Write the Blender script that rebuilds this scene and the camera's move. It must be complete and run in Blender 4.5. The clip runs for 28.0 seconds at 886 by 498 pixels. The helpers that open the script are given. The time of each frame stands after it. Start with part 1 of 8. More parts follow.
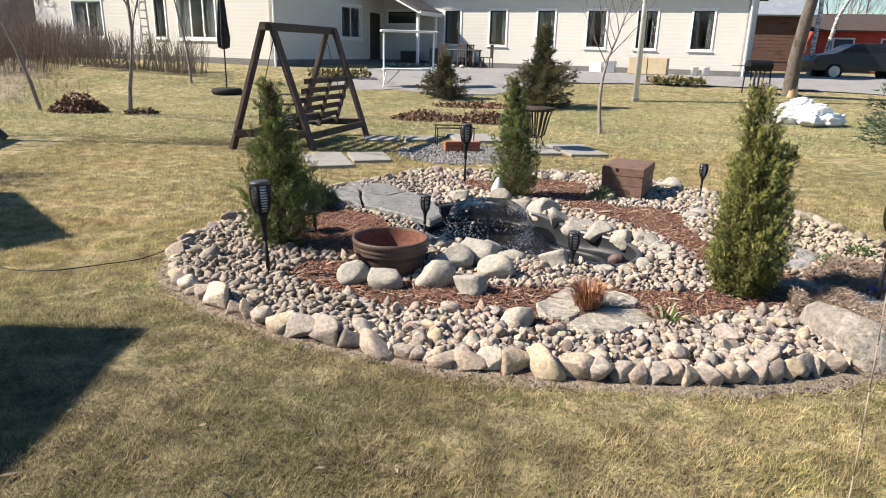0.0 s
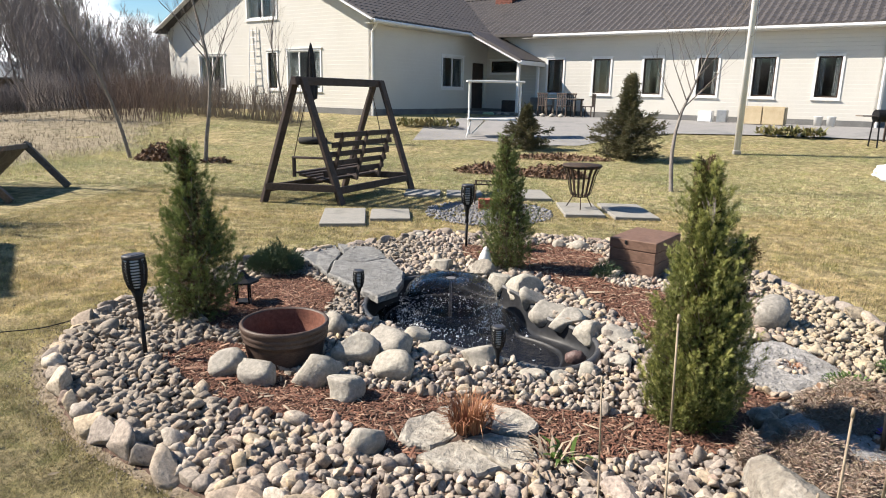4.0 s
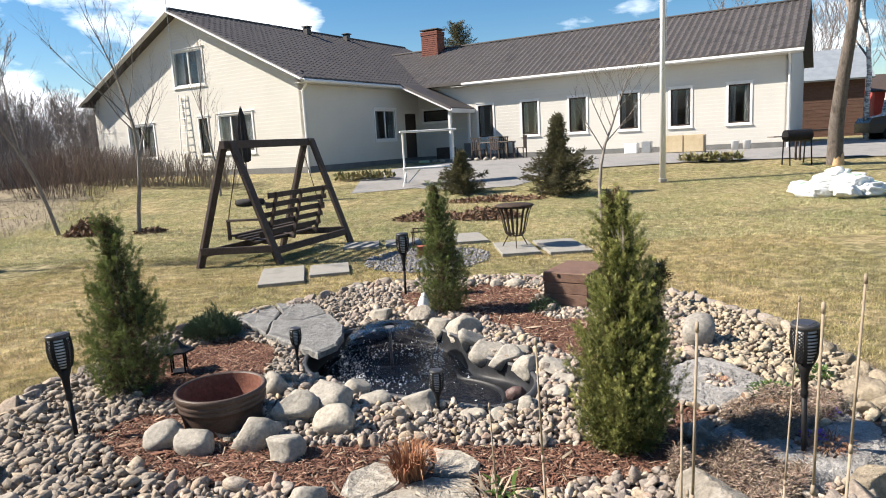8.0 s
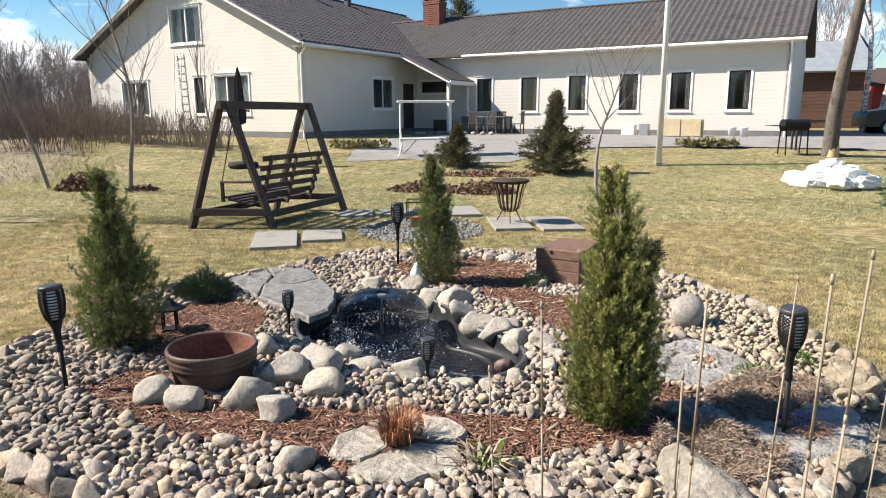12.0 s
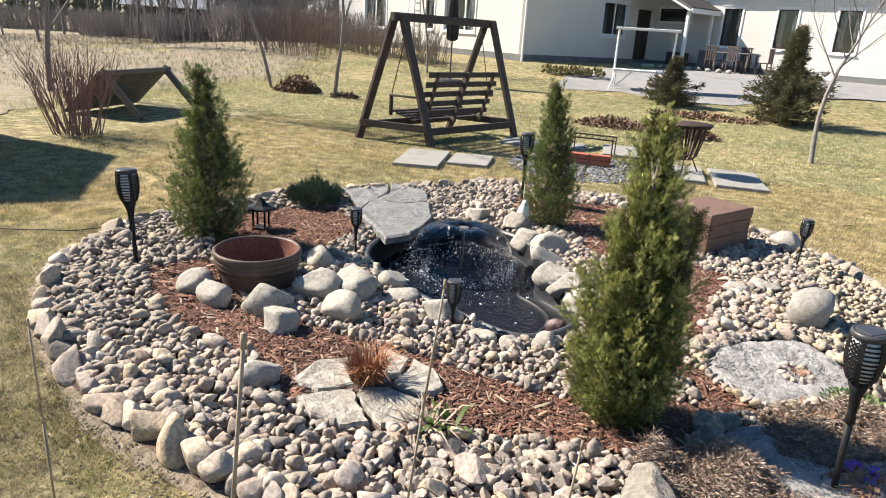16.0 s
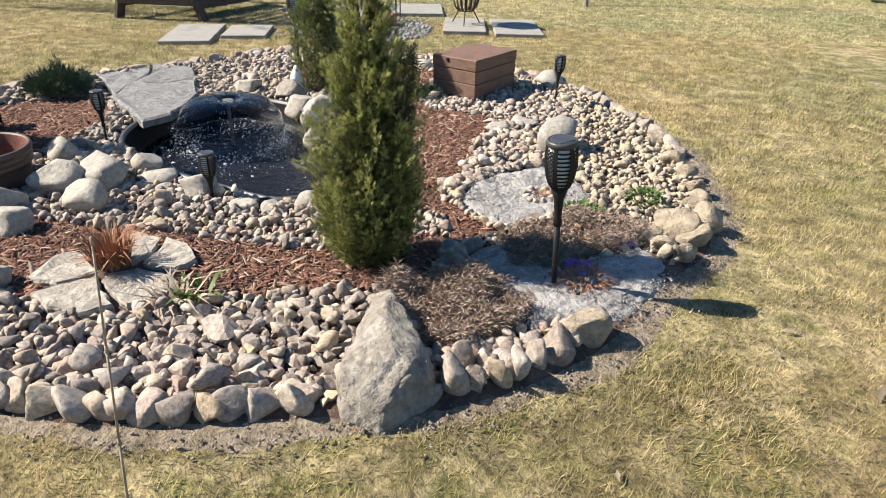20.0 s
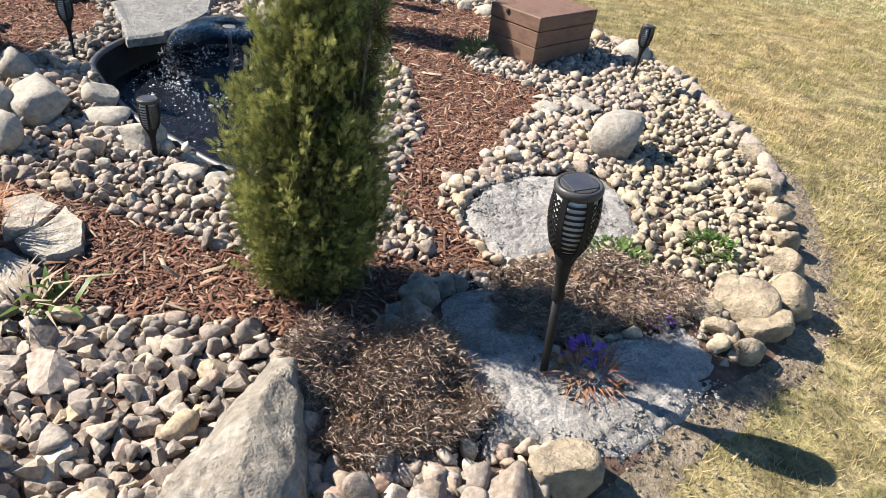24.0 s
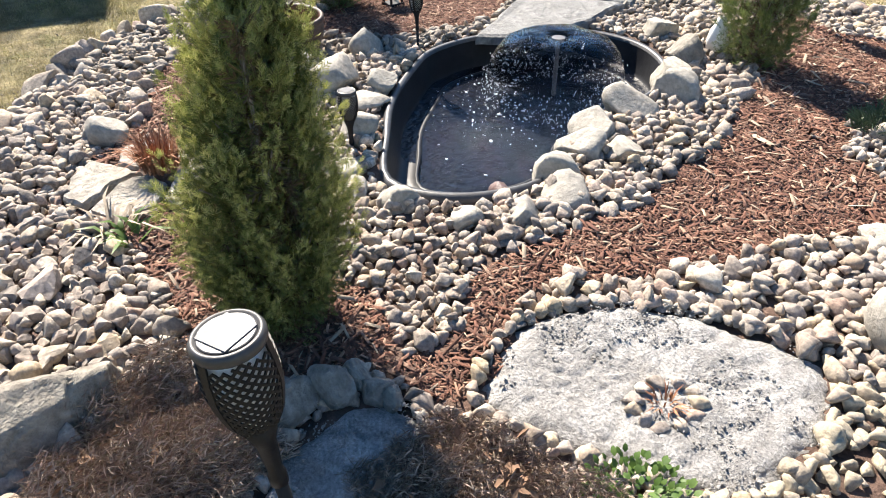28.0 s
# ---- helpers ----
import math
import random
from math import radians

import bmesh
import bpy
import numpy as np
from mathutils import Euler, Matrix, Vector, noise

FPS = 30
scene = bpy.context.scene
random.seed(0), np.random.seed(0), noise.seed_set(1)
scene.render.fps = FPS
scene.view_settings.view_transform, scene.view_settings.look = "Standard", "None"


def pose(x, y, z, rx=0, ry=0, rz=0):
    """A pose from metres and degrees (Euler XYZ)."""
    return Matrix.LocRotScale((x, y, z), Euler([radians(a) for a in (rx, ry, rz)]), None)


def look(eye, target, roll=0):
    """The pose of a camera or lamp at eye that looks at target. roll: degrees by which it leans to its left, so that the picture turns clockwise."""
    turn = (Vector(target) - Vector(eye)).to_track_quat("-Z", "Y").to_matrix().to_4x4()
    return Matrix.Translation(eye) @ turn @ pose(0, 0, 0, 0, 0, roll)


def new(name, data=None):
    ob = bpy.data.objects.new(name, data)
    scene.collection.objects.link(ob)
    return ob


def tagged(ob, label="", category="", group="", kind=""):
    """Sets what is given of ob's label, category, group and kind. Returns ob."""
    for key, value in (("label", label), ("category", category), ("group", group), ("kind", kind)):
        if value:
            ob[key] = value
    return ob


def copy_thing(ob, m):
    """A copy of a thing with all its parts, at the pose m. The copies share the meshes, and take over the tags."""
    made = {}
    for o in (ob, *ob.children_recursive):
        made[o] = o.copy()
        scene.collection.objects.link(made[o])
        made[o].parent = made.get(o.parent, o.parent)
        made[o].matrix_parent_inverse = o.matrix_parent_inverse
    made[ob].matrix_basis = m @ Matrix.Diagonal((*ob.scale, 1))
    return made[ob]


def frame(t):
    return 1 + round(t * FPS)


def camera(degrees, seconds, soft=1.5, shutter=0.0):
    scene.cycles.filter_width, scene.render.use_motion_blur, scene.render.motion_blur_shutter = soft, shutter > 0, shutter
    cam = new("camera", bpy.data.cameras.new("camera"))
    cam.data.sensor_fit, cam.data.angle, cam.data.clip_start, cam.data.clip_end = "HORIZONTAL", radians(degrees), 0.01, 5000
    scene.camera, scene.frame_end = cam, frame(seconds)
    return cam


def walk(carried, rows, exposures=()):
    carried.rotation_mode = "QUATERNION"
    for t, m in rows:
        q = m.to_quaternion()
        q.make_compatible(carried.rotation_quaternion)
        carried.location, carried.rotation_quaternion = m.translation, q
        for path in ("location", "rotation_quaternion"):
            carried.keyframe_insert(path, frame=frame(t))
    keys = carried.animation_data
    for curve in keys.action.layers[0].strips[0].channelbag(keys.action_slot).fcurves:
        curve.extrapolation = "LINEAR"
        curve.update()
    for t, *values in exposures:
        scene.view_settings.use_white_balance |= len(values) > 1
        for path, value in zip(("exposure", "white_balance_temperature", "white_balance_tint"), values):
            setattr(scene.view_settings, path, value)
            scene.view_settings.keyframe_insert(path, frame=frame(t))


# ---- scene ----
cam = camera(67.6, 28.0, soft=1.0)
METRES, EYE, TILT, LEAN, TURN = 6.494, 1.45, 1.9, -1.3, 0.0
ROWS = [
    (0.0, 0.0, 0.0, 0.0, 0.06, -18.74, -0.16),
    (0.5, 0.03, 0.0343, 0.0011, -0.86, -19.86, -0.31),
    (1.0, 0.0778, 0.0486, 0.0, 2.12, -20.55, 0.56),
    (1.5, 0.1068, 0.0693, 0.0004, 6.24, -20.24, 1.91),
    (2.0, 0.1262, 0.1, 0.0023, 6.13, -20.67, 0.93),
    (2.5, 0.162, 0.1098, 0.0039, 6.91, -19.25, 0.44),
    (3.0, 0.1869, 0.12, 0.0087, 10.01, -16.63, 0.07),
    (3.5, 0.1865, 0.1273, 0.0071, 10.97, -15.58, -0.06),
    (4.0, 0.192, 0.1238, 0.0077, 10.88, -14.87, 0.47),
    (4.5, 0.1987, 0.1225, 0.0055, 7.8, -14.38, 0.72),
    (6.5, 0.2082, 0.1169, 0.009, 6.13, -12.75, 3.81),
    (7.0, 0.2116, 0.1167, 0.0091, 5.95, -11.93, 4.15),
    (7.5, 0.2124, 0.1155, 0.0091, 5.62, -11.36, 4.56),
    (8.0, 0.2115, 0.1142, 0.0092, 5.42, -10.98, 4.55),
    (8.5, 0.2115, 0.1144, 0.009, 5.29, -10.91, 4.42),
    (9.0, 0.211, 0.1153, 0.0085, 5.2, -11.1, 4.15),
    (9.5, 0.2079, 0.116, 0.0079, 5.22, -11.39, 3.3),
    (10.0, 0.2069, 0.116, 0.0071, 5.16, -11.87, 2.89),
    (10.5, 0.2068, 0.1153, 0.0074, 5.17, -12.31, 2.66),
    (11.0, 0.2044, 0.114, 0.0073, 5.28, -12.6, 2.22),
    (11.5, 0.2055, 0.1131, 0.007, 5.49, -12.91, 1.8),
    (13.5, 0.2179, 0.1087, 0.0045, 4.27, -14.23, 1.68),
    (14.0, 0.2289, 0.1291, 0.0024, 7.71, -14.43, 0.11),
    (14.5, 0.2577, 0.1494, 0.0035, 14.59, -14.94, 0.45),
    (15.0, 0.3043, 0.152, 0.0038, 21.72, -15.08, 0.63),
    (15.5, 0.3271, 0.1699, 0.0018, 24.74, -15.65, -0.18),
    (16.0, 0.3401, 0.2031, -0.0021, 25.85, -19.35, -1.52),
    (16.5, 0.3666, 0.2125, -0.0045, 27.25, -21.34, -1.07),
    (17.0, 0.3941, 0.2104, -0.0056, 23.4, -22.33, -2.78),
    (17.5, 0.3988, 0.2137, -0.0072, 15.85, -22.78, -3.56),
    (18.0, 0.4038, 0.2144, -0.0131, 9.1, -23.95, -3.21),
    (18.5, 0.4045, 0.2124, -0.0178, 6.16, -26.24, -2.59),
    (19.0, 0.4044, 0.2136, -0.0176, 7.22, -28.68, -0.18),
    (19.5, 0.4039, 0.213, -0.0174, 8.69, -30.12, 0.66),
    (20.0, 0.4023, 0.2122, -0.0162, 9.83, -29.59, 0.37),
    (20.5, 0.4025, 0.2131, -0.0154, 10.51, -28.9, 0.07),
    (21.0, 0.4041, 0.2144, -0.0159, 10.52, -28.79, -0.43),
    (21.5, 0.4113, 0.2153, -0.0158, 10.24, -28.73, -0.73),
    (23.5, 0.4376, 0.318, -0.0255, 19.25, -33.57, -3.51),
    (24.0, 0.4242, 0.3576, -0.033, 20.11, -35.27, -4.42),
    (24.5, 0.4162, 0.3928, -0.0396, 17.58, -38.5, -5.42),
    (25.0, 0.4227, 0.4459, -0.0483, 21.3, -41.03, -3.41),
    (25.5, 0.4273, 0.4874, -0.0546, 35.64, -43.56, -5.15),
    (26.0, 0.4295, 0.5177, -0.0583, 41.98, -46.73, -1.04),
    (26.5, 0.4501, 0.5367, -0.0595, 51.65, -44.99, -0.55),
    (27.0, 0.4727, 0.551, -0.0485, 67.12, -38.29, -0.47),
    (27.5, 0.4859, 0.5718, -0.0458, 65.72, -38.68, 2.67),
    (28.0, 0.5311, 0.5864, -0.0462, 69.95, -35.61, 2.9),
]
walk(cam, [(t, pose(0, 0, EYE, TILT, LEAN, TURN) @ pose(METRES * x, METRES * y, METRES * z, 90 + pitch, roll, yaw)) for t, x, y, z, yaw, pitch, roll in ROWS],
     exposures=[(0.0, 1.23), (9.0, 1.25), (14.0, 1.31), (15.5, 1.37), (16.8, 1.63), (18.0, 1.60), (20.0, 1.38), (21.5, 1.40), (23.5, 1.45), (24.2, 1.51), (25.0, 1.90), (26.5, 1.93), (28.0, 1.90)])

# ---- world, sun ----
world = bpy.data.worlds.new("spring_sky")
scene.world = world
world.use_nodes = True
wn, wl = world.node_tree.nodes, world.node_tree.links
SUN_EL = 40.5
sky = wn.new("ShaderNodeTexSky")
sky.sky_type, sky.sun_disc = "NISHITA", False
sky.sun_elevation, sky.sun_rotation = radians(SUN_EL), radians(-93)
sky.air_density, sky.dust_density, sky.ozone_density = 1.0, 0.2, 2.5
wco = wn.new("ShaderNodeTexCoord")
wmap = wn.new("ShaderNodeMapping")
wmap.inputs["Scale"].default_value = (1.0, 1.0, 2.6)
wmap.inputs["Location"].default_value = (0.35, 0.1, 0.0)
wnoise = wn.new("ShaderNodeTexNoise")
wnoise.inputs["Scale"].default_value, wnoise.inputs["Detail"].default_value, wnoise.inputs["Roughness"].default_value = 3.2, 7, 0.55
wramp = wn.new("ShaderNodeValToRGB")
wramp.color_ramp.elements[0].position, wramp.color_ramp.elements[1].position = 0.58, 0.69
wmix = wn.new("ShaderNodeMixRGB")
# a bank of cumulus low in the north-west
wdot = wn.new("ShaderNodeVectorMath")
wdot.operation = "DOT_PRODUCT"
wdot.inputs[1].default_value = (-0.55, 0.82, 0.14)
wbank = wn.new("ShaderNodeMapRange")
wbank.inputs["From Min"].default_value, wbank.inputs["From Max"].default_value, wbank.inputs["To Max"].default_value = 0.965, 0.996, 0.10
wadd = wn.new("ShaderNodeMath")
wmix.inputs["Color2"].default_value = (15.6, 16.0, 16.6, 1)
wback = wn["Background"]
wback.inputs["Strength"].default_value = 0.056
wl.new(wco.outputs["Generated"], wmap.inputs["Vector"])
wl.new(wmap.outputs["Vector"], wnoise.inputs["Vector"])
wl.new(wco.outputs["Generated"], wdot.inputs[0])
wl.new(wdot.outputs["Value"], wbank.inputs["Value"])
wl.new(wnoise.outputs["Fac"], wadd.inputs[0])
wl.new(wbank.outputs["Result"], wadd.inputs[1])
wl.new(wadd.outputs["Value"], wramp.inputs["Fac"])
wl.new(wramp.outputs["Color"], wmix.inputs["Fac"])
whue = wn.new("ShaderNodeHueSaturation")
whue.inputs["Saturation"].default_value = 1.35
wl.new(sky.outputs["Color"], whue.inputs["Color"])
wl.new(whue.outputs["Color"], wmix.inputs["Color1"])
wl.new(wmix.outputs["Color"], wback.inputs["Color"])

sun = new("sun", bpy.data.lights.new("sun", "SUN"))
sun.data.energy, sun.data.angle, sun.data.color = 5.0, radians(0.55), (1.0, 0.905, 0.785)
_e = radians(SUN_EL)
sun.matrix_world = look((-20 * math.cos(_e), -1.1, 20 * math.sin(_e)), (0, 0, 0))


# ---- materials ----
def surf(name, cols, scale=6.0, rough=0.8, bump=0.3, bscale=60.0, metal=0.0, rnd="", rcols=(), rmix=0.65,
         fine=0.35, spec=0.3, stretch=(1, 1, 1), dist=0.01, local=False):
    """A procedural surface: a coarse colour noise, a fine grain, relief, and a tone of its own for each piece."""
    m = bpy.data.materials.new(name)
    m.use_nodes = True
    n, l = m.node_tree.nodes, m.node_tree.links
    b = n["Principled BSDF"]
    b.inputs["Roughness"].default_value, b.inputs["Metallic"].default_value = rough, metal
    b.inputs["Specular IOR Level"].default_value = spec
    if local:
        co = n.new("ShaderNodeTexCoord").outputs["Object"]
    else:
        co = n.new("ShaderNodeNewGeometry").outputs["Position"]
    mp = n.new("ShaderNodeMapping")
    mp.inputs["Scale"].default_value = stretch
    l.new(co, mp.inputs["Vector"])

    def noise_tex(s, d, r=0.55):
        t = n.new("ShaderNodeTexNoise")
        t.inputs["Scale"].default_value, t.inputs["Detail"].default_value, t.inputs["Roughness"].default_value = s, d, r
        l.new(mp.outputs["Vector"], t.inputs["Vector"])
        return t.outputs["Fac"]

    def ramp(fac, cc):
        r = n.new("ShaderNodeValToRGB")
        e = r.color_ramp.elements
        while len(e) < len(cc):
            e.new(0.5)
        for i, c in enumerate(cc):
            e[i].position = i / max(1, len(cc) - 1)
            e[i].color = (*c, 1)
        l.new(fac, r.inputs["Fac"])
        return r.outputs["Color"]

    def spread(fac, lo, hi):
        r = n.new("ShaderNodeMapRange")
        r.inputs["From Min"].default_value, r.inputs["From Max"].default_value = lo, hi
        l.new(fac, r.inputs["Value"])
        return r.outputs["Result"]

    col = ramp(spread(noise_tex(scale, 5), 0.3, 0.7), cols)
    if rnd:
        src = n.new("ShaderNodeObjectInfo").outputs["Random"] if rnd == "obj" else n.new("ShaderNodeNewGeometry").outputs["Random Per Island"]
        mx = n.new("ShaderNodeMixRGB")
        mx.inputs["Fac"].default_value = rmix
        l.new(col, mx.inputs["Color1"])
        l.new(ramp(src, rcols), mx.inputs["Color2"])
        col = mx.outputs["Color"]
    g = noise_tex(bscale, 6, 0.65)
    if fine:
        mu = n.new("ShaderNodeMixRGB")
        mu.blend_type = "MULTIPLY"
        mu.inputs["Fac"].default_value = 1.0
        l.new(col, mu.inputs["Color1"])
        l.new(ramp(spread(g, 0.3, 0.7), [(1 - fine,) * 3, (1 + 0.4 * fine,) * 3]), mu.inputs["Color2"])
        col = mu.outputs["Color"]
    l.new(col, b.inputs["Base Color"])
    if bump:
        bp = n.new("ShaderNodeBump")
        bp.inputs["Strength"].default_value, bp.inputs["Distance"].default_value = bump, dist
        l.new(g, bp.inputs["Height"])
        l.new(bp.outputs["Normal"], b.inputs["Normal"])
    return m


STONES = [(0.142, 0.125, 0.113), (0.295, 0.255, 0.216), (0.459, 0.39, 0.314), (0.346, 0.265, 0.196), (0.214, 0.19, 0.175), (0.55, 0.49, 0.412), (0.469, 0.365, 0.232), (0.295, 0.26, 0.237), (0.193, 0.155, 0.129), (0.408, 0.355, 0.309), (0.336, 0.225, 0.175)]
STONE_BASE = [(0.234, 0.2, 0.17), (0.408, 0.35, 0.288), (0.306, 0.26, 0.211), (0.469, 0.41, 0.345)]
M_STONE = surf("stone_single", STONE_BASE, 9, 0.85, 0.7, 55, rnd="obj", rcols=STONES, rmix=0.75, fine=0.5)
M_PEBBLE = surf("stone_pebbles", STONE_BASE, 14, 0.85, 0.6, 70, rnd="isl", rcols=STONES, rmix=0.8, fine=0.5)
M_PEBBLE_GREY = surf("stone_pebbles_grey", [(0.180, 0.158, 0.131), (0.314, 0.270, 0.221), (0.237, 0.207, 0.168)], 14, 0.85, 0.6, 70, rnd="isl", rcols=[(0.142, 0.126, 0.107), (0.257, 0.225, 0.189), (0.351, 0.306, 0.254), (0.199, 0.171, 0.148), (0.399, 0.333, 0.254), (0.285, 0.225, 0.172)], rmix=0.8, fine=0.5)
M_PEBBLE_WARM = surf("stone_pebbles_warm", [(0.29, 0.245, 0.185), (0.40, 0.345, 0.26), (0.32, 0.27, 0.205)], 14, 0.85, 0.6, 70, rnd="isl", rcols=[(0.24, 0.20, 0.16), (0.38, 0.325, 0.24), (0.46, 0.395, 0.285), (0.29, 0.25, 0.21), (0.41, 0.32, 0.20)], rmix=0.75, fine=0.45)
M_BOULDER = surf("stone_boulder", [(0.202, 0.185, 0.160), (0.361, 0.336, 0.290), (0.277, 0.256, 0.218), (0.420, 0.391, 0.336)], 14, 0.85, 0.7, 45, rnd="obj",
                 rcols=[(0.336, 0.315, 0.277), (0.386, 0.353, 0.290), (0.277, 0.260, 0.235), (0.420, 0.386, 0.319)], rmix=0.5, fine=0.35)
M_SANDSTONE = surf("stone_sandstone", [(0.27, 0.225, 0.16), (0.38, 0.32, 0.235), (0.23, 0.19, 0.145)], 8, 0.9, 1.0, 30, fine=0.4, dist=0.03)
M_SLATE = surf("flagstone_grey", [(0.12, 0.12, 0.12), (0.22, 0.22, 0.215), (0.16, 0.16, 0.155), (0.27, 0.265, 0.25)], 6, 0.8, 1.0, 24, fine=0.4, dist=0.02)
M_FLAG = surf("flagstone_pale", [(0.263, 0.244, 0.213), (0.413, 0.381, 0.325), (0.325, 0.294, 0.25), (0.463, 0.431, 0.369)], 9, 0.9, 1.0, 22, fine=0.45, dist=0.025)
M_ERRATIC = surf("pointed_stone", [(0.189, 0.172, 0.146), (0.310, 0.284, 0.241), (0.241, 0.215, 0.181), (0.353, 0.327, 0.284), (0.224, 0.202, 0.172)], 8, 0.9, 1.0, 24, fine=0.45, dist=0.03)
M_SLAB = surf("concrete_slab", [(0.20, 0.195, 0.178), (0.27, 0.26, 0.235), (0.225, 0.22, 0.205)], 4, 0.9, 0.3, 70, fine=0.25)
M_REDSTONE = surf("dark_red_stone", [(0.09, 0.058, 0.055), (0.17, 0.115, 0.105)], 22, 0.5, 0.4, 60, fine=0.4)
M_SOIL = surf("garden_soil", [(0.062, 0.040, 0.031), (0.112, 0.071, 0.055), (0.163, 0.109, 0.083)], 10, 0.95, 0.9, 45, fine=0.4, dist=0.02)
M_BARK = surf("bark_mulch", [(0.099, 0.044, 0.029), (0.170, 0.075, 0.050)], 6, 0.9, 0.4, 90, rnd="isl",
              rcols=[(0.055, 0.026, 0.020), (0.150, 0.070, 0.048), (0.239, 0.119, 0.080), (0.099, 0.044, 0.033), (0.457, 0.309, 0.219), (0.199, 0.099, 0.068), (0.080, 0.040, 0.029), (0.278, 0.159, 0.109)], rmix=0.8, stretch=(1, 1, 1))
M_SAND = surf("crushed_sand", [(0.318, 0.306, 0.291), (0.415, 0.402, 0.384), (0.278, 0.268, 0.255), (0.374, 0.361, 0.344)], 9, 0.95, 1.0, 110, fine=0.5, dist=0.012)
M_GRAVEL = surf("grey_gravel", [(0.16, 0.16, 0.17), (0.25, 0.25, 0.26)], 20, 0.9, 0.9, 120, rnd="isl", rcols=[(0.15, 0.15, 0.16), (0.24, 0.24, 0.25), (0.32, 0.31, 0.31)], fine=0.35)
M_DRIVE = surf("driveway_gravel", [(0.187, 0.187, 0.187), (0.257, 0.250, 0.242), (0.226, 0.218, 0.218)], 1.2, 0.9, 0.4, 50, fine=0.3)
M_LINER = surf("black_pond_plastic", [(0.012, 0.013, 0.016), (0.026, 0.027, 0.03)], 5, 0.45, 0.15, 30, fine=0.25, spec=0.2)
M_RIM = surf("weathered_pond_rim", [(0.035, 0.036, 0.04), (0.075, 0.076, 0.08)], 6, 0.45, 0.2, 40, fine=0.3, spec=0.4)
M_BLACK = surf("black_plastic", [(0.010, 0.010, 0.011), (0.017, 0.017, 0.018)], 12, 0.5, 0.1, 90, fine=0.2, spec=0.18)
M_NOZZLE = surf("grey_plastic_pipe", [(0.10, 0.10, 0.105), (0.16, 0.16, 0.165)], 12, 0.5, 0.1, 90, fine=0.2)
M_LID = surf("worn_grey_plastic", [(0.035, 0.035, 0.037), (0.055, 0.055, 0.057)], 12, 0.45, 0.1, 90, fine=0.25, spec=0.4)
M_WHITEPL = surf("milky_plastic", [(0.62, 0.64, 0.66), (0.72, 0.74, 0.76)], 12, 0.5, 0.05, 90, fine=0.1)
M_SOLAR = surf("solar_cell", [(0.03, 0.035, 0.05), (0.05, 0.055, 0.07)], 30, 0.5, 0.0, 90, fine=0.1, spec=0.25)
M_IRON = surf("rusty_iron", [(0.03, 0.026, 0.024), (0.06, 0.045, 0.035), (0.10, 0.055, 0.035)], 14, 0.75, 0.3, 80, metal=0.3, fine=0.3)
M_WOOD_DARK = surf("dark_stained_wood", [(0.045, 0.033, 0.028), (0.075, 0.055, 0.047), (0.06, 0.045, 0.04)], 5, 0.7, 0.4, 40, fine=0.35, stretch=(1, 1, 1))
M_WOOD_GREY = surf("weathered_wood", [(0.11, 0.09, 0.075), (0.18, 0.15, 0.125), (0.14, 0.115, 0.10)], 5, 0.85, 0.5, 40, fine=0.35)
M_CHEST = surf("brown_painted_board", [(0.115, 0.068, 0.049), (0.172, 0.104, 0.076), (0.135, 0.080, 0.057)], 7, 0.65, 0.3, 60, fine=0.25, stretch=(1, 1, 4))
M_CLAY = surf("glazed_clay", [(0.047, 0.032, 0.026), (0.085, 0.058, 0.046), (0.064, 0.042, 0.035)], 8, 0.5, 0.3, 50, fine=0.3, stretch=(1, 1, 3))
M_CLAY_IN = surf("rusty_clay_inside", [(0.12, 0.05, 0.035), (0.19, 0.08, 0.055), (0.15, 0.06, 0.042)], 9, 0.85, 0.4, 50, fine=0.35)
M_THUJA = surf("thuja_leaf", [(0.078, 0.108, 0.026), (0.165, 0.182, 0.050)], 5, 0.6, 0.0, 50, rnd="isl",
               rcols=[(0.058, 0.088, 0.022), (0.125, 0.150, 0.038), (0.22, 0.22, 0.072), (0.095, 0.125, 0.031), (0.24, 0.20, 0.082)], rmix=0.7, fine=0.2)
M_THUJA_TIP = surf("thuja_young_tips", [(0.24, 0.27, 0.062), (0.37, 0.37, 0.115)], 7, 0.6, 0.0, 50, rnd="isl",
                   rcols=[(0.18, 0.235, 0.05), (0.34, 0.36, 0.10), (0.56, 0.51, 0.24), (0.27, 0.31, 0.08)], rmix=0.65, fine=0.2)
M_THUJA_TIP_DEEP = surf("thuja_green_tips", [(0.115, 0.165, 0.046), (0.20, 0.245, 0.075)], 7, 0.6, 0.0, 50, rnd="isl",
                        rcols=[(0.10, 0.15, 0.04), (0.19, 0.235, 0.07), (0.30, 0.31, 0.12)], rmix=0.6, fine=0.2)
M_THUJA_DEEP = surf("thuja_deep_leaf", [(0.061, 0.090, 0.028), (0.133, 0.162, 0.051)], 5, 0.65, 0.0, 50, rnd="isl",
                    rcols=[(0.042, 0.078, 0.024), (0.102, 0.144, 0.036), (0.203, 0.227, 0.078), (0.287, 0.275, 0.120)], rmix=0.65, fine=0.2)
M_THUJA_DEAD = surf("thuja_dead_spray", [(0.05, 0.038, 0.02), (0.10, 0.07, 0.04)], 6, 0.9, 0.0, 50, rnd="isl", rcols=[(0.045, 0.042, 0.018), (0.11, 0.065, 0.035), (0.17, 0.11, 0.065)], rmix=0.6, fine=0.2)
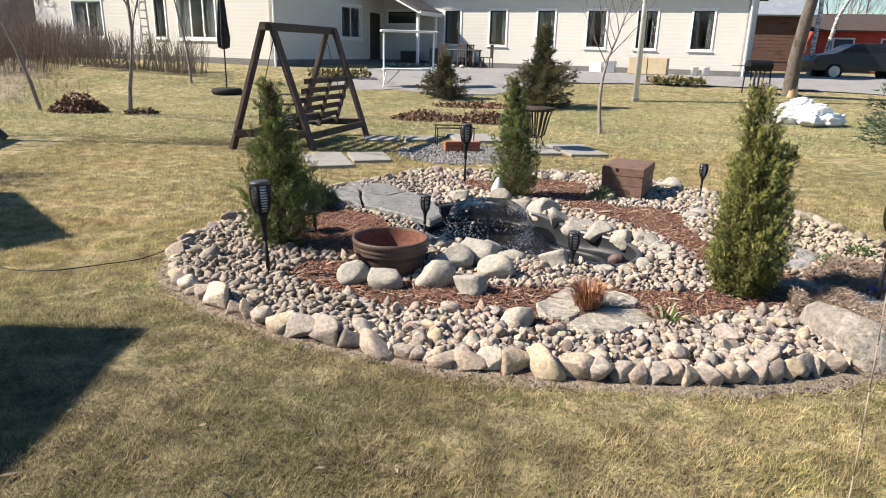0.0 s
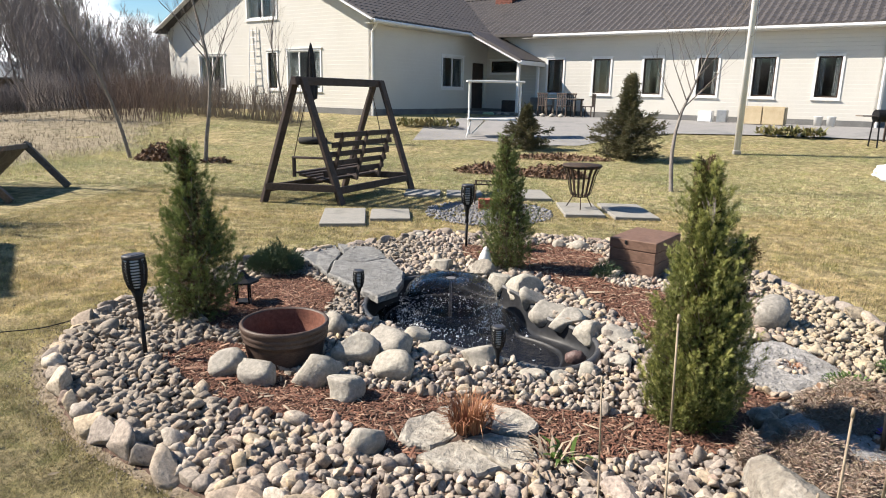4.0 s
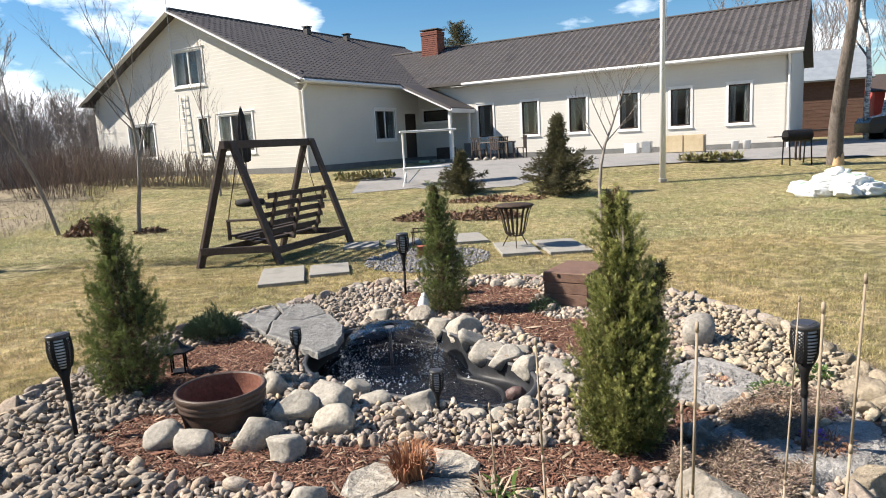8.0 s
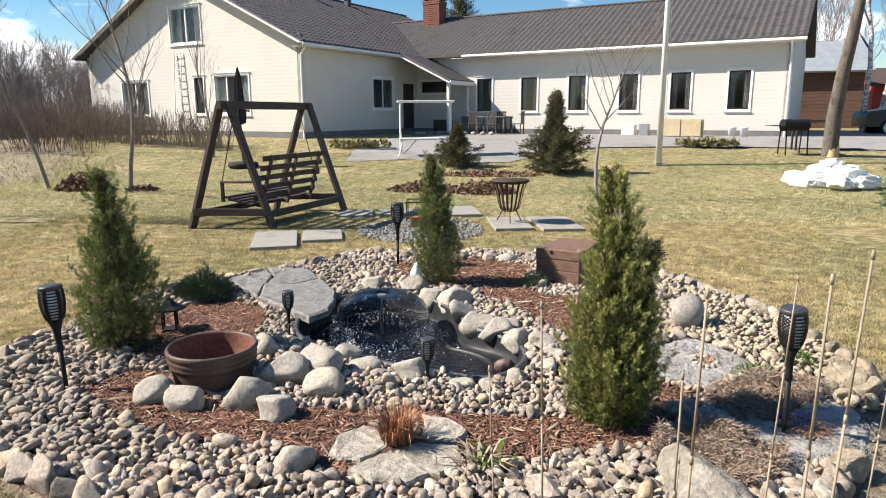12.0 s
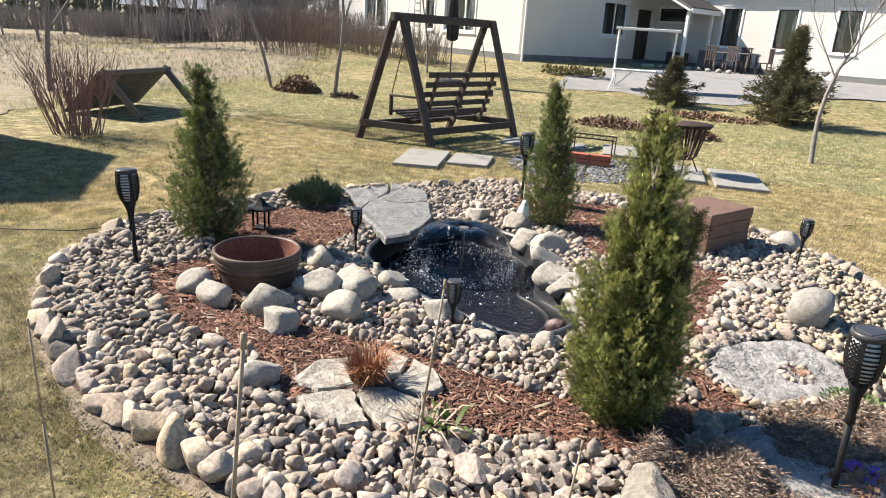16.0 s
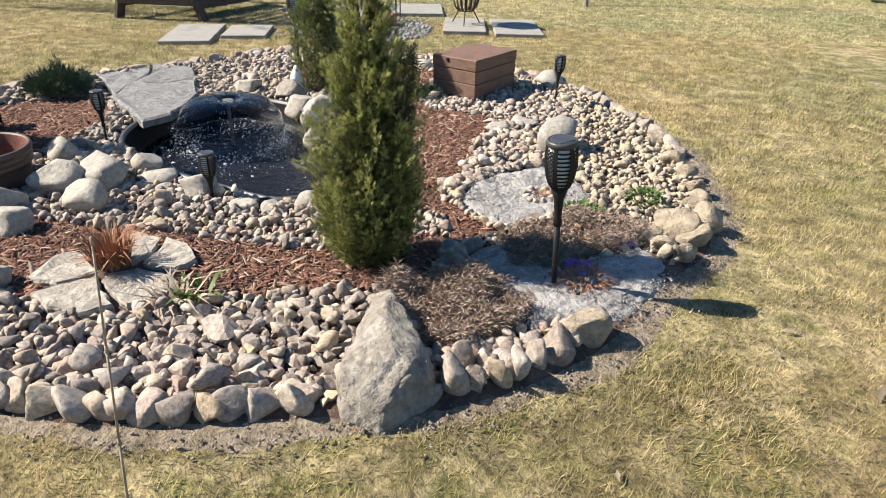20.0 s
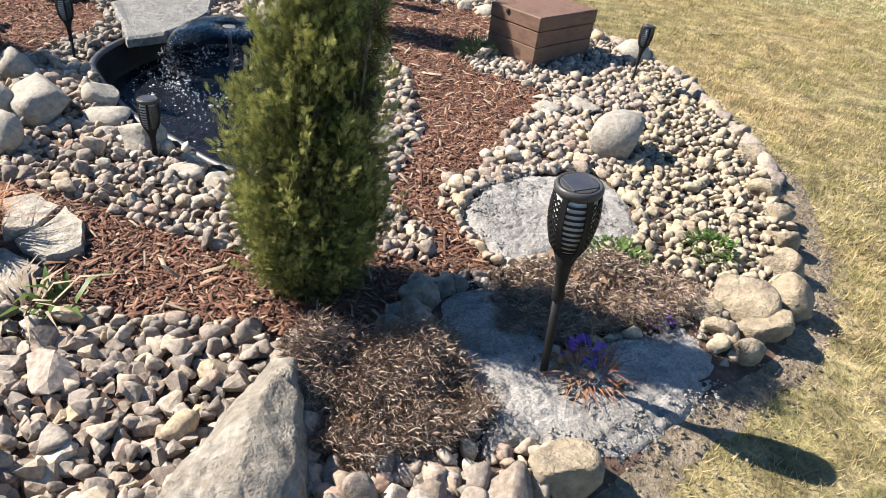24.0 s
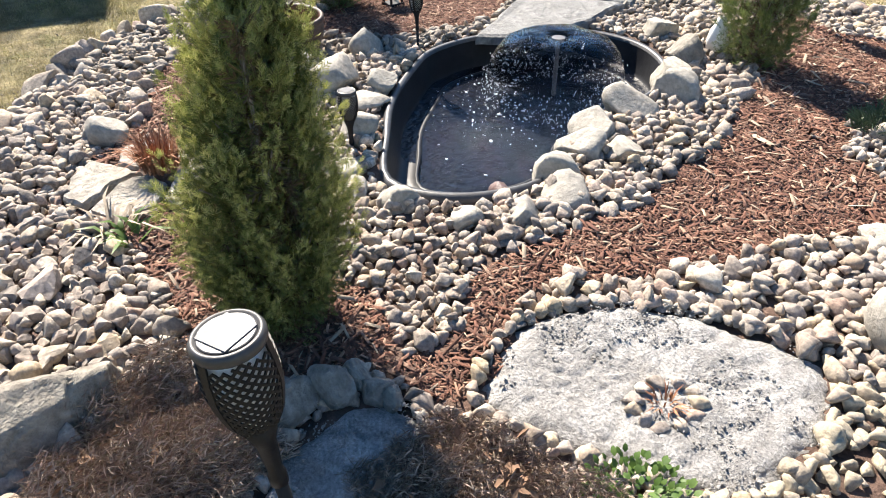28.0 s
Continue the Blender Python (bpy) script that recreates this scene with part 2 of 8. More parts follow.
M_SPRUCE = surf("spruce_needles", [(0.10, 0.10, 0.05), (0.17, 0.15, 0.085)], 4, 0.7, 0.0, 50, rnd="isl",
                rcols=[(0.08, 0.09, 0.045), (0.14, 0.14, 0.07), (0.25, 0.20, 0.125)], rmix=0.6, fine=0.2)
M_PINE = surf("dwarf_pine_needles", [(0.068, 0.109, 0.063), (0.120, 0.160, 0.091)], 6, 0.65, 0.0, 50, rnd="isl",
              rcols=[(0.060, 0.094, 0.050), (0.120, 0.152, 0.084)], rmix=0.6, fine=0.2)
M_LEAF = surf("green_leaves", [(0.05, 0.10, 0.022), (0.09, 0.15, 0.035)], 8, 0.5, 0.0, 50, rnd="isl", rcols=[(0.06, 0.12, 0.025), (0.14, 0.22, 0.05)], rmix=0.6, fine=0.2)
M_PERENNIAL = surf("wilted_perennials", [(0.11, 0.115, 0.04), (0.2, 0.18, 0.08)], 8, 0.7, 0.0, 50, rnd="isl", rcols=[(0.07, 0.09, 0.03), (0.17, 0.17, 0.06), (0.30, 0.25, 0.13), (0.12, 0.10, 0.05)], rmix=0.7, fine=0.2)
M_FRUITBARK = surf("pale_grey_bark", [(0.16, 0.14, 0.125), (0.27, 0.24, 0.215), (0.2, 0.175, 0.155)], 7, 0.95, 0.6, 40, fine=0.35, stretch=(1, 1, 0.4))
M_PURPLE = surf("crocus_petals", [(0.16, 0.06, 0.42), (0.25, 0.12, 0.55)], 20, 0.6, 0.0, 50, rnd="isl", rcols=[(0.15, 0.06, 0.42), (0.30, 0.16, 0.62)], fine=0.1)
M_HEATHER = surf("dry_heather", [(0.218, 0.169, 0.143), (0.358, 0.288, 0.243)], 8, 0.9, 0.0, 60, rnd="isl",
                 rcols=[(0.115, 0.082, 0.067), (0.246, 0.174, 0.140), (0.538, 0.442, 0.358), (0.229, 0.128, 0.102), (0.179, 0.160, 0.090), (0.422, 0.346, 0.275)], rmix=0.75, fine=0.2)
M_TUFT = surf("red_dry_grass", [(0.20, 0.075, 0.04), (0.30, 0.13, 0.07)], 8, 0.8, 0.0, 60, rnd="isl", rcols=[(0.17, 0.06, 0.035), (0.34, 0.16, 0.08), (0.40, 0.24, 0.13)], rmix=0.7, fine=0.2)
M_STRAW = surf("dry_stalk", [(0.27, 0.215, 0.155), (0.38, 0.31, 0.23)], 15, 0.8, 0.2, 80, fine=0.3)
M_LAWN = surf("lawn_sward", [(0.184, 0.181, 0.0643), (0.333, 0.287, 0.135), (0.218, 0.193, 0.0819), (0.425, 0.363, 0.193), (0.196, 0.193, 0.0679), (0.345, 0.287, 0.14)], 2.2, 0.95, 1.0, 34, fine=0.6, dist=0.03)
M_BLADE = surf("grass_blades", [(0.22, 0.23, 0.07), (0.46, 0.385, 0.185), (0.23, 0.22, 0.075), (0.60, 0.50, 0.28), (0.24, 0.19, 0.09), (0.50, 0.42, 0.21), (0.24, 0.25, 0.075)], 2.0, 0.8, 0.0, 50, rnd="isl",
               rcols=[(0.17, 0.20, 0.05), (0.32, 0.32, 0.095), (0.55, 0.46, 0.235), (0.72, 0.61, 0.37), (0.42, 0.345, 0.16)], rmix=0.45, fine=0.15)
M_BLADE_FAR = surf("fresher_grass_blades", [(0.228, 0.273, 0.0869), (0.476, 0.457, 0.23), (0.238, 0.261, 0.0931), (0.621, 0.592, 0.347), (0.248, 0.225, 0.112), (0.517, 0.498, 0.261), (0.248, 0.297, 0.0931)], 2.0, 0.8, 0.0, 50, rnd="isl",
               rcols=[(0.176, 0.237, 0.0621), (0.331, 0.38, 0.118), (0.569, 0.545, 0.292), (0.745, 0.722, 0.46), (0.435, 0.408, 0.199)], rmix=0.45, fine=0.15)
M_DEADLEAF = surf("dead_leaves", [(0.12, 0.075, 0.05), (0.20, 0.13, 0.085)], 8, 0.9, 0.0, 60, rnd="isl", rcols=[(0.08, 0.05, 0.035), (0.20, 0.12, 0.075), (0.27, 0.18, 0.12)], rmix=0.7, fine=0.2)
M_TWIG = surf("bare_twigs", [(0.17, 0.145, 0.13), (0.27, 0.235, 0.21)], 6, 0.9, 0.0, 60, fine=0.3)
M_TWIG_RED = surf("reddish_twigs", [(0.22, 0.13, 0.11), (0.32, 0.20, 0.17)], 6, 0.85, 0.0, 60, fine=0.3)
M_TWIG_TAN = surf("tan_twigs", [(0.24, 0.195, 0.155), (0.34, 0.28, 0.225)], 6, 0.9, 0.0, 60, fine=0.3)
M_TWIG_BROWN = surf("brown_twigs", [(0.12, 0.085, 0.07), (0.19, 0.14, 0.115)], 6, 0.9, 0.0, 60, fine=0.3)
M_TWIG_FAR = surf("far_grey_twigs", [(0.17, 0.15, 0.146), (0.26, 0.232, 0.224)], 0.6, 0.9, 0.0, 60, fine=0.3)
M_TRUNK = surf("grey_tree_bark", [(0.075, 0.062, 0.053), (0.15, 0.128, 0.11), (0.11, 0.092, 0.08)], 7, 0.95, 0.9, 30, fine=0.4, dist=0.02, stretch=(1, 1, 0.35))
M_BARE_WOOD = surf("stripped_wood", [(0.50, 0.32, 0.16), (0.62, 0.43, 0.24)], 10, 0.8, 0.3, 50, fine=0.3)
M_BIRCH = surf("birch_bark", [(0.58, 0.56, 0.53), (0.70, 0.68, 0.65), (0.16, 0.14, 0.13), (0.62, 0.60, 0.57)], 5, 0.85, 0.3, 40, fine=0.25, stretch=(1, 1, 2.5))
M_SIDING = surf("cream_painted_siding", [(0.575, 0.557, 0.512), (0.608, 0.590, 0.545)], 0.8, 0.6, 0.15, 25, fine=0.06)
M_WHITE = surf("white_paint", [(0.684, 0.684, 0.675), (0.738, 0.738, 0.729)], 3, 0.5, 0.1, 50, fine=0.08)
M_PLINTH = surf("concrete_plinth", [(0.13, 0.13, 0.13), (0.19, 0.19, 0.185)], 2, 0.9, 0.4, 40, fine=0.25)
M_ROOF = surf("dark_roof_tiles", [(0.055, 0.05, 0.049), (0.085, 0.077, 0.075), (0.07, 0.062, 0.06)], 1.5, 0.55, 0.3, 40, fine=0.25)
M_BRICK = surf("red_brick", [(0.30, 0.09, 0.055), (0.40, 0.14, 0.085)], 8, 0.9, 0.5, 60, rnd="obj", rcols=[(0.28, 0.085, 0.05), (0.42, 0.15, 0.09)], fine=0.3)
M_CHIMNEY = surf("chimney_brick", [(0.15, 0.058, 0.045), (0.22, 0.09, 0.068), (0.12, 0.05, 0.04)], 6, 0.9, 0.4, 40, fine=0.3)
M_DOOR = surf("dark_brown_door", [(0.04, 0.026, 0.02), (0.06, 0.04, 0.032)], 4, 0.5, 0.2, 40, fine=0.2)
M_CURTAIN = surf("pale_curtain", [(0.30, 0.31, 0.32), (0.42, 0.43, 0.44)], 6, 0.9, 0.2, 30, fine=0.2, stretch=(4, 4, 0.3))
M_FALU = surf("old_brown_boards", [(0.075, 0.04, 0.03), (0.13, 0.075, 0.055), (0.10, 0.055, 0.042)], 2, 0.9, 0.5, 20, fine=0.35, stretch=(0.4, 0.4, 3))
M_REDWALL = surf("red_painted_wall", [(0.36, 0.045, 0.035), (0.44, 0.065, 0.05)], 1.5, 0.8, 0.2, 20, fine=0.2)
M_METALROOF = surf("pale_metal_roof", [(0.24, 0.27, 0.30), (0.32, 0.35, 0.38)], 2, 0.55, 0.2, 20, metal=0.3, fine=0.15)
M_CAR = surf("black_car_paint", [(0.012, 0.011, 0.014), (0.018, 0.014, 0.018)], 3, 0.25, 0.0, 40, fine=0.05, spec=0.4)
M_RUBBER = surf("black_rubber", [(0.015, 0.015, 0.015), (0.025, 0.025, 0.025)], 10, 0.85, 0.2, 60, fine=0.2)
M_ALU = surf("grey_metal", [(0.42, 0.43, 0.44), (0.52, 0.53, 0.54)], 10, 0.35, 0.1, 60, metal=0.8, fine=0.15)
M_BAG = surf("white_plastic_sack", [(0.66, 0.68, 0.68), (0.78, 0.79, 0.78), (0.72, 0.73, 0.72)], 4, 0.55, 0.6, 12, fine=0.12, dist=0.05)
M_BAG_PRINT = surf("green_sack_print", [(0.25, 0.42, 0.30), (0.35, 0.52, 0.36)], 4, 0.55, 0.2, 12, fine=0.12)
M_CARDBOARD = surf("tan_board", [(0.44, 0.35, 0.22), (0.52, 0.43, 0.29)], 4, 0.85, 0.2, 40, fine=0.15)
M_FABRIC = surf("dark_canvas", [(0.03, 0.028, 0.03), (0.05, 0.047, 0.05)], 6, 0.9, 0.3, 60, fine=0.2)
M_FIELD = surf("dry_field_grass", [(0.16, 0.128, 0.092), (0.22, 0.178, 0.13), (0.125, 0.098, 0.072)], 0.8, 0.95, 0.0, 30, rnd="isl", rcols=[(0.12, 0.095, 0.07), (0.27, 0.22, 0.155)], rmix=0.5, fine=0.25)



def tint(m, scale, lo, hi):
    """Slow drift of a surface's colour over the place."""
    n, l = m.node_tree.nodes, m.node_tree.links
    p = n["Principled BSDF"]
    t, r, x = n.new("ShaderNodeTexNoise"), n.new("ShaderNodeValToRGB"), n.new("ShaderNodeMixRGB")
    t.inputs["Scale"].default_value, t.inputs["Detail"].default_value = scale, 4
    l.new(n.new("ShaderNodeNewGeometry").outputs["Position"], t.inputs["Vector"])
    r.color_ramp.elements[0].position, r.color_ramp.elements[1].position = 0.36, 0.64
    r.color_ramp.elements[0].color, r.color_ramp.elements[1].color = (*lo, 1), (*hi, 1)
    x.blend_type = "MULTIPLY"
    x.inputs["Fac"].default_value = 1.0
    l.new(t.outputs["Fac"], r.inputs["Fac"])
    l.new(p.inputs["Base Color"].links[0].from_socket, x.inputs["Color1"])
    l.new(r.outputs["Color"], x.inputs["Color2"])
    l.new(x.outputs["Color"], p.inputs["Base Color"])


def dark_patch(m, x, y, r0, r1, col):
    """Multiplies a round patch of lawn by a darker colour, with a ragged edge."""
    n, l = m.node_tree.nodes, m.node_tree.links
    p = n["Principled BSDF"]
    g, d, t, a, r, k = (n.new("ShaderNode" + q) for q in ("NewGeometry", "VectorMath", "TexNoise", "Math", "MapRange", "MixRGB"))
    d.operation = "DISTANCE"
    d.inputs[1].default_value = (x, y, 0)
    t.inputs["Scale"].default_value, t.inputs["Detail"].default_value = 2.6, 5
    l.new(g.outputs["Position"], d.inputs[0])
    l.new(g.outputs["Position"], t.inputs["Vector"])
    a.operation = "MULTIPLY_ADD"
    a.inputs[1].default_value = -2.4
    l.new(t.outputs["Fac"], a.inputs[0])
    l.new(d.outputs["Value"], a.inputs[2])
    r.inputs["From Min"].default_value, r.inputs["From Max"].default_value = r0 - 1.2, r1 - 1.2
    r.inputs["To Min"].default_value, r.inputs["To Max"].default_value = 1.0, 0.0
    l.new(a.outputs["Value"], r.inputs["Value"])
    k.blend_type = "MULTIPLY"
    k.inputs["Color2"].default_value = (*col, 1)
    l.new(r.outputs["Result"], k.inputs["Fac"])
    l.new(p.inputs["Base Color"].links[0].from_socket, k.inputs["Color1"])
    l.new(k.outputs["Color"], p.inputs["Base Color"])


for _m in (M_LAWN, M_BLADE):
    dark_patch(_m, -1.0, 2.0, 0.7, 2.5, (0.56, 0.57, 0.56))
    dark_patch(_m, 3.4, 1.9, 0.4, 2.0, (0.78, 0.70, 0.66))
for _m in (M_LAWN, M_BLADE, M_BLADE_FAR):
    tint(_m, 0.45, (0.82, 0.86, 0.88), (1.12, 1.06, 1.14))
    tint(_m, 7.0, (0.68, 0.66, 0.66), (1.18, 1.16, 1.12))


def thin_leaf(m, share):
    """Lets light pass through leaves."""
    n, l = m.node_tree.nodes, m.node_tree.links
    p, out = n["Principled BSDF"], n["Material Output"]
    tr, mx = n.new("ShaderNodeBsdfTranslucent"), n.new("ShaderNodeMixShader")
    mx.inputs["Fac"].default_value = share
    l.new(p.inputs["Base Color"].links[0].from_socket, tr.inputs["Color"])
    l.new(p.outputs["BSDF"], mx.inputs[1])
    l.new(tr.outputs["BSDF"], mx.inputs[2])
    l.new(mx.outputs["Shader"], out.inputs["Surface"])


for _m, _s in ((M_THUJA, 0.2), (M_THUJA_TIP, 0.25), (M_THUJA_TIP_DEEP, 0.22), (M_THUJA_DEEP, 0.2), (M_LEAF, 0.35), (M_BLADE, 0.35), (M_BLADE_FAR, 0.35), (M_PURPLE, 0.35), (M_SPRUCE, 0.25)):
    thin_leaf(_m, _s)
M_FOAM = surf("white_water", [(0.80, 0.83, 0.86), (0.90, 0.92, 0.94)], 30, 0.15, 0.0, 60, fine=0.05, spec=0.6)
M_DIRT = surf("trodden_dirt", [(0.169, 0.133, 0.096), (0.338, 0.279, 0.21), (0.221, 0.178, 0.126), (0.286, 0.235, 0.168)], 9, 0.95, 1.0, 45, fine=0.5, dist=0.03)
M_CRUMB = surf("earth_crumbs", [(0.14, 0.12, 0.095), (0.24, 0.205, 0.165)], 14, 0.95, 0.5, 70, rnd="isl", rcols=[(0.12, 0.10, 0.08), (0.30, 0.26, 0.21), (0.20, 0.17, 0.135)], fine=0.35)
M_FIELDGROUND = surf("field_soil", [(0.165, 0.138, 0.088), (0.25, 0.208, 0.14), (0.14, 0.122, 0.07)], 1.6, 0.95, 0.6, 14, fine=0.4)

# lines of the horizontal boards on the siding
_n, _l = M_SIDING.node_tree.nodes, M_SIDING.node_tree.links
_w = _n.new("ShaderNodeTexWave")
_w.wave_type, _w.bands_direction, _w.wave_profile = "BANDS", "Z", "SAW"
_w.inputs["Scale"].default_value = 2.2
_l.new(_n.new("ShaderNodeNewGeometry").outputs["Position"], _w.inputs["Vector"])
_p = _n.new("ShaderNodeBump")
_p.inputs["Strength"].default_value, _p.inputs["Distance"].default_value = 0.5, 0.02
_l.new(_w.outputs["Fac"], _p.inputs["Height"])
_l.new(_p.outputs["Normal"], _n["Principled BSDF"].inputs["Normal"])

M_GLASS = bpy.data.materials.new("window_glass")
M_GLASS.use_nodes = True
_b = M_GLASS.node_tree.nodes["Principled BSDF"]
_b.inputs["Base Color"].default_value, _b.inputs["Roughness"].default_value = (0.75, 0.8, 0.82, 1), 0.03
_b.inputs["Transmission Weight"].default_value, _b.inputs["IOR"].default_value = 1.0, 1.45

M_WATER = bpy.data.materials.new("pond_water")
M_WATER.use_nodes = True
_n, _l = M_WATER.node_tree.nodes, M_WATER.node_tree.links
_b = _n["Principled BSDF"]
_b.inputs["Base Color"].default_value, _b.inputs["Roughness"].default_value = (0.008, 0.009, 0.013, 1), 0.04
_b.inputs["Transmission Weight"].default_value, _b.inputs["IOR"].default_value = 0.08, 1.33
_b.inputs["Specular IOR Level"].default_value = 0.5
_t = _n.new("ShaderNodeTexNoise")
_t.inputs["Scale"].default_value, _t.inputs["Detail"].default_value = 30, 3
_p = _n.new("ShaderNodeBump")
_p.inputs["Strength"].default_value, _p.inputs["Distance"].default_value = 1.0, 0.02
_l.new(_n.new("ShaderNodeNewGeometry").outputs["Position"], _t.inputs["Vector"])
_l.new(_t.outputs["Fac"], _p.inputs["Height"])
_l.new(_p.outputs["Normal"], _b.inputs["Normal"])

M_SPRAY = bpy.data.materials.new("fountain_water")
M_SPRAY.use_nodes = True
_b = M_SPRAY.node_tree.nodes["Principled BSDF"]
_b.inputs["Base Color"].default_value, _b.inputs["Roughness"].default_value = (0.97, 0.98, 0.99, 1), 0.01
_b.inputs["Transmission Weight"].default_value, _b.inputs["IOR"].default_value = 1.0, 1.07
_n, _l = M_SPRAY.node_tree.nodes, M_SPRAY.node_tree.links
_t = _n.new("ShaderNodeTexNoise")
_t.inputs["Scale"].default_value, _t.inputs["Detail"].default_value = 38, 2
_p = _n.new("ShaderNodeBump")
_p.inputs["Strength"].default_value, _p.inputs["Distance"].default_value = 0.4, 0.005
_l.new(_n.new("ShaderNodeNewGeometry").outputs["Position"], _t.inputs["Vector"])
_l.new(_t.outputs["Fac"], _p.inputs["Height"])
_l.new(_p.outputs["Normal"], _b.inputs["Normal"])


# ---- mesh helpers ----
def part(name, bm, material, parent, label="", smooth=False, kind=""):
    """Links a bmesh as one mesh object under a thing or part."""
    me = bpy.data.meshes.new(name)
    bm.to_mesh(me)
    bm.free()
    me.materials.append(material)
    if smooth:
        me.shade_smooth()
    ob = new(name, me)
    ob.parent = parent
    if label or kind:
        tagged(ob, label=label, kind=kind)
    return ob


def thing(name, m, label, category, group="", kind=""):
    """An empty at a thing's base."""
    ob = new(name)
    ob.empty_display_size = 0.1
    ob.matrix_world = m
    return tagged(ob, label, category, group, kind)


def single(name, bm, material, m, label, category, group="", kind="", smooth=False):
    """A thing that is one mesh."""
    ob = part(name, bm, material, None, smooth=smooth)
    ob.matrix_world = m
    return tagged(ob, label, category, group, kind)


def raw(name, v, f, material, smooth=False):
    """One mesh object from arrays of corners and triangles (or quads)."""
    v, f = np.asarray(v, dtype=np.float32), np.asarray(f, dtype=np.int32)
    k = f.shape[1]
    me = bpy.data.meshes.new(name)
    me.vertices.add(len(v))
    me.vertices.foreach_set("co", v.ravel())
    me.loops.add(f.size)
    me.loops.foreach_set("vertex_index", f.ravel())
    me.polygons.add(len(f))
    me.polygons.foreach_set("loop_start", np.arange(0, f.size, k, dtype=np.int32))
    if smooth:
        me.polygons.foreach_set("use_smooth", np.ones(len(f), dtype=bool))
    me.update(calc_edges=True)
    me.validate()
    me.materials.append(material)
    return new(name, me)


def box(bm, c, s, m=None, bev=0.0):
    """A box of size s centred on c, turned by m, its edges bevelled."""
    r = bmesh.ops.create_cube(bm, size=1.0, matrix=(m or Matrix()) @ Matrix.Translation(c) @ Matrix.Diagonal((*s, 1)))
    if bev:
        ed = {e for q in r["verts"] for e in q.link_edges}
        bmesh.ops.bevel(bm, geom=list(ed), offset=bev, segments=1, affect="EDGES")
    return bm


def beam(bm, a, b, w, d, bev=0.004, up=(0, 0, 1)):
    """A board from a to b, w wide across and d deep."""
    a, b = Vector(a), Vector(b)
    z = (b - a).normalized()
    x = Vector(up).cross(z)
    if x.length < 1e-3:
        x = Vector((1, 0, 0)).cross(z)
    x.normalize()
    y = z.cross(x)
    m = Matrix(((x.x, y.x, z.x), (x.y, y.y, z.y), (x.z, y.z, z.z))).to_4x4()
    m.translation = (a + b) / 2
    return box(bm, (0, 0, 0), (w, d, (b - a).length), m, bev)


def tube(bm, a, b, r0, r1, n=8, cap=True):
    a, b = Vector(a), Vector(b)
    z = b - a
    m = Matrix.Translation((a + b) / 2) @ z.to_track_quat("Z", "Y").to_matrix().to_4x4()
    bmesh.ops.create_cone(bm, cap_ends=cap, segments=n, radius1=r0, radius2=r1, depth=z.length, matrix=m)
    return bm


def lathe(bm, prof, n=24, c=(0, 0)):
    """A turned shape from (radius, height) pairs."""
    rings = [[bm.verts.new((c[0] + r * math.cos(2 * math.pi * i / n), c[1] + r * math.sin(2 * math.pi * i / n), z)) for i in range(n)] for r, z in prof]
    for p, q in zip(rings, rings[1:]):
        for i in range(n):
            bm.faces.new((p[i], p[(i + 1) % n], q[(i + 1) % n], q[i]))
    return bm


def ring_tube(bm, r, z, w, n=28, k=6):
    """A torus-like hoop."""
    vs = [[bm.verts.new(((r + w * math.cos(2 * math.pi * j / k)) * math.cos(2 * math.pi * i / n), (r + w * math.cos(2 * math.pi * j / k)) * math.sin(2 * math.pi * i / n), z + w * math.sin(2 * math.pi * j / k))) for j in range(k)] for i in range(n)]
    for i in range(n):
        for j in range(k):
            bm.faces.new((vs[i][j], vs[(i + 1) % n][j], vs[(i + 1) % n][(j + 1) % k], vs[i][(j + 1) % k]))
    return bm


def inside(poly, x, y):
    """Which of the points lie inside the polygon."""
    x, y = np.asarray(x, float), np.asarray(y, float)
    c = np.zeros(x.shape, bool)
    for (x0, y0), (x1, y1) in zip(poly, poly[1:] + poly[:1]):
        if y0 != y1:
            c ^= ((y0 > y) != (y1 > y)) & (x < (x1 - x0) * (y - y0) / (y1 - y0) + x0)
    return c


def shrink(poly, k):
    cx, cy = sum(p[0] for p in poly) / len(poly), sum(p[1] for p in poly) / len(poly)
    return [(cx + k * (x - cx), cy + k * (y - cy)) for x, y in poly]


def rounded(poly, n):
    """A smooth closed line through the polygon's corners (Catmull-Rom), n points a side."""
    out, k = [], len(poly)
    for i in range(k):
        p0, p1, p2, p3 = (np.array(poly[(i + j) % k]) for j in (-1, 0, 1, 2))
        for s in np.arange(n) / n:
            out.append(tuple(0.5 * (2 * p1 + (p2 - p0) * s + (2 * p0 - 5 * p1 + 4 * p2 - p3) * s * s + (3 * p1 - p0 - 3 * p2 + p3) * s ** 3)))
    return out


def slab_mesh(poly, z0, z1, rough=0.0, inset=0.012):
    """A flat piece with an uneven outline and a chamfered top edge."""
    bm = bmesh.new()
    cx, cy = sum(p[0] for p in poly) / len(poly), sum(p[1] for p in poly) / len(poly)
    rows = []
    for k, z in ((1.0, z0), (1.0, z1 - inset), (1 - 0.05, z1)):
        rows.append([bm.verts.new((cx + k * (x - cx), cy + k * (y - cy), z + rough * noise.noise((5 * x, 5 * y, z1)))) for x, y in poly])
    n = len(poly)
    for p, q in zip(rows, rows[1:]):
        for i in range(n):
            bm.faces.new((p[i], p[(i + 1) % n], q[(i + 1) % n], q[i]))
    bm.faces.new(rows[-1])
    return bm


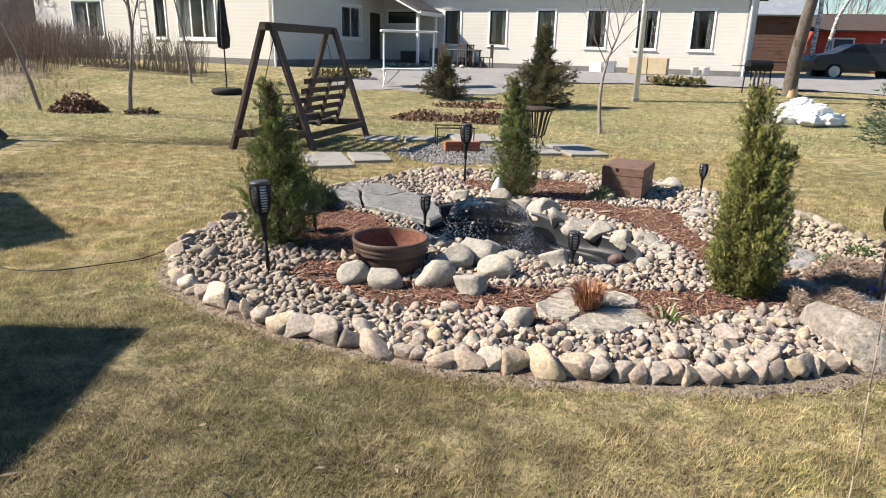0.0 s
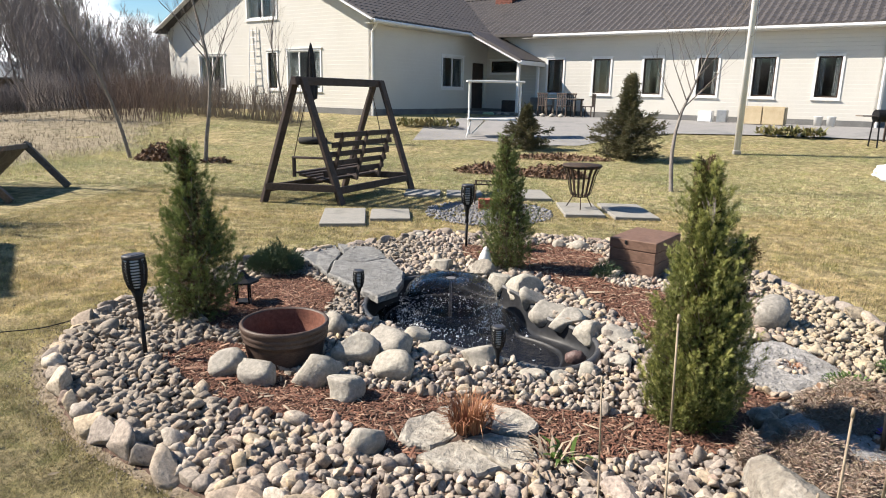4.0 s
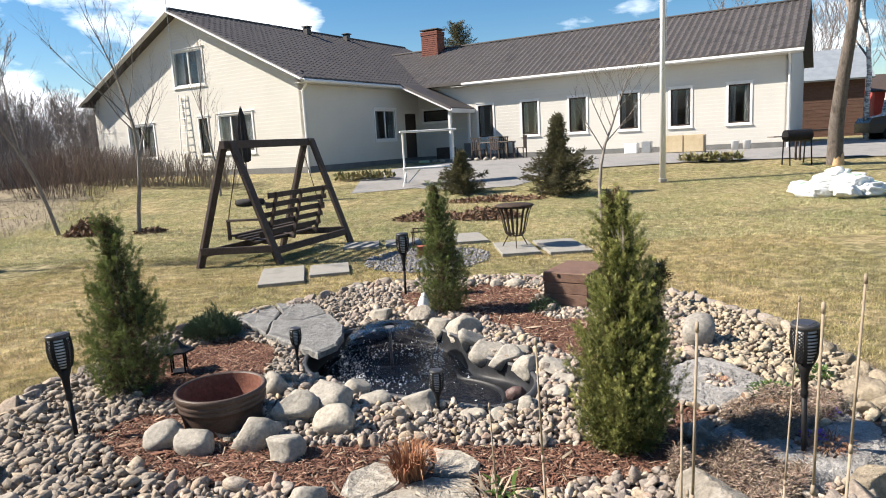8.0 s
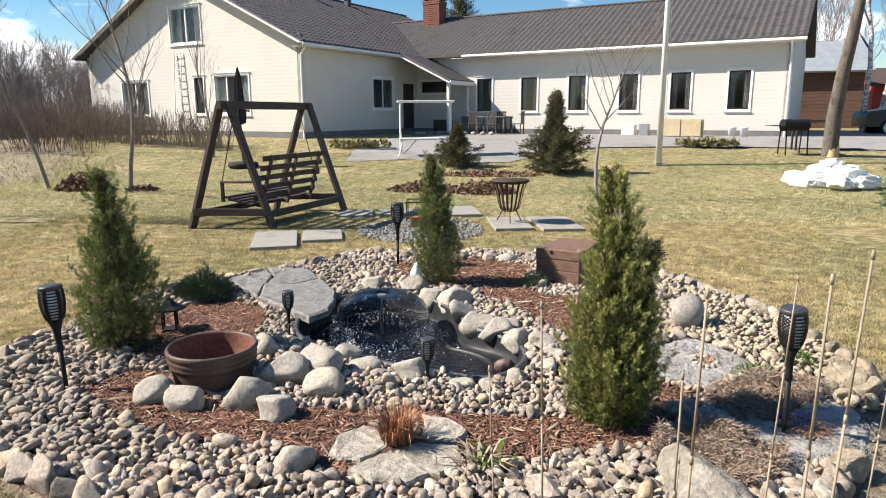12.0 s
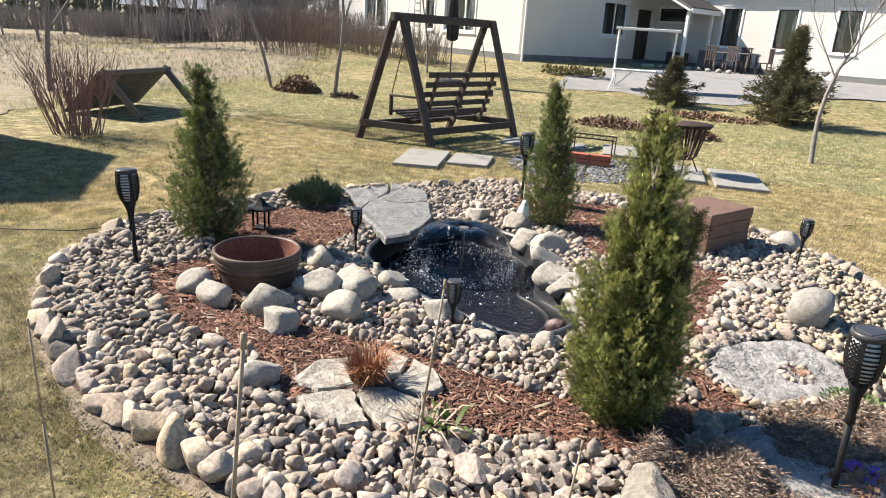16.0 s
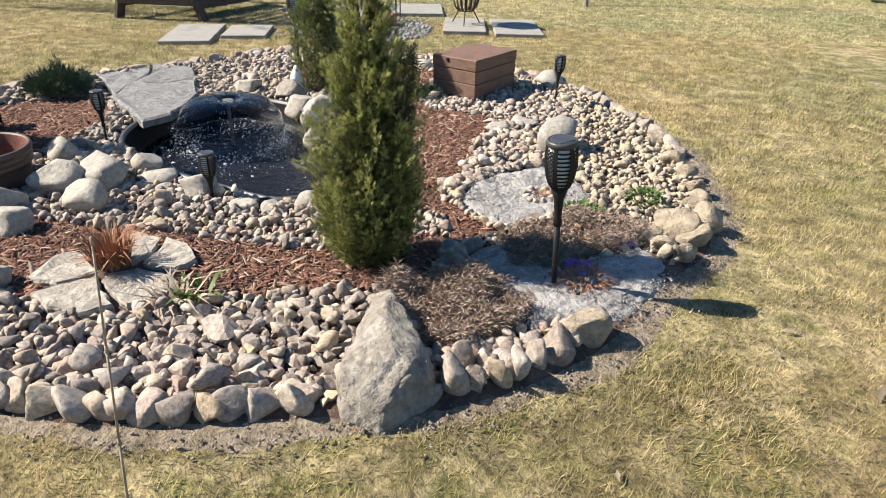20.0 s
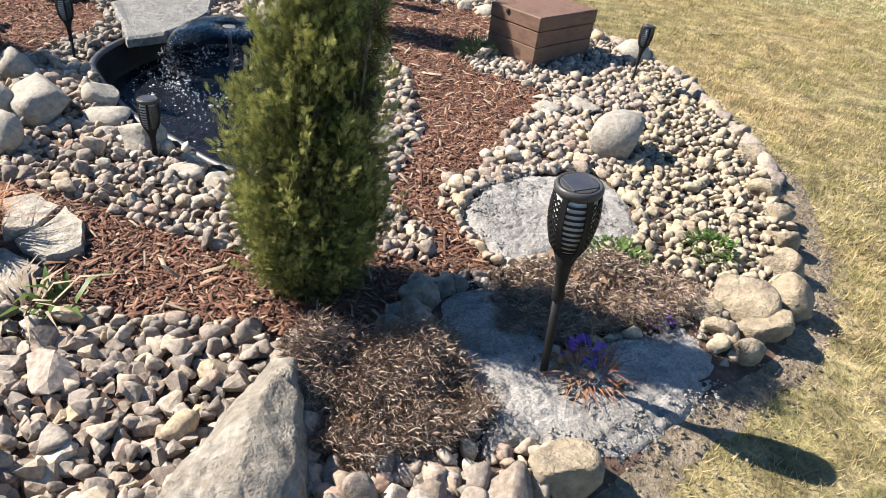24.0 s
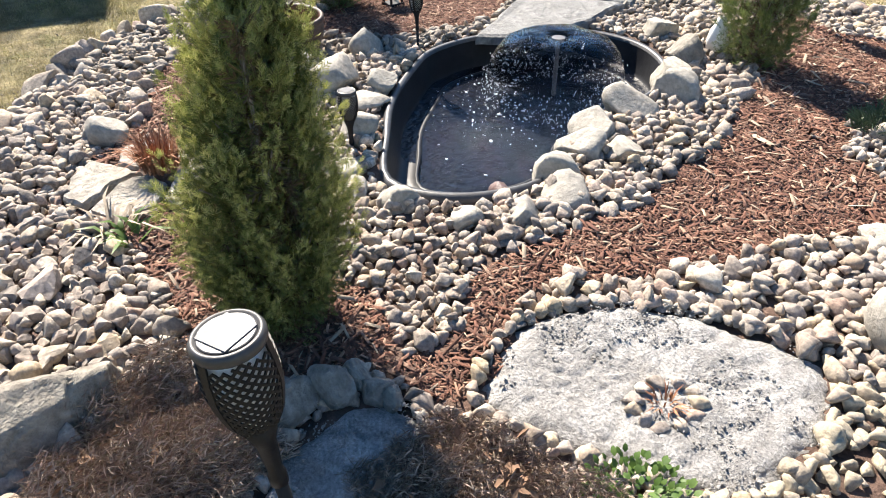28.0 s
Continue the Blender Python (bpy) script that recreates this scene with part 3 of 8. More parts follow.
def spin(rng, n, tilt):
    """n random turns: any heading, a lean of about tilt."""
    a, b, c = rng.uniform(0, 2 * np.pi, n), rng.normal(0, tilt, n), rng.normal(0, tilt, n)
    ca, sa, cb, sb, cc, sc = np.cos(a), np.sin(a), np.cos(b), np.sin(b), np.cos(c), np.sin(c)
    o, i = np.zeros(n), np.ones(n)
    rz = np.stack([ca, -sa, o, sa, ca, o, o, o, i], -1).reshape(n, 3, 3)
    ry = np.stack([cb, o, sb, o, i, o, -sb, o, cb], -1).reshape(n, 3, 3)
    rx = np.stack([i, o, o, o, cc, -sc, o, sc, cc], -1).reshape(n, 3, 3)
    return rz @ ry @ rx


def scatter(v, f, pos, rot, scl):
    """Copies of one small mesh as joined arrays."""
    n, k = len(pos), len(v)
    scl = np.asarray(scl)
    if scl.ndim == 1:
        scl = np.repeat(scl[:, None], 3, 1)
    out = np.einsum("nij,nkj->nki", rot, v[None] * scl[:, None, :]) + pos[:, None, :]
    return out.reshape(-1, 3), (f[None] + (np.arange(n) * k)[:, None, None]).reshape(-1, f.shape[1])


def join(chunks):
    vs, fs, o = [], [], 0
    for v, f in chunks:
        vs.append(v)
        fs.append(f + o)
        o += len(v)
    return np.concatenate(vs), np.concatenate(fs)


def aim(d):
    """Rotations that carry x to the directions d, with a level y where it can."""
    d = d / np.linalg.norm(d, axis=1)[:, None]
    y = np.cross(np.array([0, 0, 1.0]), d)
    y /= np.maximum(np.linalg.norm(y, axis=1), 1e-6)[:, None]
    return np.stack([d, y, np.cross(d, y)], -1)


def stone_arrays(seed, sub=2, facets=5, squash=(1.0, 0.78, 0.62), rough=0.12, cut=(0.19, 0.36)):
    """A rounded stone with worn flat faces, about 1 across."""
    rng = np.random.default_rng(seed)
    bm = bmesh.new()
    bmesh.ops.create_icosphere(bm, subdivisions=sub, radius=0.5)
    v = np.array([q.co[:] for q in bm.verts])
    f = np.array([[q.index for q in t.verts] for t in bm.faces])
    bm.free()
    for _ in range(facets):
        d = rng.normal(size=3)
        d /= np.linalg.norm(d)
        h = rng.uniform(*cut)
        over = np.maximum(v @ d - h, 0)
        v = v - 0.96 * over[:, None] * d
    o = rng.uniform(0, 50, 3)
    w = np.array([noise.noise(Vector(q * 2.2 + o)) + 0.4 * noise.noise(Vector(q * 6 + o)) for q in v])
    v = v * (1 + rough * w)[:, None]
    v = v / np.ptp(v, axis=0) * np.array(squash)
    return v, f


def stone_mesh(seed, material, sub=2, facets=5, squash=(1.0, 0.78, 0.62), rough=0.12, cut=(0.19, 0.36)):
    v, f = stone_arrays(seed, sub, facets, squash, rough, cut)
    me = bpy.data.meshes.new("stone")
    me.from_pydata(v.tolist(), [], f.tolist())
    me.shade_smooth()
    me.materials.append(material)
    return me


def sticks(segs, sides):
    """Tapered open tubes for many (start, end, radius, radius) as joined arrays."""
    p = np.array([s[0][:] for s in segs])
    q = np.array([s[1][:] for s in segs])
    r0, r1 = np.array([s[2] for s in segs]), np.array([s[3] for s in segs])
    z = q - p
    z /= np.maximum(np.linalg.norm(z, axis=1), 1e-9)[:, None]
    ref = np.where(np.abs(z[:, 2:3]) < 0.9, np.array([[0, 0, 1.0]]), np.array([[1.0, 0, 0]]))
    x = np.cross(ref, z)
    x /= np.linalg.norm(x, axis=1)[:, None]
    y = np.cross(z, x)
    a = 2 * np.pi * np.arange(sides) / sides
    ringv = x[:, None] * np.cos(a)[None, :, None] + y[:, None] * np.sin(a)[None, :, None]
    v = np.concatenate([p[:, None] + ringv * r0[:, None, None], q[:, None] + ringv * r1[:, None, None]], 1)
    k = np.arange(sides)
    f = np.stack([k, (k + 1) % sides, sides + (k + 1) % sides, sides + k], -1)
    return v.reshape(-1, 3), (f[None] + (np.arange(len(segs)) * 2 * sides)[:, None, None]).reshape(-1, 4)


def put(name, arrays, material, parent, label="", smooth=False, kind=""):
    """Arrays as one mesh object under a thing."""
    ob = raw(name, *arrays, material, smooth)
    ob.parent = parent
    return tagged(ob, label=label, kind=kind)


# ---- plan ----
def lift(x, y):
    """The lawn's rise towards the house."""
    s = np.clip((np.asarray(y, float) - 17) / 8.5, 0, 1)
    w = np.clip((np.asarray(x, float) + 27) / 11, 0, 1)  # the field lies lower
    return 0.68 * s * s * (3 - 2 * s) * w * w * (3 - 2 * w)


def lz(x, y):
    return float(lift(x, y))


BED = rounded([(-1.75, 4.05), (-1.45, 3.65), (-0.86, 3.18), (-0.14, 2.87), (0.6, 2.72), (1.3, 2.69), (1.9, 2.83), (2.36, 2.96), (2.64, 3.15), (2.93, 3.47), (3.2, 3.95),
               (3.42, 4.3), (3.52, 4.8), (3.53, 5.3), (3.44, 5.85), (3.2, 6.5), (2.75, 7.3), (2.3, 7.7), (1.7, 7.95), (1.1, 8.05), (0.2, 7.95), (-0.3, 7.8), (-0.67, 7.3),
               (-1.2, 6.7), (-1.55, 6.3), (-1.7, 5.7), (-1.87, 5.1), (-1.9, 4.6)], 5)
POND = rounded([(-0.06, 5.02), (0.12, 4.86), (0.5, 4.62), (0.88, 4.48), (1.25, 4.38), (1.45, 4.58), (1.48, 4.88), (1.34, 5.1), (1.15, 5.28), (1.02, 5.55), (0.88, 5.85), (0.65, 6.08),
                (0.3, 6.16), (0.0, 6.02), (-0.18, 5.7), (-0.17, 5.3)], 5)
MULCH_LEFT = [(-1.45, 5.0), (-1.3, 5.6), (-0.95, 5.95), (-0.5, 5.6), (-0.4, 5.15), (-0.35, 4.85), (-0.6, 4.4), (-1.05, 4.6)]
MULCH_FRONT = [(-1.0, 4.02), (-0.9, 4.3), (-0.6, 4.3), (-0.3, 4.0), (0.1, 3.85), (0.35, 3.88), (0.6, 3.86), (0.95, 3.9), (1.3, 3.88), (1.65, 3.87), (1.84, 4.1), (1.92, 4.14), (2.1, 4.15), (2.2, 4.12),
               (2.2, 3.85), (2.1, 3.66), (1.9, 3.57), (1.74, 3.55), (1.57, 3.5), (1.41, 3.45), (1.27, 3.4), (1.15, 3.34), (0.9, 3.18), (0.6, 3.3), (0.29, 3.47), (-0.11, 3.52), (-0.35, 3.56), (-0.57, 3.66), (-0.85, 3.87)]
MULCH_RIGHT = [(0.95, 6.45), (1.1, 6.2), (1.45, 5.8), (1.6, 5.45), (1.76, 5.2), (1.81, 4.95), (1.84, 4.68), (1.92, 4.46), (2.12, 4.36), (2.2, 4.26), (2.19, 4.1), (2.3, 4.12), (2.4, 4.22), (2.33, 4.38),
               (2.2, 4.47), (2.06, 4.56), (2.05, 4.7), (2.1, 4.86), (2.15, 5.0), (2.1, 5.12), (2.16, 5.32), (2.12, 5.52), (2.2, 5.8), (2.24, 6.08), (2.0, 6.15), (1.7, 6.2), (1.52, 6.45), (1.6, 6.9), (1.64, 7.3),
               (1.1, 7.65), (0.55, 7.35), (0.2, 7.4), (0.3, 6.8), (0.6, 6.6)]
SAND_RING = shrink(rounded([(2.2, 4.5), (2.19, 4.66), (2.22, 4.8), (2.31, 4.97), (2.45, 5.09), (2.62, 5.19), (2.75, 5.1), (2.84, 4.93), (2.87, 4.73), (2.79, 4.59), (2.66, 4.46), (2.52, 4.34), (2.41, 4.28), (2.3, 4.37)], 3), 1.05)
SAND_PATH = rounded([(2.28, 4.05), (2.43, 4.13), (2.54, 3.93), (2.69, 3.86), (2.82, 4.0), (3.02, 4.16), (3.11, 4.24), (3.21, 4.1), (3.22, 3.96), (3.12, 3.8), (2.98, 3.56), (2.86, 3.54), (2.71, 3.49), (2.6, 3.4), (2.58, 3.54), (2.5, 3.67), (2.35, 3.82)], 4)
HEATH_FRONT = [(2.03, 3.52), (2.04, 3.6), (2.16, 3.68), (2.28, 3.73), (2.4, 3.76), (2.52, 3.63), (2.58, 3.55), (2.55, 3.44), (2.48, 3.36), (2.38, 3.28), (2.26, 3.26), (2.15, 3.38)]
HEATH_BACK = [(2.43, 4.1), (2.46, 4.2), (2.6, 4.32), (2.87, 4.48), (3.03, 4.43), (3.1, 4.3), (3.0, 4.18), (2.82, 4.03), (2.68, 3.93), (2.54, 3.95)]
FLAG_FAR = [(-1.2, 6.4), (-0.95, 6.8), (-0.56, 6.8), (-0.05, 5.95), (-0.1, 5.3), (-0.62, 5.8)]
FLAG_NEAR = [(0.57, 3.42), (0.62, 3.68), (0.77, 3.82), (1.02, 3.74), (1.2, 3.47), (1.09, 3.22), (0.82, 3.2)]


def bed_z(x, y):
    return 0.03 + 0.018 * noise.noise((1.7 * x, 1.7 * y, 3.0))


# ---- ground ----
def axis(lo, hi, step, far):
    a = list(np.arange(lo, hi + 1e-6, step))
    d = step
    while a[-1] < far:
        d *= 1.25
        a.append(a[-1] + d)
    d = step
    while a[0] > -far:
        d *= 1.25
        a.insert(0, a[0] - d)
    return np.array(a)


gx, gy = axis(-6, 7, 0.14, 900), axis(-1, 12, 0.14, 900)
GX, GY = np.meshgrid(gx, gy)
GZ = lift(GX, GY)
_core = inside(shrink(BED, 0.93), GX, GY)
GZ = GZ + np.array([[0.012 * noise.noise((2.3 * a, 2.3 * b, 0)) + 0.006 * noise.noise((9 * a, 9 * b, 2)) for a in gx] for b in gy])
GZ[_core] = -0.9
nx, ny = len(gx), len(gy)
_i = np.arange((nx - 1) * (ny - 1))
_q = (_i // (nx - 1)) * nx + _i % (nx - 1)
ground = raw("ground", np.stack([GX, GY, GZ], -1).reshape(-1, 3), np.stack([_q, _q + 1, _q + nx + 1, _q + nx], -1), M_LAWN, True)
tagged(ground, "patchy spring lawn of green and straw-coloured grass", "lawn", kind="structure")


def patch(name, near, far, n, dz, material, label, category, kind="structure"):
    """A sheet laid on the ground between two lines of plan points."""
    bm = bmesh.new()
    rows = []
    for j in range(n + 1):
        s = j / n
        rows.append([bm.verts.new((a[0] + s * (b[0] - a[0]), a[1] + s * (b[1] - a[1]), lz(a[0] + s * (b[0] - a[0]), a[1] + s * (b[1] - a[1])) + dz)) for a, b in zip(near, far)])
    for p, q in zip(rows, rows[1:]):
        for i in range(len(p) - 1):
            bm.faces.new((p[i], p[i + 1], q[i + 1], q[i]))
    return tagged(part(name, bm, material, None, smooth=True), label, category, kind=kind)


def dense(line, k):
    out = []
    for a, b in zip(line, line[1:]):
        out += [(a[0] + (b[0] - a[0]) * i / k, a[1] + (b[1] - a[1]) * i / k) for i in range(k)]
    return out + [line[-1]]


def ragged(line, k):
    """A finely divided line with an uneven course."""
    return [(x + 0.7 * noise.noise((0.6 * x, 0.6 * y, 3)) + 0.35 * noise.noise((2.3 * x, 2.3 * y, 5)), y) for x, y in dense(line, k)]


patch("pavement", dense([(-3.3, 19.9), (-1.5, 20.3), (0.2, 19.7), (1.5, 19.9), (2.6, 21.3), (4.3, 22.4), (7, 22.6), (10, 22.4), (13, 21.9), (22, 19.5), (40, 14)], 4),
      dense([(-3.6, 23.4), (-2.6, 25), (-0.5, 30), (2, 31.4), (4.5, 30.6), (7, 29.6), (9.5, 28.3), (12, 28), (15, 32), (26, 36), (50, 40)], 4), 14, 0.02, M_DRIVE,
      "grey gravel yard and driveway before the house", "driveway")

patch("field", ragged([(-7.6, 5.5), (-8.6, 9), (-9.3, 13), (-9.8, 16.5), (-12.3, 20.5), (-14.2, 24.5), (-16, 40)], 24),
      dense([(-60, -5), (-70, 8), (-75, 20), (-80, 32), (-80, 45), (-80, 60), (-60, 95)], 24), 40, 0.015, M_FIELDGROUND, "brown unmown field beyond the lawn", "field")

# bed of soil round the pond
pc = (0.62, 5.25)


def ray_out(poly, a):
    """How far the polygon's edge lies from the pond's middle in the direction a."""
    dx, dy, best = math.cos(a), math.sin(a), 0.0
    for (x0, y0), (x1, y1) in zip(poly, poly[1:] + poly[:1]):
        ex, ey = x1 - x0, y1 - y0
        det = dx * -ey + ex * dy
        if abs(det) < 1e-9:
            continue
        fx, fy = x0 - pc[0], y0 - pc[1]
        s = (fx * -ey + ex * fy) / det
        k = (dx * fy - dy * fx) / det
        if s > 0 and 0 <= k <= 1:
            best = max(best, s)
    return best


bm = bmesh.new()
NA, NR = 160, 26
rows = []
for j in range(NR + 1):
    row = []
    for i in range(NA):
        a = 2 * math.pi * i / NA
        r0, r1 = ray_out(POND, a), ray_out(BED, a)
        r = r0 + (r1 + 0.02 - r0) * j / NR
        x, y = pc[0] + r * math.cos(a), pc[1] + r * math.sin(a)
        z = bed_z(x, y) if 0 < j < NR else (0.0 if j else 0.02)
        row.append(bm.verts.new((x, y, z)))
    rows.append(row)
for p, q in zip(rows, rows[1:]):
    for i in range(NA):
        bm.faces.new((p[i], p[(i + 1) % NA], q[(i + 1) % NA], q[i]))
tagged(part("flower_bed", bm, M_SOIL, None, smooth=True), "dark soil bed of a stone-edged pond garden", "flower bed", kind="structure")


# trodden earth round the bed, thin and ragged
b = bmesh.new()
inner, outer = [], []
for i in range(900):
    a = 2 * math.pi * i / 900
    r = ray_out(BED, a)
    x, y = math.cos(a), math.sin(a)
    side = max(0.0, math.cos(a + 0.25)) ** 2 * max(0, 0.45 + 0.8 * noise.noise((2.2 * x, 2.2 * y, 8)))
    w = 0.005 + 0.17 * side + 0.07 * max(0, 0.3 + noise.noise((3 * x, 3 * y, 5)) + 0.5 * noise.noise((9 * x, 9 * y, 5))) + 0.03 * noise.noise((40 * x, 40 * y, 1)) + 0.02 * noise.noise((110 * x, 110 * y, 3))
    inner.append(b.verts.new((pc[0] + (r - 0.08) * x, pc[1] + (r - 0.08) * y, 0.016)))
    k0 = 0.009 + 0.006 * noise.noise((60 * x, 60 * y, 4))
    outer.append((b.verts.new((pc[0] + (r + w * 0.5) * x, pc[1] + (r + w * 0.5) * y, k0 + 0.004)), b.verts.new((pc[0] + (r + w + 0.06) * x, pc[1] + (r + w + 0.06) * y, -0.022))))
for i in range(900):
    j = (i + 1) % 900
    b.faces.new((inner[i], inner[j], outer[j][0], outer[i][0]))
    b.faces.new((outer[i][0], outer[j][0], outer[j][1], outer[i][1]))
tagged(part("dirt_strip", b, M_DIRT, None, smooth=True), "bare grey-brown earth round the stone edging", "earth", kind="structure")


# ---- pond ----
def pond_ring(k, z, add=0.0):
    out = []
    for i in range(120):
        a = 2 * math.pi * i / 120
        r = ray_out(POND, a) * k + add
        out.append((pc[0] + r * math.cos(a), pc[1] + r * math.sin(a), z))
    return out


pond = thing("pond", pose(0, 0, 0), "small black moulded plastic garden pond filled with water", "pond")


def rings_mesh(rs, cap=True):
    b = bmesh.new()
    rr = [[b.verts.new(p) for p in r] for r in rs]
    for p, q in zip(rr, rr[1:]):
        for i in range(len(p)):
            b.faces.new((p[i], p[(i + 1) % len(p)], q[(i + 1) % len(p)], q[i]))
    if cap:
        b.faces.new(rr[-1])
    return b


def pond_in(d, z, ledge=0.0, rise=0.0):
    """A line inside the pond's edge; ledge and rise act on the shallow right-hand end."""
    out = []
    for i in range(120):
        a = 2 * math.pi * i / 120
        k = math.exp(-((((a + 0.55 + math.pi) % (2 * math.pi)) - math.pi) / 0.62) ** 2)
        r = ray_out(POND, a) - d - ledge * k
        out.append((pc[0] + r * math.cos(a), pc[1] + r * math.sin(a), z + rise * k))
    return out


part("basin", rings_mesh([pond_in(0.012, 0.03), pond_in(0.02, -0.03), pond_in(0.035, -0.1, 0.02, 0.03), pond_in(0.05, -0.135, 0.04, 0.055), pond_in(0.12, -0.137, 0.10, 0.045), pond_in(0.128, -0.118, 0.10, 0.035), pond_in(0.145, -0.116, 0.10, 0.032),
                          pond_in(0.155, -0.135, 0.10, 0.02), pond_in(0.20, -0.45, 0.10), pond_ring(0.3, -0.5)]), M_LINER, pond, smooth=True)
part("rim", rings_mesh([pond_ring(1.0, -0.05, 0.03), pond_ring(1.0, 0.035, 0.03), pond_ring(1.0, 0.052, 0.012), pond_ring(1.0, 0.045, -0.012), pond_ring(0.99, -0.06)], False), M_RIM, pond, smooth=True)
b = rings_mesh([pond_in(0.03, -0.122)] + [pond_ring(k, -0.122) for k in np.linspace(0.93, 0.02, 70)])
for q in b.verts:
    d = math.hypot(q.co.x - 0.42, q.co.y - 5.55)
    q.co.z += 0.0022 * math.sin(85 * d) * math.exp(-1.1 * abs(d - 0.35)) + 0.003 * noise.noise(q.co * 16) + 0.003 * noise.noise(q.co * 42)
part("water_surface", b, M_WATER, pond, "dark rippled water", smooth=True)

FX, FY = 0.42, 5.55
fountain = thing("fountain", pose(FX, FY, -0.2), "pond fountain throwing a bell of clear water", "fountain")
b = bmesh.new()
tube(b, (0, 0, 0), (0, 0, 0.36), 0.012, 0.010, 10)
tube(b, (0, 0, 0.36), (0, 0, 0.40), 0.03, 0.036, 14)
part("nozzle", b, M_NOZZLE, fountain)
b = bmesh.new()
lathe(b, [(0.03, 0.395), (0.07, 0.408), (0.14, 0.412), (0.22, 0.4), (0.28, 0.372), (0.322, 0.332), (0.346, 0.287), (0.36, 0.24), (0.368, 0.2)], 64)
for q in b.verts:
    q.co *= 1 + 0.02 * noise.noise(q.co * 14)
bmesh.ops.solidify(b, geom=b.faces[:], thickness=0.004)
part("water_bell", b, M_SPRAY, fountain, "thin dome of falling water", smooth=True)
rng = np.random.default_rng(5)
n = 820
a, r = rng.uniform(0, 2 * np.pi, n), rng.normal(0.378, 0.035, n)
hh = rng.exponential(0.025, n) + 0.086
r[:420], hh[:420] = rng.uniform(0.345, 0.4, 420), 0.085 + 0.17 * rng.uniform(0, 1, 420) ** 1.3  # breaking edge of the bell
r[420:600], hh[420:600] = rng.uniform(0.28, 0.7, 180), rng.uniform(0.078, 0.086, 180)  # specks on the water
a[:420] = np.where(rng.uniform(0, 1, 420) < 0.75, rng.choice([0.1, 3.3, 4.0, 5.9], 420) + rng.normal(0, 0.35, 420), a[:420])
b = bmesh.new()
bmesh.ops.create_icosphere(b, subdivisions=1, radius=1)
sv, sf = np.array([q.co[:] for q in b.verts]), np.array([[q.index for q in t.verts] for t in b.faces])
b.free()
drops = raw("droplets", *scatter(sv, sf, np.stack([r * np.cos(a), r * np.sin(a), hh], -1), spin(rng, n, 0.3), np.stack([rng.lognormal(math.log(0.0019), 0.45, n)] * 2 + [rng.lognormal(math.log(0.0034), 0.5, n)], -1)), M_FOAM, True)
drops.parent = fountain
tagged(drops, "sparkling water drops", kind="stuff")
# white flecks on the water: froth, and sun glints put in as white bits
n = 620
a, r = rng.uniform(0, 2 * np.pi, n), 0.24 + rng.exponential(0.22, n)
x, y = r * np.cos(a), r * np.sin(a)
ok = inside(shrink(POND, 0.88), x + FX, y + FY)
x, y = x[ok], y[ok]
m = len(x)
fl = rng.lognormal(math.log(0.0028), 0.5, m)
flecks = raw("foam", *scatter(sv, sf, np.stack([x, y, np.full(m, 0.081)], -1), spin(rng, m, 0.1), np.stack([fl * 1.5, fl, fl * 0.5], -1)), M_FOAM, True)
flecks.parent = fountain
tagged(flecks, "white flecks on the water for froth and glints", kind="stuff")

# ---- sand ----
def sand_patch(name, poly, label):
    """A raked layer of sand with a soft uneven edge."""
    cx, cy = sum(p[0] for p in poly) / len(poly), sum(p[1] for p in poly) / len(poly)
    b = bmesh.new()
    rr = []
    rims = [shrink(BED, k) for k in (0.955, 0.97, 0.985)]
    for k in np.linspace(1, 0.04, 44):
        row = []
        for i, (x, y) in enumerate(poly):
            e = k * (1.05 + 0.07 * noise.noise((6 * x, 6 * y, 2)) + 0.05 * noise.noise((17 * x, 17 * y, 2)))
            X, Y = cx + e * (x - cx), cy + e * (y - cy)
            z = bed_z(X, Y) + 0.026 * min(1, (1 - k) * 4) + 0.008 * noise.noise((8 * X, 8 * Y, 1)) + 0.008 * round(2 * noise.noise((5 * X, 5 * Y, 3))) / 2 + 0.004 * noise.noise((22 * X, 22 * Y, 4)) + 0.006 * noise.noise((48 * X, 40 * Y, 6)) + 0.004 * noise.noise((90 * X, 90 * Y, 9)) - 0.007 * max(0, 1 - 9 * abs(noise.noise((7 * X, 7 * Y, 8)))) - 0.045 * max(0, (k - 0.8) / 0.2) ** 1.6
            row.append(b.verts.new((X, Y, z)))
        rr.append(row)
    px, py = np.array([q.co.x for row in rr for q in row]), np.array([q.co.y for row in rr for q in row])
    share = sum(inside(q, px, py).astype(float) for q in rims) / 3  # down to the lawn outside the bed
    for q, s in zip((q for row in rr for q in row), share):
        q.co.z -= bed_z(q.co.x, q.co.y) * (1 - s)
    for p, q in zip(rr, rr[1:]):
        for i in range(len(p)):
            b.faces.new((p[i], p[(i + 1) % len(p)], q[(i + 1) % len(p)], q[i]))
    b.faces.new(rr[-1])
    return tagged(part(name, b, M_SAND, None, smooth=True), label, "sand", kind="stuff")


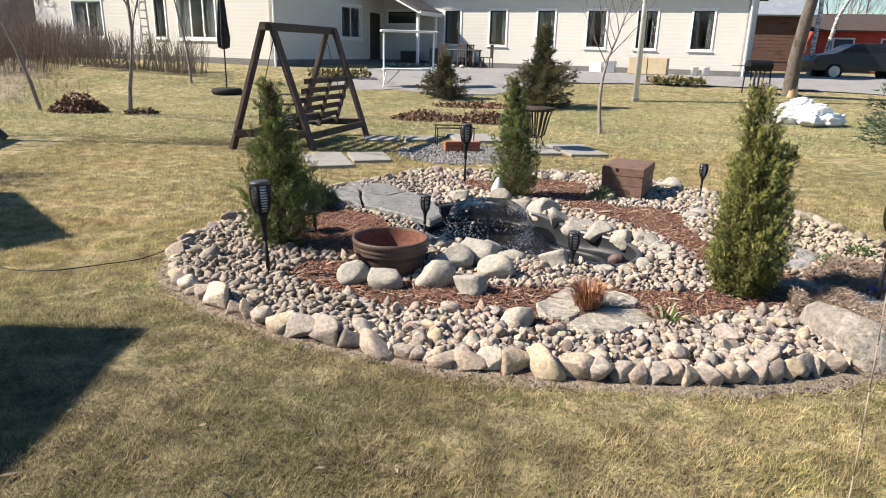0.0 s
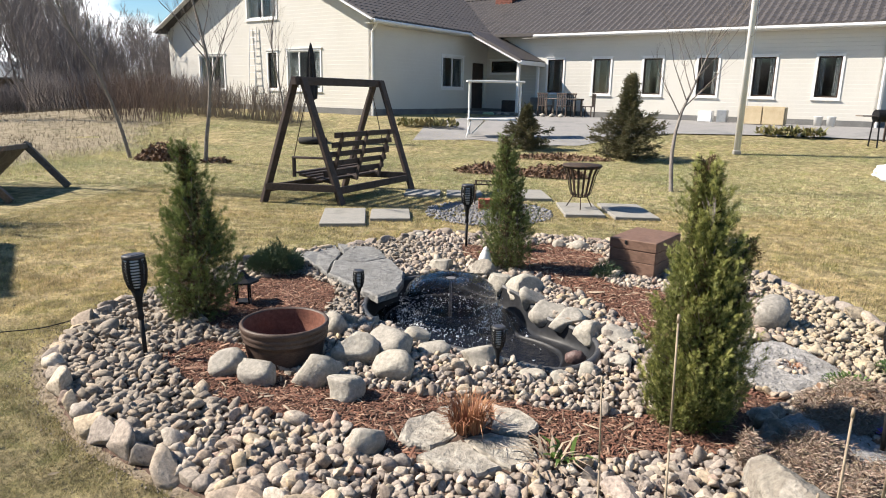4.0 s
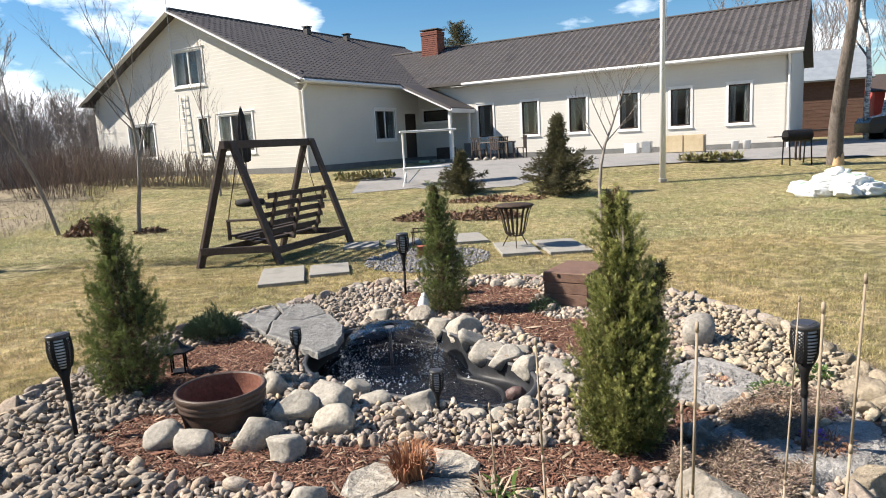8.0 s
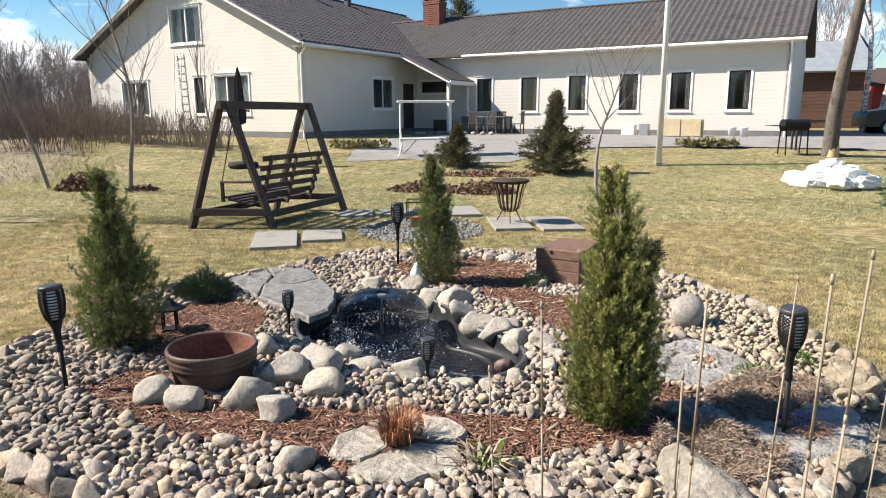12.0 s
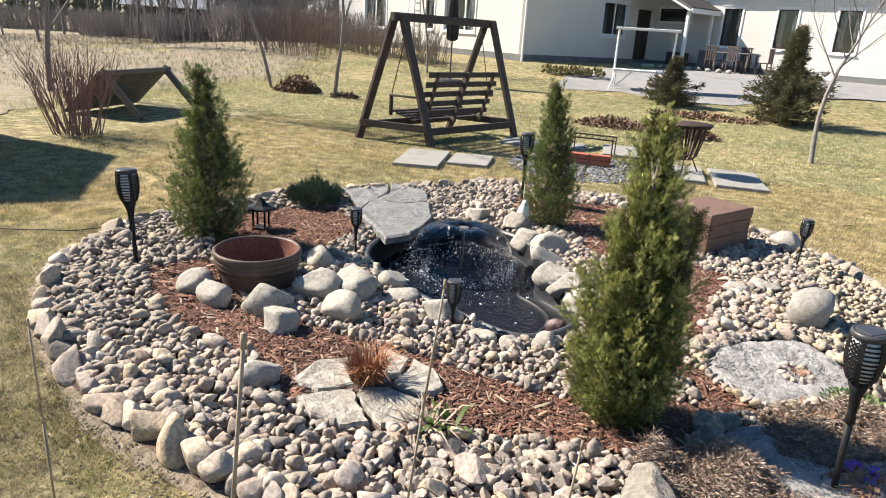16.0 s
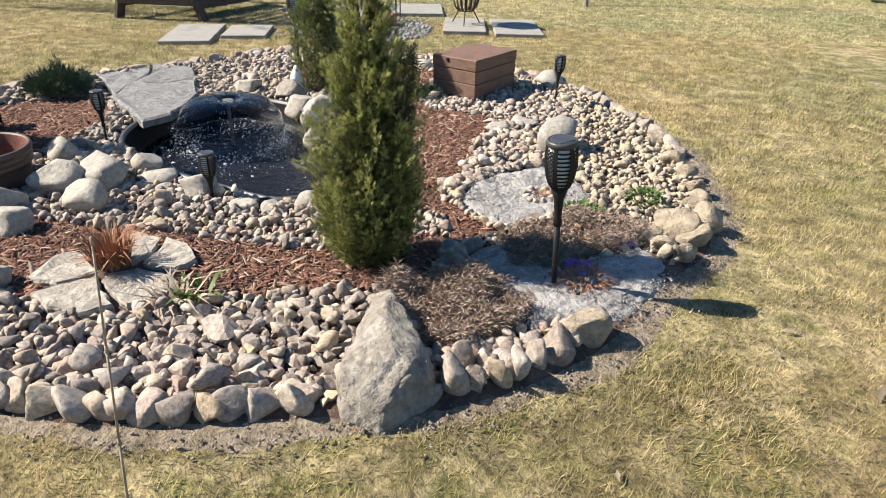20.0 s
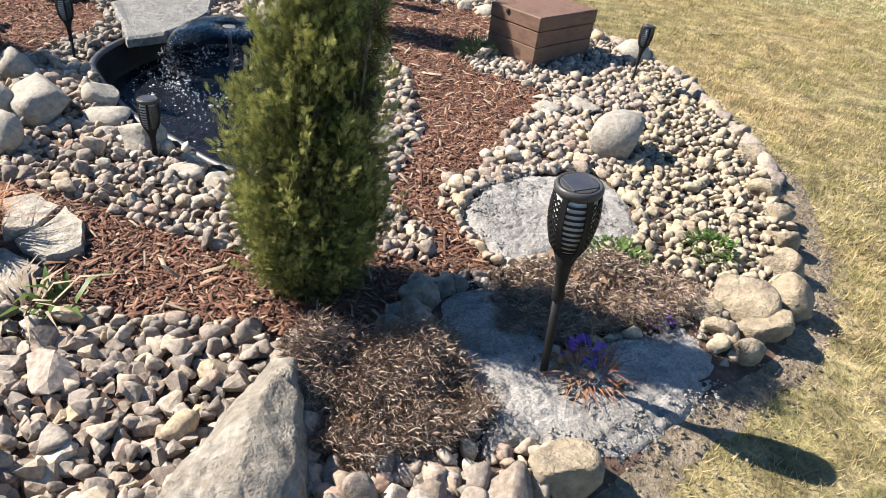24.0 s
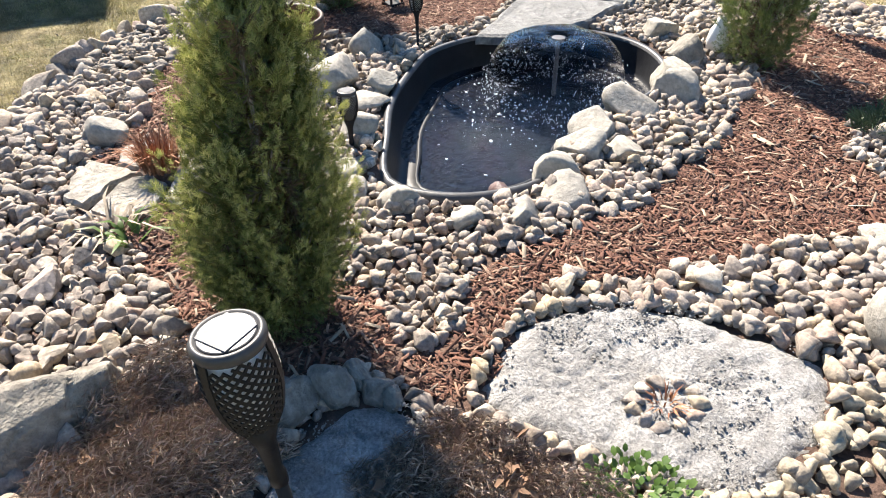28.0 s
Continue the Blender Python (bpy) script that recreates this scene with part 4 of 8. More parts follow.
sand_patch("sand_circle", rounded(SAND_RING, 4), "pale grey crushed sand raked into an oval")
sand_patch("sand_path", rounded(SAND_PATH, 3), "pale grey crushed sand path through the bed")
rg = np.random.default_rng(58)
n = 26000
x, y = rg.uniform(2.1, 3.35, n), rg.uniform(3.3, 5.3, n)
ok = (inside(shrink(SAND_RING, 0.99), x, y) | inside(shrink(SAND_PATH, 0.97), x, y)) & (np.array([noise.noise((5 * p, 5 * q, 2)) + 0.6 * noise.noise((16 * p, 16 * q, 7)) for p, q in zip(x, y)]) > 0.05)
x, y = x[ok], y[ok]
n = len(x)
size = np.minimum(rg.lognormal(math.log(0.0055), 0.5, n), 0.016)
z = np.array([bed_z(p, q) for p, q in zip(x, y)]) + 0.0255
lumps = raw("sand_lumps", *scatter(*stone_arrays(77, 1, 6), np.stack([x, y, z], -1), spin(rg, n, 0.5), np.stack([size * 1.2, size, size * 0.6], -1)), M_SAND)
tagged(lumps, "loose grey sand lumps and grit on the sand", "sand", kind="stuff")


# ---- house ----
HOUSE = pose(-6.05, 25.1, 0.6, 0, 0, -25)
house = thing("house", HOUSE, "cream wooden L-shaped house with a dark tiled roof", "house")
EAVE = 3.6


def wall(name, length, holes, top, thick=0.2):
    """A wall from 0 to length along x, with openings (x0, x1, z0, z1) and an upper edge top(x)."""
    xs = sorted({0.0, length, *[h[0] for h in holes], *[h[1] for h in holes], *np.arange(0.5, length, 0.5).tolist()})
    zs = sorted({0.0, 8.0, *[h[2] for h in holes], *[h[3] for h in holes]})
    b = bmesh.new()
    for x0, x1 in zip(xs, xs[1:]):
        if x1 - x0 < 1e-4:
            continue
        for z0, z1 in zip(zs, zs[1:]):
            t0, t1 = min(z1, top(x0)), min(z1, top(x1))
            if max(t0, t1) <= z0 + 1e-4 or any(h[0] < (x0 + x1) / 2 < h[1] and h[2] < (z0 + z1) / 2 < h[3] for h in holes):
                continue
            t0, t1 = max(t0, z0 + 0.001), max(t1, z0 + 0.001)
            q = [b.verts.new(c) for c in ((x0, 0, z0), (x1, 0, z0), (x1, 0, t1), (x0, 0, t0), (x0, thick, z0), (x1, thick, z0), (x1, thick, t1), (x0, thick, t0))]
            for f in ((0, 1, 2, 3), (5, 4, 7, 6), (3, 2, 6, 7), (1, 0, 4, 5), (0, 3, 7, 4), (2, 1, 5, 6)):
                b.faces.new([q[k] for k in f])
    bmesh.ops.remove_doubles(b, verts=b.verts, dist=1e-4)
    return part(name, b, M_SIDING, house)


def window(parent, m, w, h, split=1, curtain=True):
    """A framed window in a wall's opening; its lower left corner at the origin, facing -y."""
    b = bmesh.new()
    t = 0.085
    for c, s in (((w / 2, -0.013, -t / 2), (w + 2 * t, 0.03, t)), ((w / 2, -0.013, h + t / 2), (w + 2 * t, 0.03, t)), ((-t / 2, -0.013, h / 2), (t, 0.03, h)), ((w + t / 2, -0.013, h / 2), (t, 0.03, h))):
        box(b, c, s, bev=0.006)
    fr = part("window", b, M_WHITE, parent)
    fr.matrix_local = m
    b = bmesh.new()
    e = 0.05
    for c, s in (((w / 2, 0.06, e / 2), (w, 0.06, e)), ((w / 2, 0.06, h - e / 2), (w, 0.06, e)), ((e / 2, 0.06, h / 2), (e, 0.06, h - 2 * e)), ((w - e / 2, 0.06, h / 2), (e, 0.06, h - 2 * e))):
        box(b, c, s)
    for k in range(1, split):
        box(b, (w * k / split, 0.06, h / 2), (0.06, 0.06, h - 2 * e))
    part("sash", b, M_WHITE if split > 1 else M_DOOR, fr)
    b = bmesh.new()
    box(b, (w / 2, 0.06, h / 2), (w - 2 * e, 0.012, h - 2 * e))
    pane = part("pane", b, M_GLASS, fr, "dark reflecting glass")
    pane.visible_shadow = False
    b = bmesh.new()
    box(b, (w / 2, -0.03, -t - 0.01), (w + 2 * t + 0.06, 0.06, 0.02))
    part("sill", b, M_WHITE, fr)
    part("head_board", box(bmesh.new(), (w / 2, -0.03, h + t + 0.012), (w + 2 * t + 0.1, 0.06, 0.022)), M_WHITE, fr)
    if curtain:
        for x in (0.16 * w, 0.84 * w):
            b = bmesh.new()
            pts = [(x + (k / 12 - 0.5) * 0.26 * w, 0.16 + 0.02 * math.sin(k * 2.1)) for k in range(13)]
            for (x0, y0), (x1, y1) in zip(pts, pts[1:]):
                q = [b.verts.new(c) for c in ((x0, y0, 0.05), (x1, y1, 0.05), (x1, y1, h - 0.03), (x0, y0, h - 0.03))]
                b.faces.new(q)
            bmesh.ops.solidify(b, geom=b.faces[:], thickness=0.006)
            part("curtain", b, M_CURTAIN, fr)
    return fr


B0 = 0.6  # base level of the house
gable_top = lambda x: EAVE - 0.12 + 0.478 * (6.52 - abs(x - 6.52) + 0.5)
# gable wall, from the left corner (x = -13.54) to the right one (x = -0.5)
GW = [(-11.3, -9.5, 1.55, 3.0), (-6.45, -5.9, 1.62, 3.08), (-5.2, -3.3, 1.6, 3.12), (-7.7, -5.85, 4.5, 5.92)]
ob = wall("wall", 13.04, [(a + 13.54, b_ + 13.54, c - B0, d - B0) for a, b_, c, d in GW], gable_top)
ob.matrix_local = pose(-13.54, 0.5, 0)
for (a, b_, c, d), k in zip(GW, (2, 1, 3, 2)):
    window(house, pose(a, 0.5, c - B0), b_ - a, d - c, k)
# the side wall in the shade
SW = [(5.0, 6.55, 1.8, 3.1), (7.35, 8.35, 0.85, 2.95)]
ob = wall("wall", 8.1, [(a - 0.5, b_ - 0.5, c - B0, d - B0) for a, b_, c, d in SW], lambda x: EAVE)
ob.matrix_local = pose(-0.5, 0.5, 0, 0, 0, 90)
window(house, pose(-0.5, 5.0, 1.8 - B0, 0, 0, 90), 1.55, 1.3, 2)
b = bmesh.new()
box(b, (0.5, 0.08, 1.05), (0.96, 0.06, 2.08), bev=0.01)
door = part("door", b, M_DOOR, house, "dark brown front door")
door.matrix_local = pose(-0.5, 7.35, 0.25, 0, 0, 90)
b = bmesh.new()
tube(b, (0.9, 0.0, 1.0), (0.78, 0.0, 1.0), 0.012, 0.012, 8)
part("handle", b, M_ALU, door)
# long facade
RW = [(x, x + 0.74, 1.68, 3.1) for x in (2.72, 4.9, 7.08, 9.24, 11.26, 13.37)] + [(-0.25, 1.25, 2.55, 3.05)]
ob = wall("wall", 15.95, [(a + 0.5, b_ + 0.5, c - B0, d - B0) for a, b_, c, d in RW], lambda x: EAVE)
ob.matrix_local = pose(-0.5, 8.6, 0)
for i, (a, b_, c, d) in enumerate(RW):
    window(house, pose(a, 8.6, c - B0), b_ - a, d - c, 1, i < 6)
ob = wall("wall", 8.9, [], lambda x: EAVE + 0.478 * (4.45 - abs(x - 4.45)))
ob.matrix_local = pose(15.45, 8.6, 0, 0, 0, 90)
ob = wall("wall", 17.0, [], lambda x: EAVE)
ob.matrix_local = pose(-13.54, 0.5, 0, 0, 0, 90)
ob = wall("wall", 29.0, [], lambda x: EAVE)
ob.matrix_local = pose(-13.54, 17.5, 0)
# plinth
b = bmesh.new()
for a, c in (((-13.57, 0.47), (-0.47, 0.47)), ((-0.47, 0.47), (-0.47, 8.57)), ((-0.47, 8.57), (15.48, 8.57)), ((15.48, 8.57), (15.48, 17.4)), ((-13.57, 0.47), (-13.57, 17.4))):
    beam(b, (*a, -0.15), (*c, -0.15), 0.06, 0.9, 0.0)
part("plinth", b, M_PLINTH, house, "grey concrete base")


def roof_slope(name, x0, x1, n, low, high, thick=0.1):
    """A ribbed roof slope: along x from x0 to x1, from the eave line low (y, z) up to high (y, z)."""
    b = bmesh.new()
    xs = np.linspace(x0, x1, n * 4 + 1)
    top, bot = [], []
    rows = int(math.dist(low, high) / 0.35)
    steps = [q for j in range(rows) for q in ((j / rows, 0.016), ((j + 0.999) / rows, 0.0))]
    for k, x in enumerate(xs):
        up = (0.0, 0.022, 0.05, 0.022)[k % 4]
        top.append([b.verts.new((x, low[0] + (high[0] - low[0]) * s, low[1] + (high[1] - low[1]) * s + up + lip)) for s, lip in steps])
        bot.append([b.verts.new((x, low[0] + (high[0] - low[0]) * s, low[1] + (high[1] - low[1]) * s - thick)) for s in (0, 1)])
    for k in range(len(xs) - 1):
        for j in range(len(steps) - 1):
            b.faces.new((top[k][j], top[k + 1][j], top[k + 1][j + 1], top[k][j + 1]))
        b.faces.new((bot[k + 1][0], bot[k][0], bot[k][1], bot[k + 1][1]))
        b.faces.new((bot[k][0], bot[k + 1][0], top[k + 1][0], top[k][0]))
        b.faces.new((top[k][-1], top[k + 1][-1], bot[k + 1][1], bot[k][1]))
    for k in (0, -1):
        b.faces.new((*top[k], bot[k][1], bot[k][0]))
    return part(name, b, M_ROOF, house)


LR = 6.95  # the gable wing's ridge above the base
for s in (1, -1):
    ob = roof_slope("roof", 0.0, 17.6, 60, (0, EAVE - 0.02), (-7.02, LR))
    ob.matrix_local = pose(0, 0, 0) @ Matrix(((0, 1, 0, 0), (1, 0, 0, 0), (0, 0, 1, 0), (0, 0, 0, 1))) if s > 0 else Matrix.Translation((-14.04, 0, 0)) @ Matrix(((0, -1, 0, 0), (1, 0, 0, 0), (0, 0, 1, 0), (0, 0, 0, 1)))
RR = 5.86
roof_slope("roof", -7.0, 15.85, 84, (8.1, EAVE - 0.02), (12.95, RR))
roof_slope("roof", -7.0, 15.85, 84, (17.8, EAVE - 0.02), (12.95, RR))
b = bmesh.new()
beam(b, (-7.02, -0.02, LR + 0.04), (-7.02, 17.6, LR + 0.04), 0.16, 0.1, 0.03)
beam(b, (-5, 12.95, RR + 0.04), (15.87, 12.95, RR + 0.04), 0.16, 0.1, 0.03)
part("ridge_cap", b, M_ROOF, house)
# barge boards, fascias and gutters
for a, c in (((0.02, -0.03, EAVE - 0.1), (-7.02, -0.03, LR - 0.1)), ((-14.06, -0.03, EAVE - 0.1), (-7.02, -0.03, LR - 0.1))):
    b = bmesh.new()
    beam(b, a, c, 0.05, 0.24, 0.006, up=(0, 1, 0))
    part("barge_board", b, M_WHITE, house)
for a, c in (((0.03, 0.0, EAVE - 0.12), (0.03, 6.6, EAVE - 0.12)), ((2.2, 8.07, EAVE - 0.12), (15.85, 8.07, EAVE - 0.12))):
    b = bmesh.new()
    tube(b, a, c, 0.065, 0.065, 10)
    part("gutter", b, M_WHITE, house)
    b = bmesh.new()
    d = Vector((-0.1, 0, 0.0)) if a[0] < 0.1 else Vector((0, 0.1, 0.0))
    beam(b, Vector(a) + d, Vector(c) + d, 0.03, 0.12, 0.004)
    part("fascia", b, M_WHITE, house)
b = bmesh.new()
for x0, x1, y0, y1 in ((-0.48, 0.0, 0.05, 8.1), (-14.0, -13.56, 0.05, 17)):
    box(b, ((x0 + x1) / 2, (y0 + y1) / 2, EAVE - 0.19), (x1 - x0, y1 - y0, 0.02))
box(b, (8.7, 8.36, EAVE - 0.19), (14.2, 0.46, 0.02))
part("soffit", b, M_SIDING, house)
for x, y in ((-0.42, 0.42), (15.4, 8.5)):
    b = bmesh.new()
    tube(b, (x, y, 0.05), (x, y, EAVE - 0.45), 0.045, 0.045, 10)
    tube(b, (x, y, EAVE - 0.46), (0.03 if x < 0 else x, 0.2 if x < 0 else 8.1, EAVE - 0.16), 0.045, 0.045, 10)
    part("downpipe", b, M_WHITE, house)
# porch roof that carries the slope down over the door
b = bmesh.new()
box(b, (0, 0, 0), (2.85, 2.2, 0.1), Matrix.Translation((1.25, 7.5, 2.98)) @ Matrix.Rotation(radians(25.5), 4, "Y"), 0.01)
porch = part("porch_roof", b, M_ROOF, house, "dark sloping porch roof")
b = bmesh.new()
beam(b, (-0.05, 6.37, 3.5), (2.58, 6.37, 2.26), 0.05, 0.2, 0.006, up=(0, 1, 0))
beam(b, (2.57, 6.4, 2.28), (2.57, 8.55, 2.28), 0.05, 0.18, 0.006)
part("barge_board", b, M_WHITE, porch)
for y in (6.6, 8.35):
    part("post", box(bmesh.new(), (2.35, y, 1.14), (0.12, 0.12, 2.28), bev=0.01), M_WHITE, porch)
b = bmesh.new()
box(b, (1.0, 7.6, 0.08), (2.9, 1.9, 0.2), bev=0.01)
box(b, (1.0, 6.5, 0.02), (1.8, 0.4, 0.14), bev=0.01)
part("porch_step", b, M_PLINTH, house)
# chimney
b = bmesh.new()
box(b, (-1.85, 12.5, 6.0), (0.97, 0.72, 1.45))
chim = part("chimney", b, M_CHIMNEY, house, "red brick chimney")
for k in range(15):
    w = 0.0 if k < 13 else 0.05
    part("brick_course", box(bmesh.new(), (-1.85, 12.5, 5.3 + 0.1 * k), (1.0 + w, 0.75 + w, 0.085), bev=0.008), M_CHIMNEY, chim)
b = bmesh.new()
box(b, (-1.85, 12.5, 6.84), (1.1, 0.85, 0.06), bev=0.01)
part("chimney_cap", b, M_ROOF, chim)
for y, h in ((8.0, 0.35), (11.2, 0.3)):
    b = bmesh.new()
    box(b, (-6.6, y, LR - 0.05), (0.3, 0.3, h), bev=0.02)
    box(b, (-6.6, y, LR + h / 2), (0.42, 0.42, 0.06), bev=0.02)
    part("roof_vent", b, M_ROOF, house)
b = bmesh.new()
tube(b, (-7.0, -0.06, LR - 2.0), (-7.0, -0.06, LR + 1.0), 0.02, 0.012, 6)
part("mast", b, M_ALU, house)
b = bmesh.new()
for s in (0.0, 0.42):
    tube(b, (-7.6 + s, 0.3, 0.6), (-7.5 + s, 0.44, 3.55), 0.022, 0.022, 6)
for k in range(10):
    z = 0.8 + 0.29 * k
    tube(b, (-7.6 + 0.03 * k * 0.29, 0.31 + 0.013 * k, z), (-7.18 + 0.03 * k * 0.29, 0.31 + 0.013 * k, z), 0.014, 0.014, 6)
part("wall_ladder", b, M_WHITE, house, "white ladder fixed to the gable wall")


# ---- plants of the bed ----
def spray_arrays(n_side=3):
    """A flat feathery scale-leaf spray along +x, about 1 long."""
    v, f = [], []

    def blade(x, y, a, length, w):
        o = len(v)
        c, s = math.cos(a), math.sin(a)
        for px, py, pz in ((0, 0, 0), (0.45 * length, -w, 0.01), (length, 0, -0.03), (0.45 * length, w, 0.01)):
            v.append((x + c * px - s * py, y + s * px + c * py, pz))
        f.append((o, o + 1, o + 2))
        f.append((o, o + 2, o + 3))

    blade(0, 0, 0, 1.0, 0.034)
    for k in range(n_side):
        x = 0.12 + 0.26 * k
        blade(x, 0, 0.7, 0.52 - 0.1 * k, 0.042)
        blade(x + 0.09, 0, -0.7, 0.52 - 0.1 * k, 0.042)
    return np.array(v), np.array(f)


SPRAY_V, SPRAY_F = spray_arrays()


def thuja(name, x, y, h, w, seed, material, label, n=9000, leaders=(), top=(0.0, 0.0), fine=1.0, tip=M_THUJA_TIP):
    """A young columnar conifer: trunk, limbs, a dense crown of scale-leaf sprays and browned inner twigs."""
    rg = np.random.default_rng(seed)
    ob = thing(name, pose(x, y, bed_z(x, y)), label, "conifer", "young conifers in the bed")
    wood, ch, tips, dead = [], [], [], []

    def column(cx, cy, h, w, n, z0, tx=0.0, ty=0.0):
        """One tapering column of foliage with its tip moved by tx, ty."""
        wood.append((np.array([cx, cy, z0 - 0.03]), np.array([cx + 0.6 * tx, cy + 0.6 * ty, z0 + h * 0.9]), 0.017 if z0 < 0.1 else 0.006, 0.003))
        shape = lambda t: np.interp(t, [0, 0.05, 0.15, 0.3, 0.45, 0.6, 0.75, 0.9, 1.0], [0.66, 0.86, 1.02, 1.0, 0.80, 0.53, 0.32, 0.17, 0.02])

        def shell(t, a):
            lump = np.array([1 + 0.30 * noise.noise((1.4 * math.cos(q) + seed, 1.4 * math.sin(q), 4 * p * h)) + 0.16 * noise.noise((3.5 * math.cos(q), 3.5 * math.sin(q) + seed, 9 * p * h)) for p, q in zip(t, a)])
            return w / 2 * shape(t) * lump

        def add(pos, d, size, bag):
            m = len(pos)
            roll = rg.uniform(0, 2 * np.pi, m)
            cr, sr = np.cos(roll), np.sin(roll)
            o, i = np.zeros(m), np.ones(m)
            rot = aim(d) @ np.stack([i, o, o, o, cr, -sr, o, sr, cr], -1).reshape(m, 3, 3)
            bag.append(scatter(SPRAY_V, SPRAY_F, pos, rot, size))

        def place(t, a, r):
            k = (t ** 2.2)[:, None] * np.array([[tx, ty, 0]])
            return np.stack([cx + r * np.cos(a), cy + r * np.sin(a), z0 + 0.98 * h * t], -1) + k

        m = int(0.36 * n)  # leafy shell
        t, a = rg.beta(1.0, 1.5, m), rg.uniform(0, 2 * np.pi, m)
        u = rg.beta(2.3, 1.7, m)
        pos = place(t, a, shell(t, a) * u)
        e = np.stack([np.cos(a), np.sin(a), np.zeros(m)], -1)
        d = e * rg.uniform(0.4, 1.1, m)[:, None] + np.array([0, 0, 0.55]) + rg.normal(0, 0.42, (m, 3))
        add(pos, d, fine * rg.uniform(0.022, 0.05, m), ch)
        g = max(14, int(n / 75))  # plumes that break the outline
        tt, aa = rg.beta(1.0, 1.3, g) * 0.95, rg.uniform(0, 2 * np.pi, g)
        base = place(tt, aa, shell(tt, aa) * rg.uniform(0.5, 0.92, g))
        ax_ = np.stack([np.cos(aa) * 0.55, np.sin(aa) * 0.55, rg.uniform(0.8, 1.7, g)], -1) + rg.normal(0, 0.14, (g, 3))
        ax_ /= np.linalg.norm(ax_, axis=1)[:, None]
        ln = rg.uniform(0.08, 0.18, g) * (0.75 + 0.5 * h) * (1 - 0.45 * tt)
        k = int(0.62 * n / g)
        s = rg.uniform(0, 1, (g, k))
        pos = (base[:, None] + ax_[:, None] * (ln[:, None] * s)[..., None] + rg.normal(0, 0.017, (g, k, 3)) * (1.2 - 0.95 * s)[..., None]).reshape(-1, 3)
        pos[:, 2] = np.minimum(pos[:, 2], z0 + 1.02 * h)
        d = np.repeat(ax_, k, 0) + rg.normal(0, 0.33, (g * k, 3))
        size = fine * rg.uniform(0.02, 0.042, g * k)
        end = s.reshape(-1) > rg.uniform(0.15, 1.0, g * k)
        add(pos[~end], d[~end], size[~end], ch)
        add(pos[end], d[end], size[end], tips)
        for p, q in zip(base[::3], ax_[::3]):
            wood.append((np.array([cx, cy, max(z0, p[2] - 0.12)]), p + 0.03 * q, 0.005, 0.002))
        m = int(0.12 * n)
        t, a = rg.beta(1.0, 1.3, m), rg.uniform(0, 2 * np.pi, m)
        pos = place(t, a, shell(t, a) * rg.uniform(0.05, 0.6, m))
        add(pos, rg.normal(0, 0.6, (m, 3)) + np.array([0, 0, 0.2]), rg.uniform(0.04, 0.075, m), dead)

    column(0, 0, h, w, n, 0.01, *top)
    for cx, cy, z0, hh, ww, k, tx in leaders:
        wood.append((np.array([0, 0, max(0.0, z0 - 0.25)]), np.array([cx, cy, z0 + 0.02]), 0.009, 0.006))
        column(cx, cy, hh, ww, k, z0, tx)
    put("trunk", sticks(wood, 5), M_TWIG, ob)
    c = raw("crown", *join(ch), material)
    c.parent = ob
    c = raw("young_growth", *join(tips), tip)
    c.parent = ob
    tagged(c, "pale yellow-green shoot tips")
    c = raw("inner_growth", *join(dead), M_THUJA_DEAD)
    c.parent = ob
    tagged(c, "browned inner sprays")
    return ob


thuja("thuja", -1.16, 4.70, 1.18, 0.52, 11, M_THUJA_DEEP, "dark green young columnar thuja among pebbles", 11000, [(0.08, 0.04, 0.45, 0.36, 0.11, 500, 0.02), (-0.08, 0.0, 0.05, 0.5, 0.18, 1000, 0.0)], (-0.05, 0.0), tip=M_THUJA_TIP_DEEP)
thuja("thuja", 0.75, 6.56, 1.18, 0.46, 12, M_THUJA_DEEP, "deep green young thuja behind the pond", 9500, [(0.08, 0.0, 0.3, 0.45, 0.12, 600, 0.0)], (-0.06, 0.0), tip=M_THUJA_TIP_DEEP)
thuja("thuja", 1.89, 3.86, 1.25, 0.42, 13, M_THUJA, "tall yellow-green thuja with browned inner sprays", 32000, [(0.13, 0.02, 0.5, 0.44, 0.10, 1000, 0.06), (-0.08, -0.03, 0.0, 0.5, 0.2, 2600, 0.0), (0.10, 0.06, 0.1, 0.6, 0.19, 2600, 0.03)], (-0.03, 0.13), 0.8)


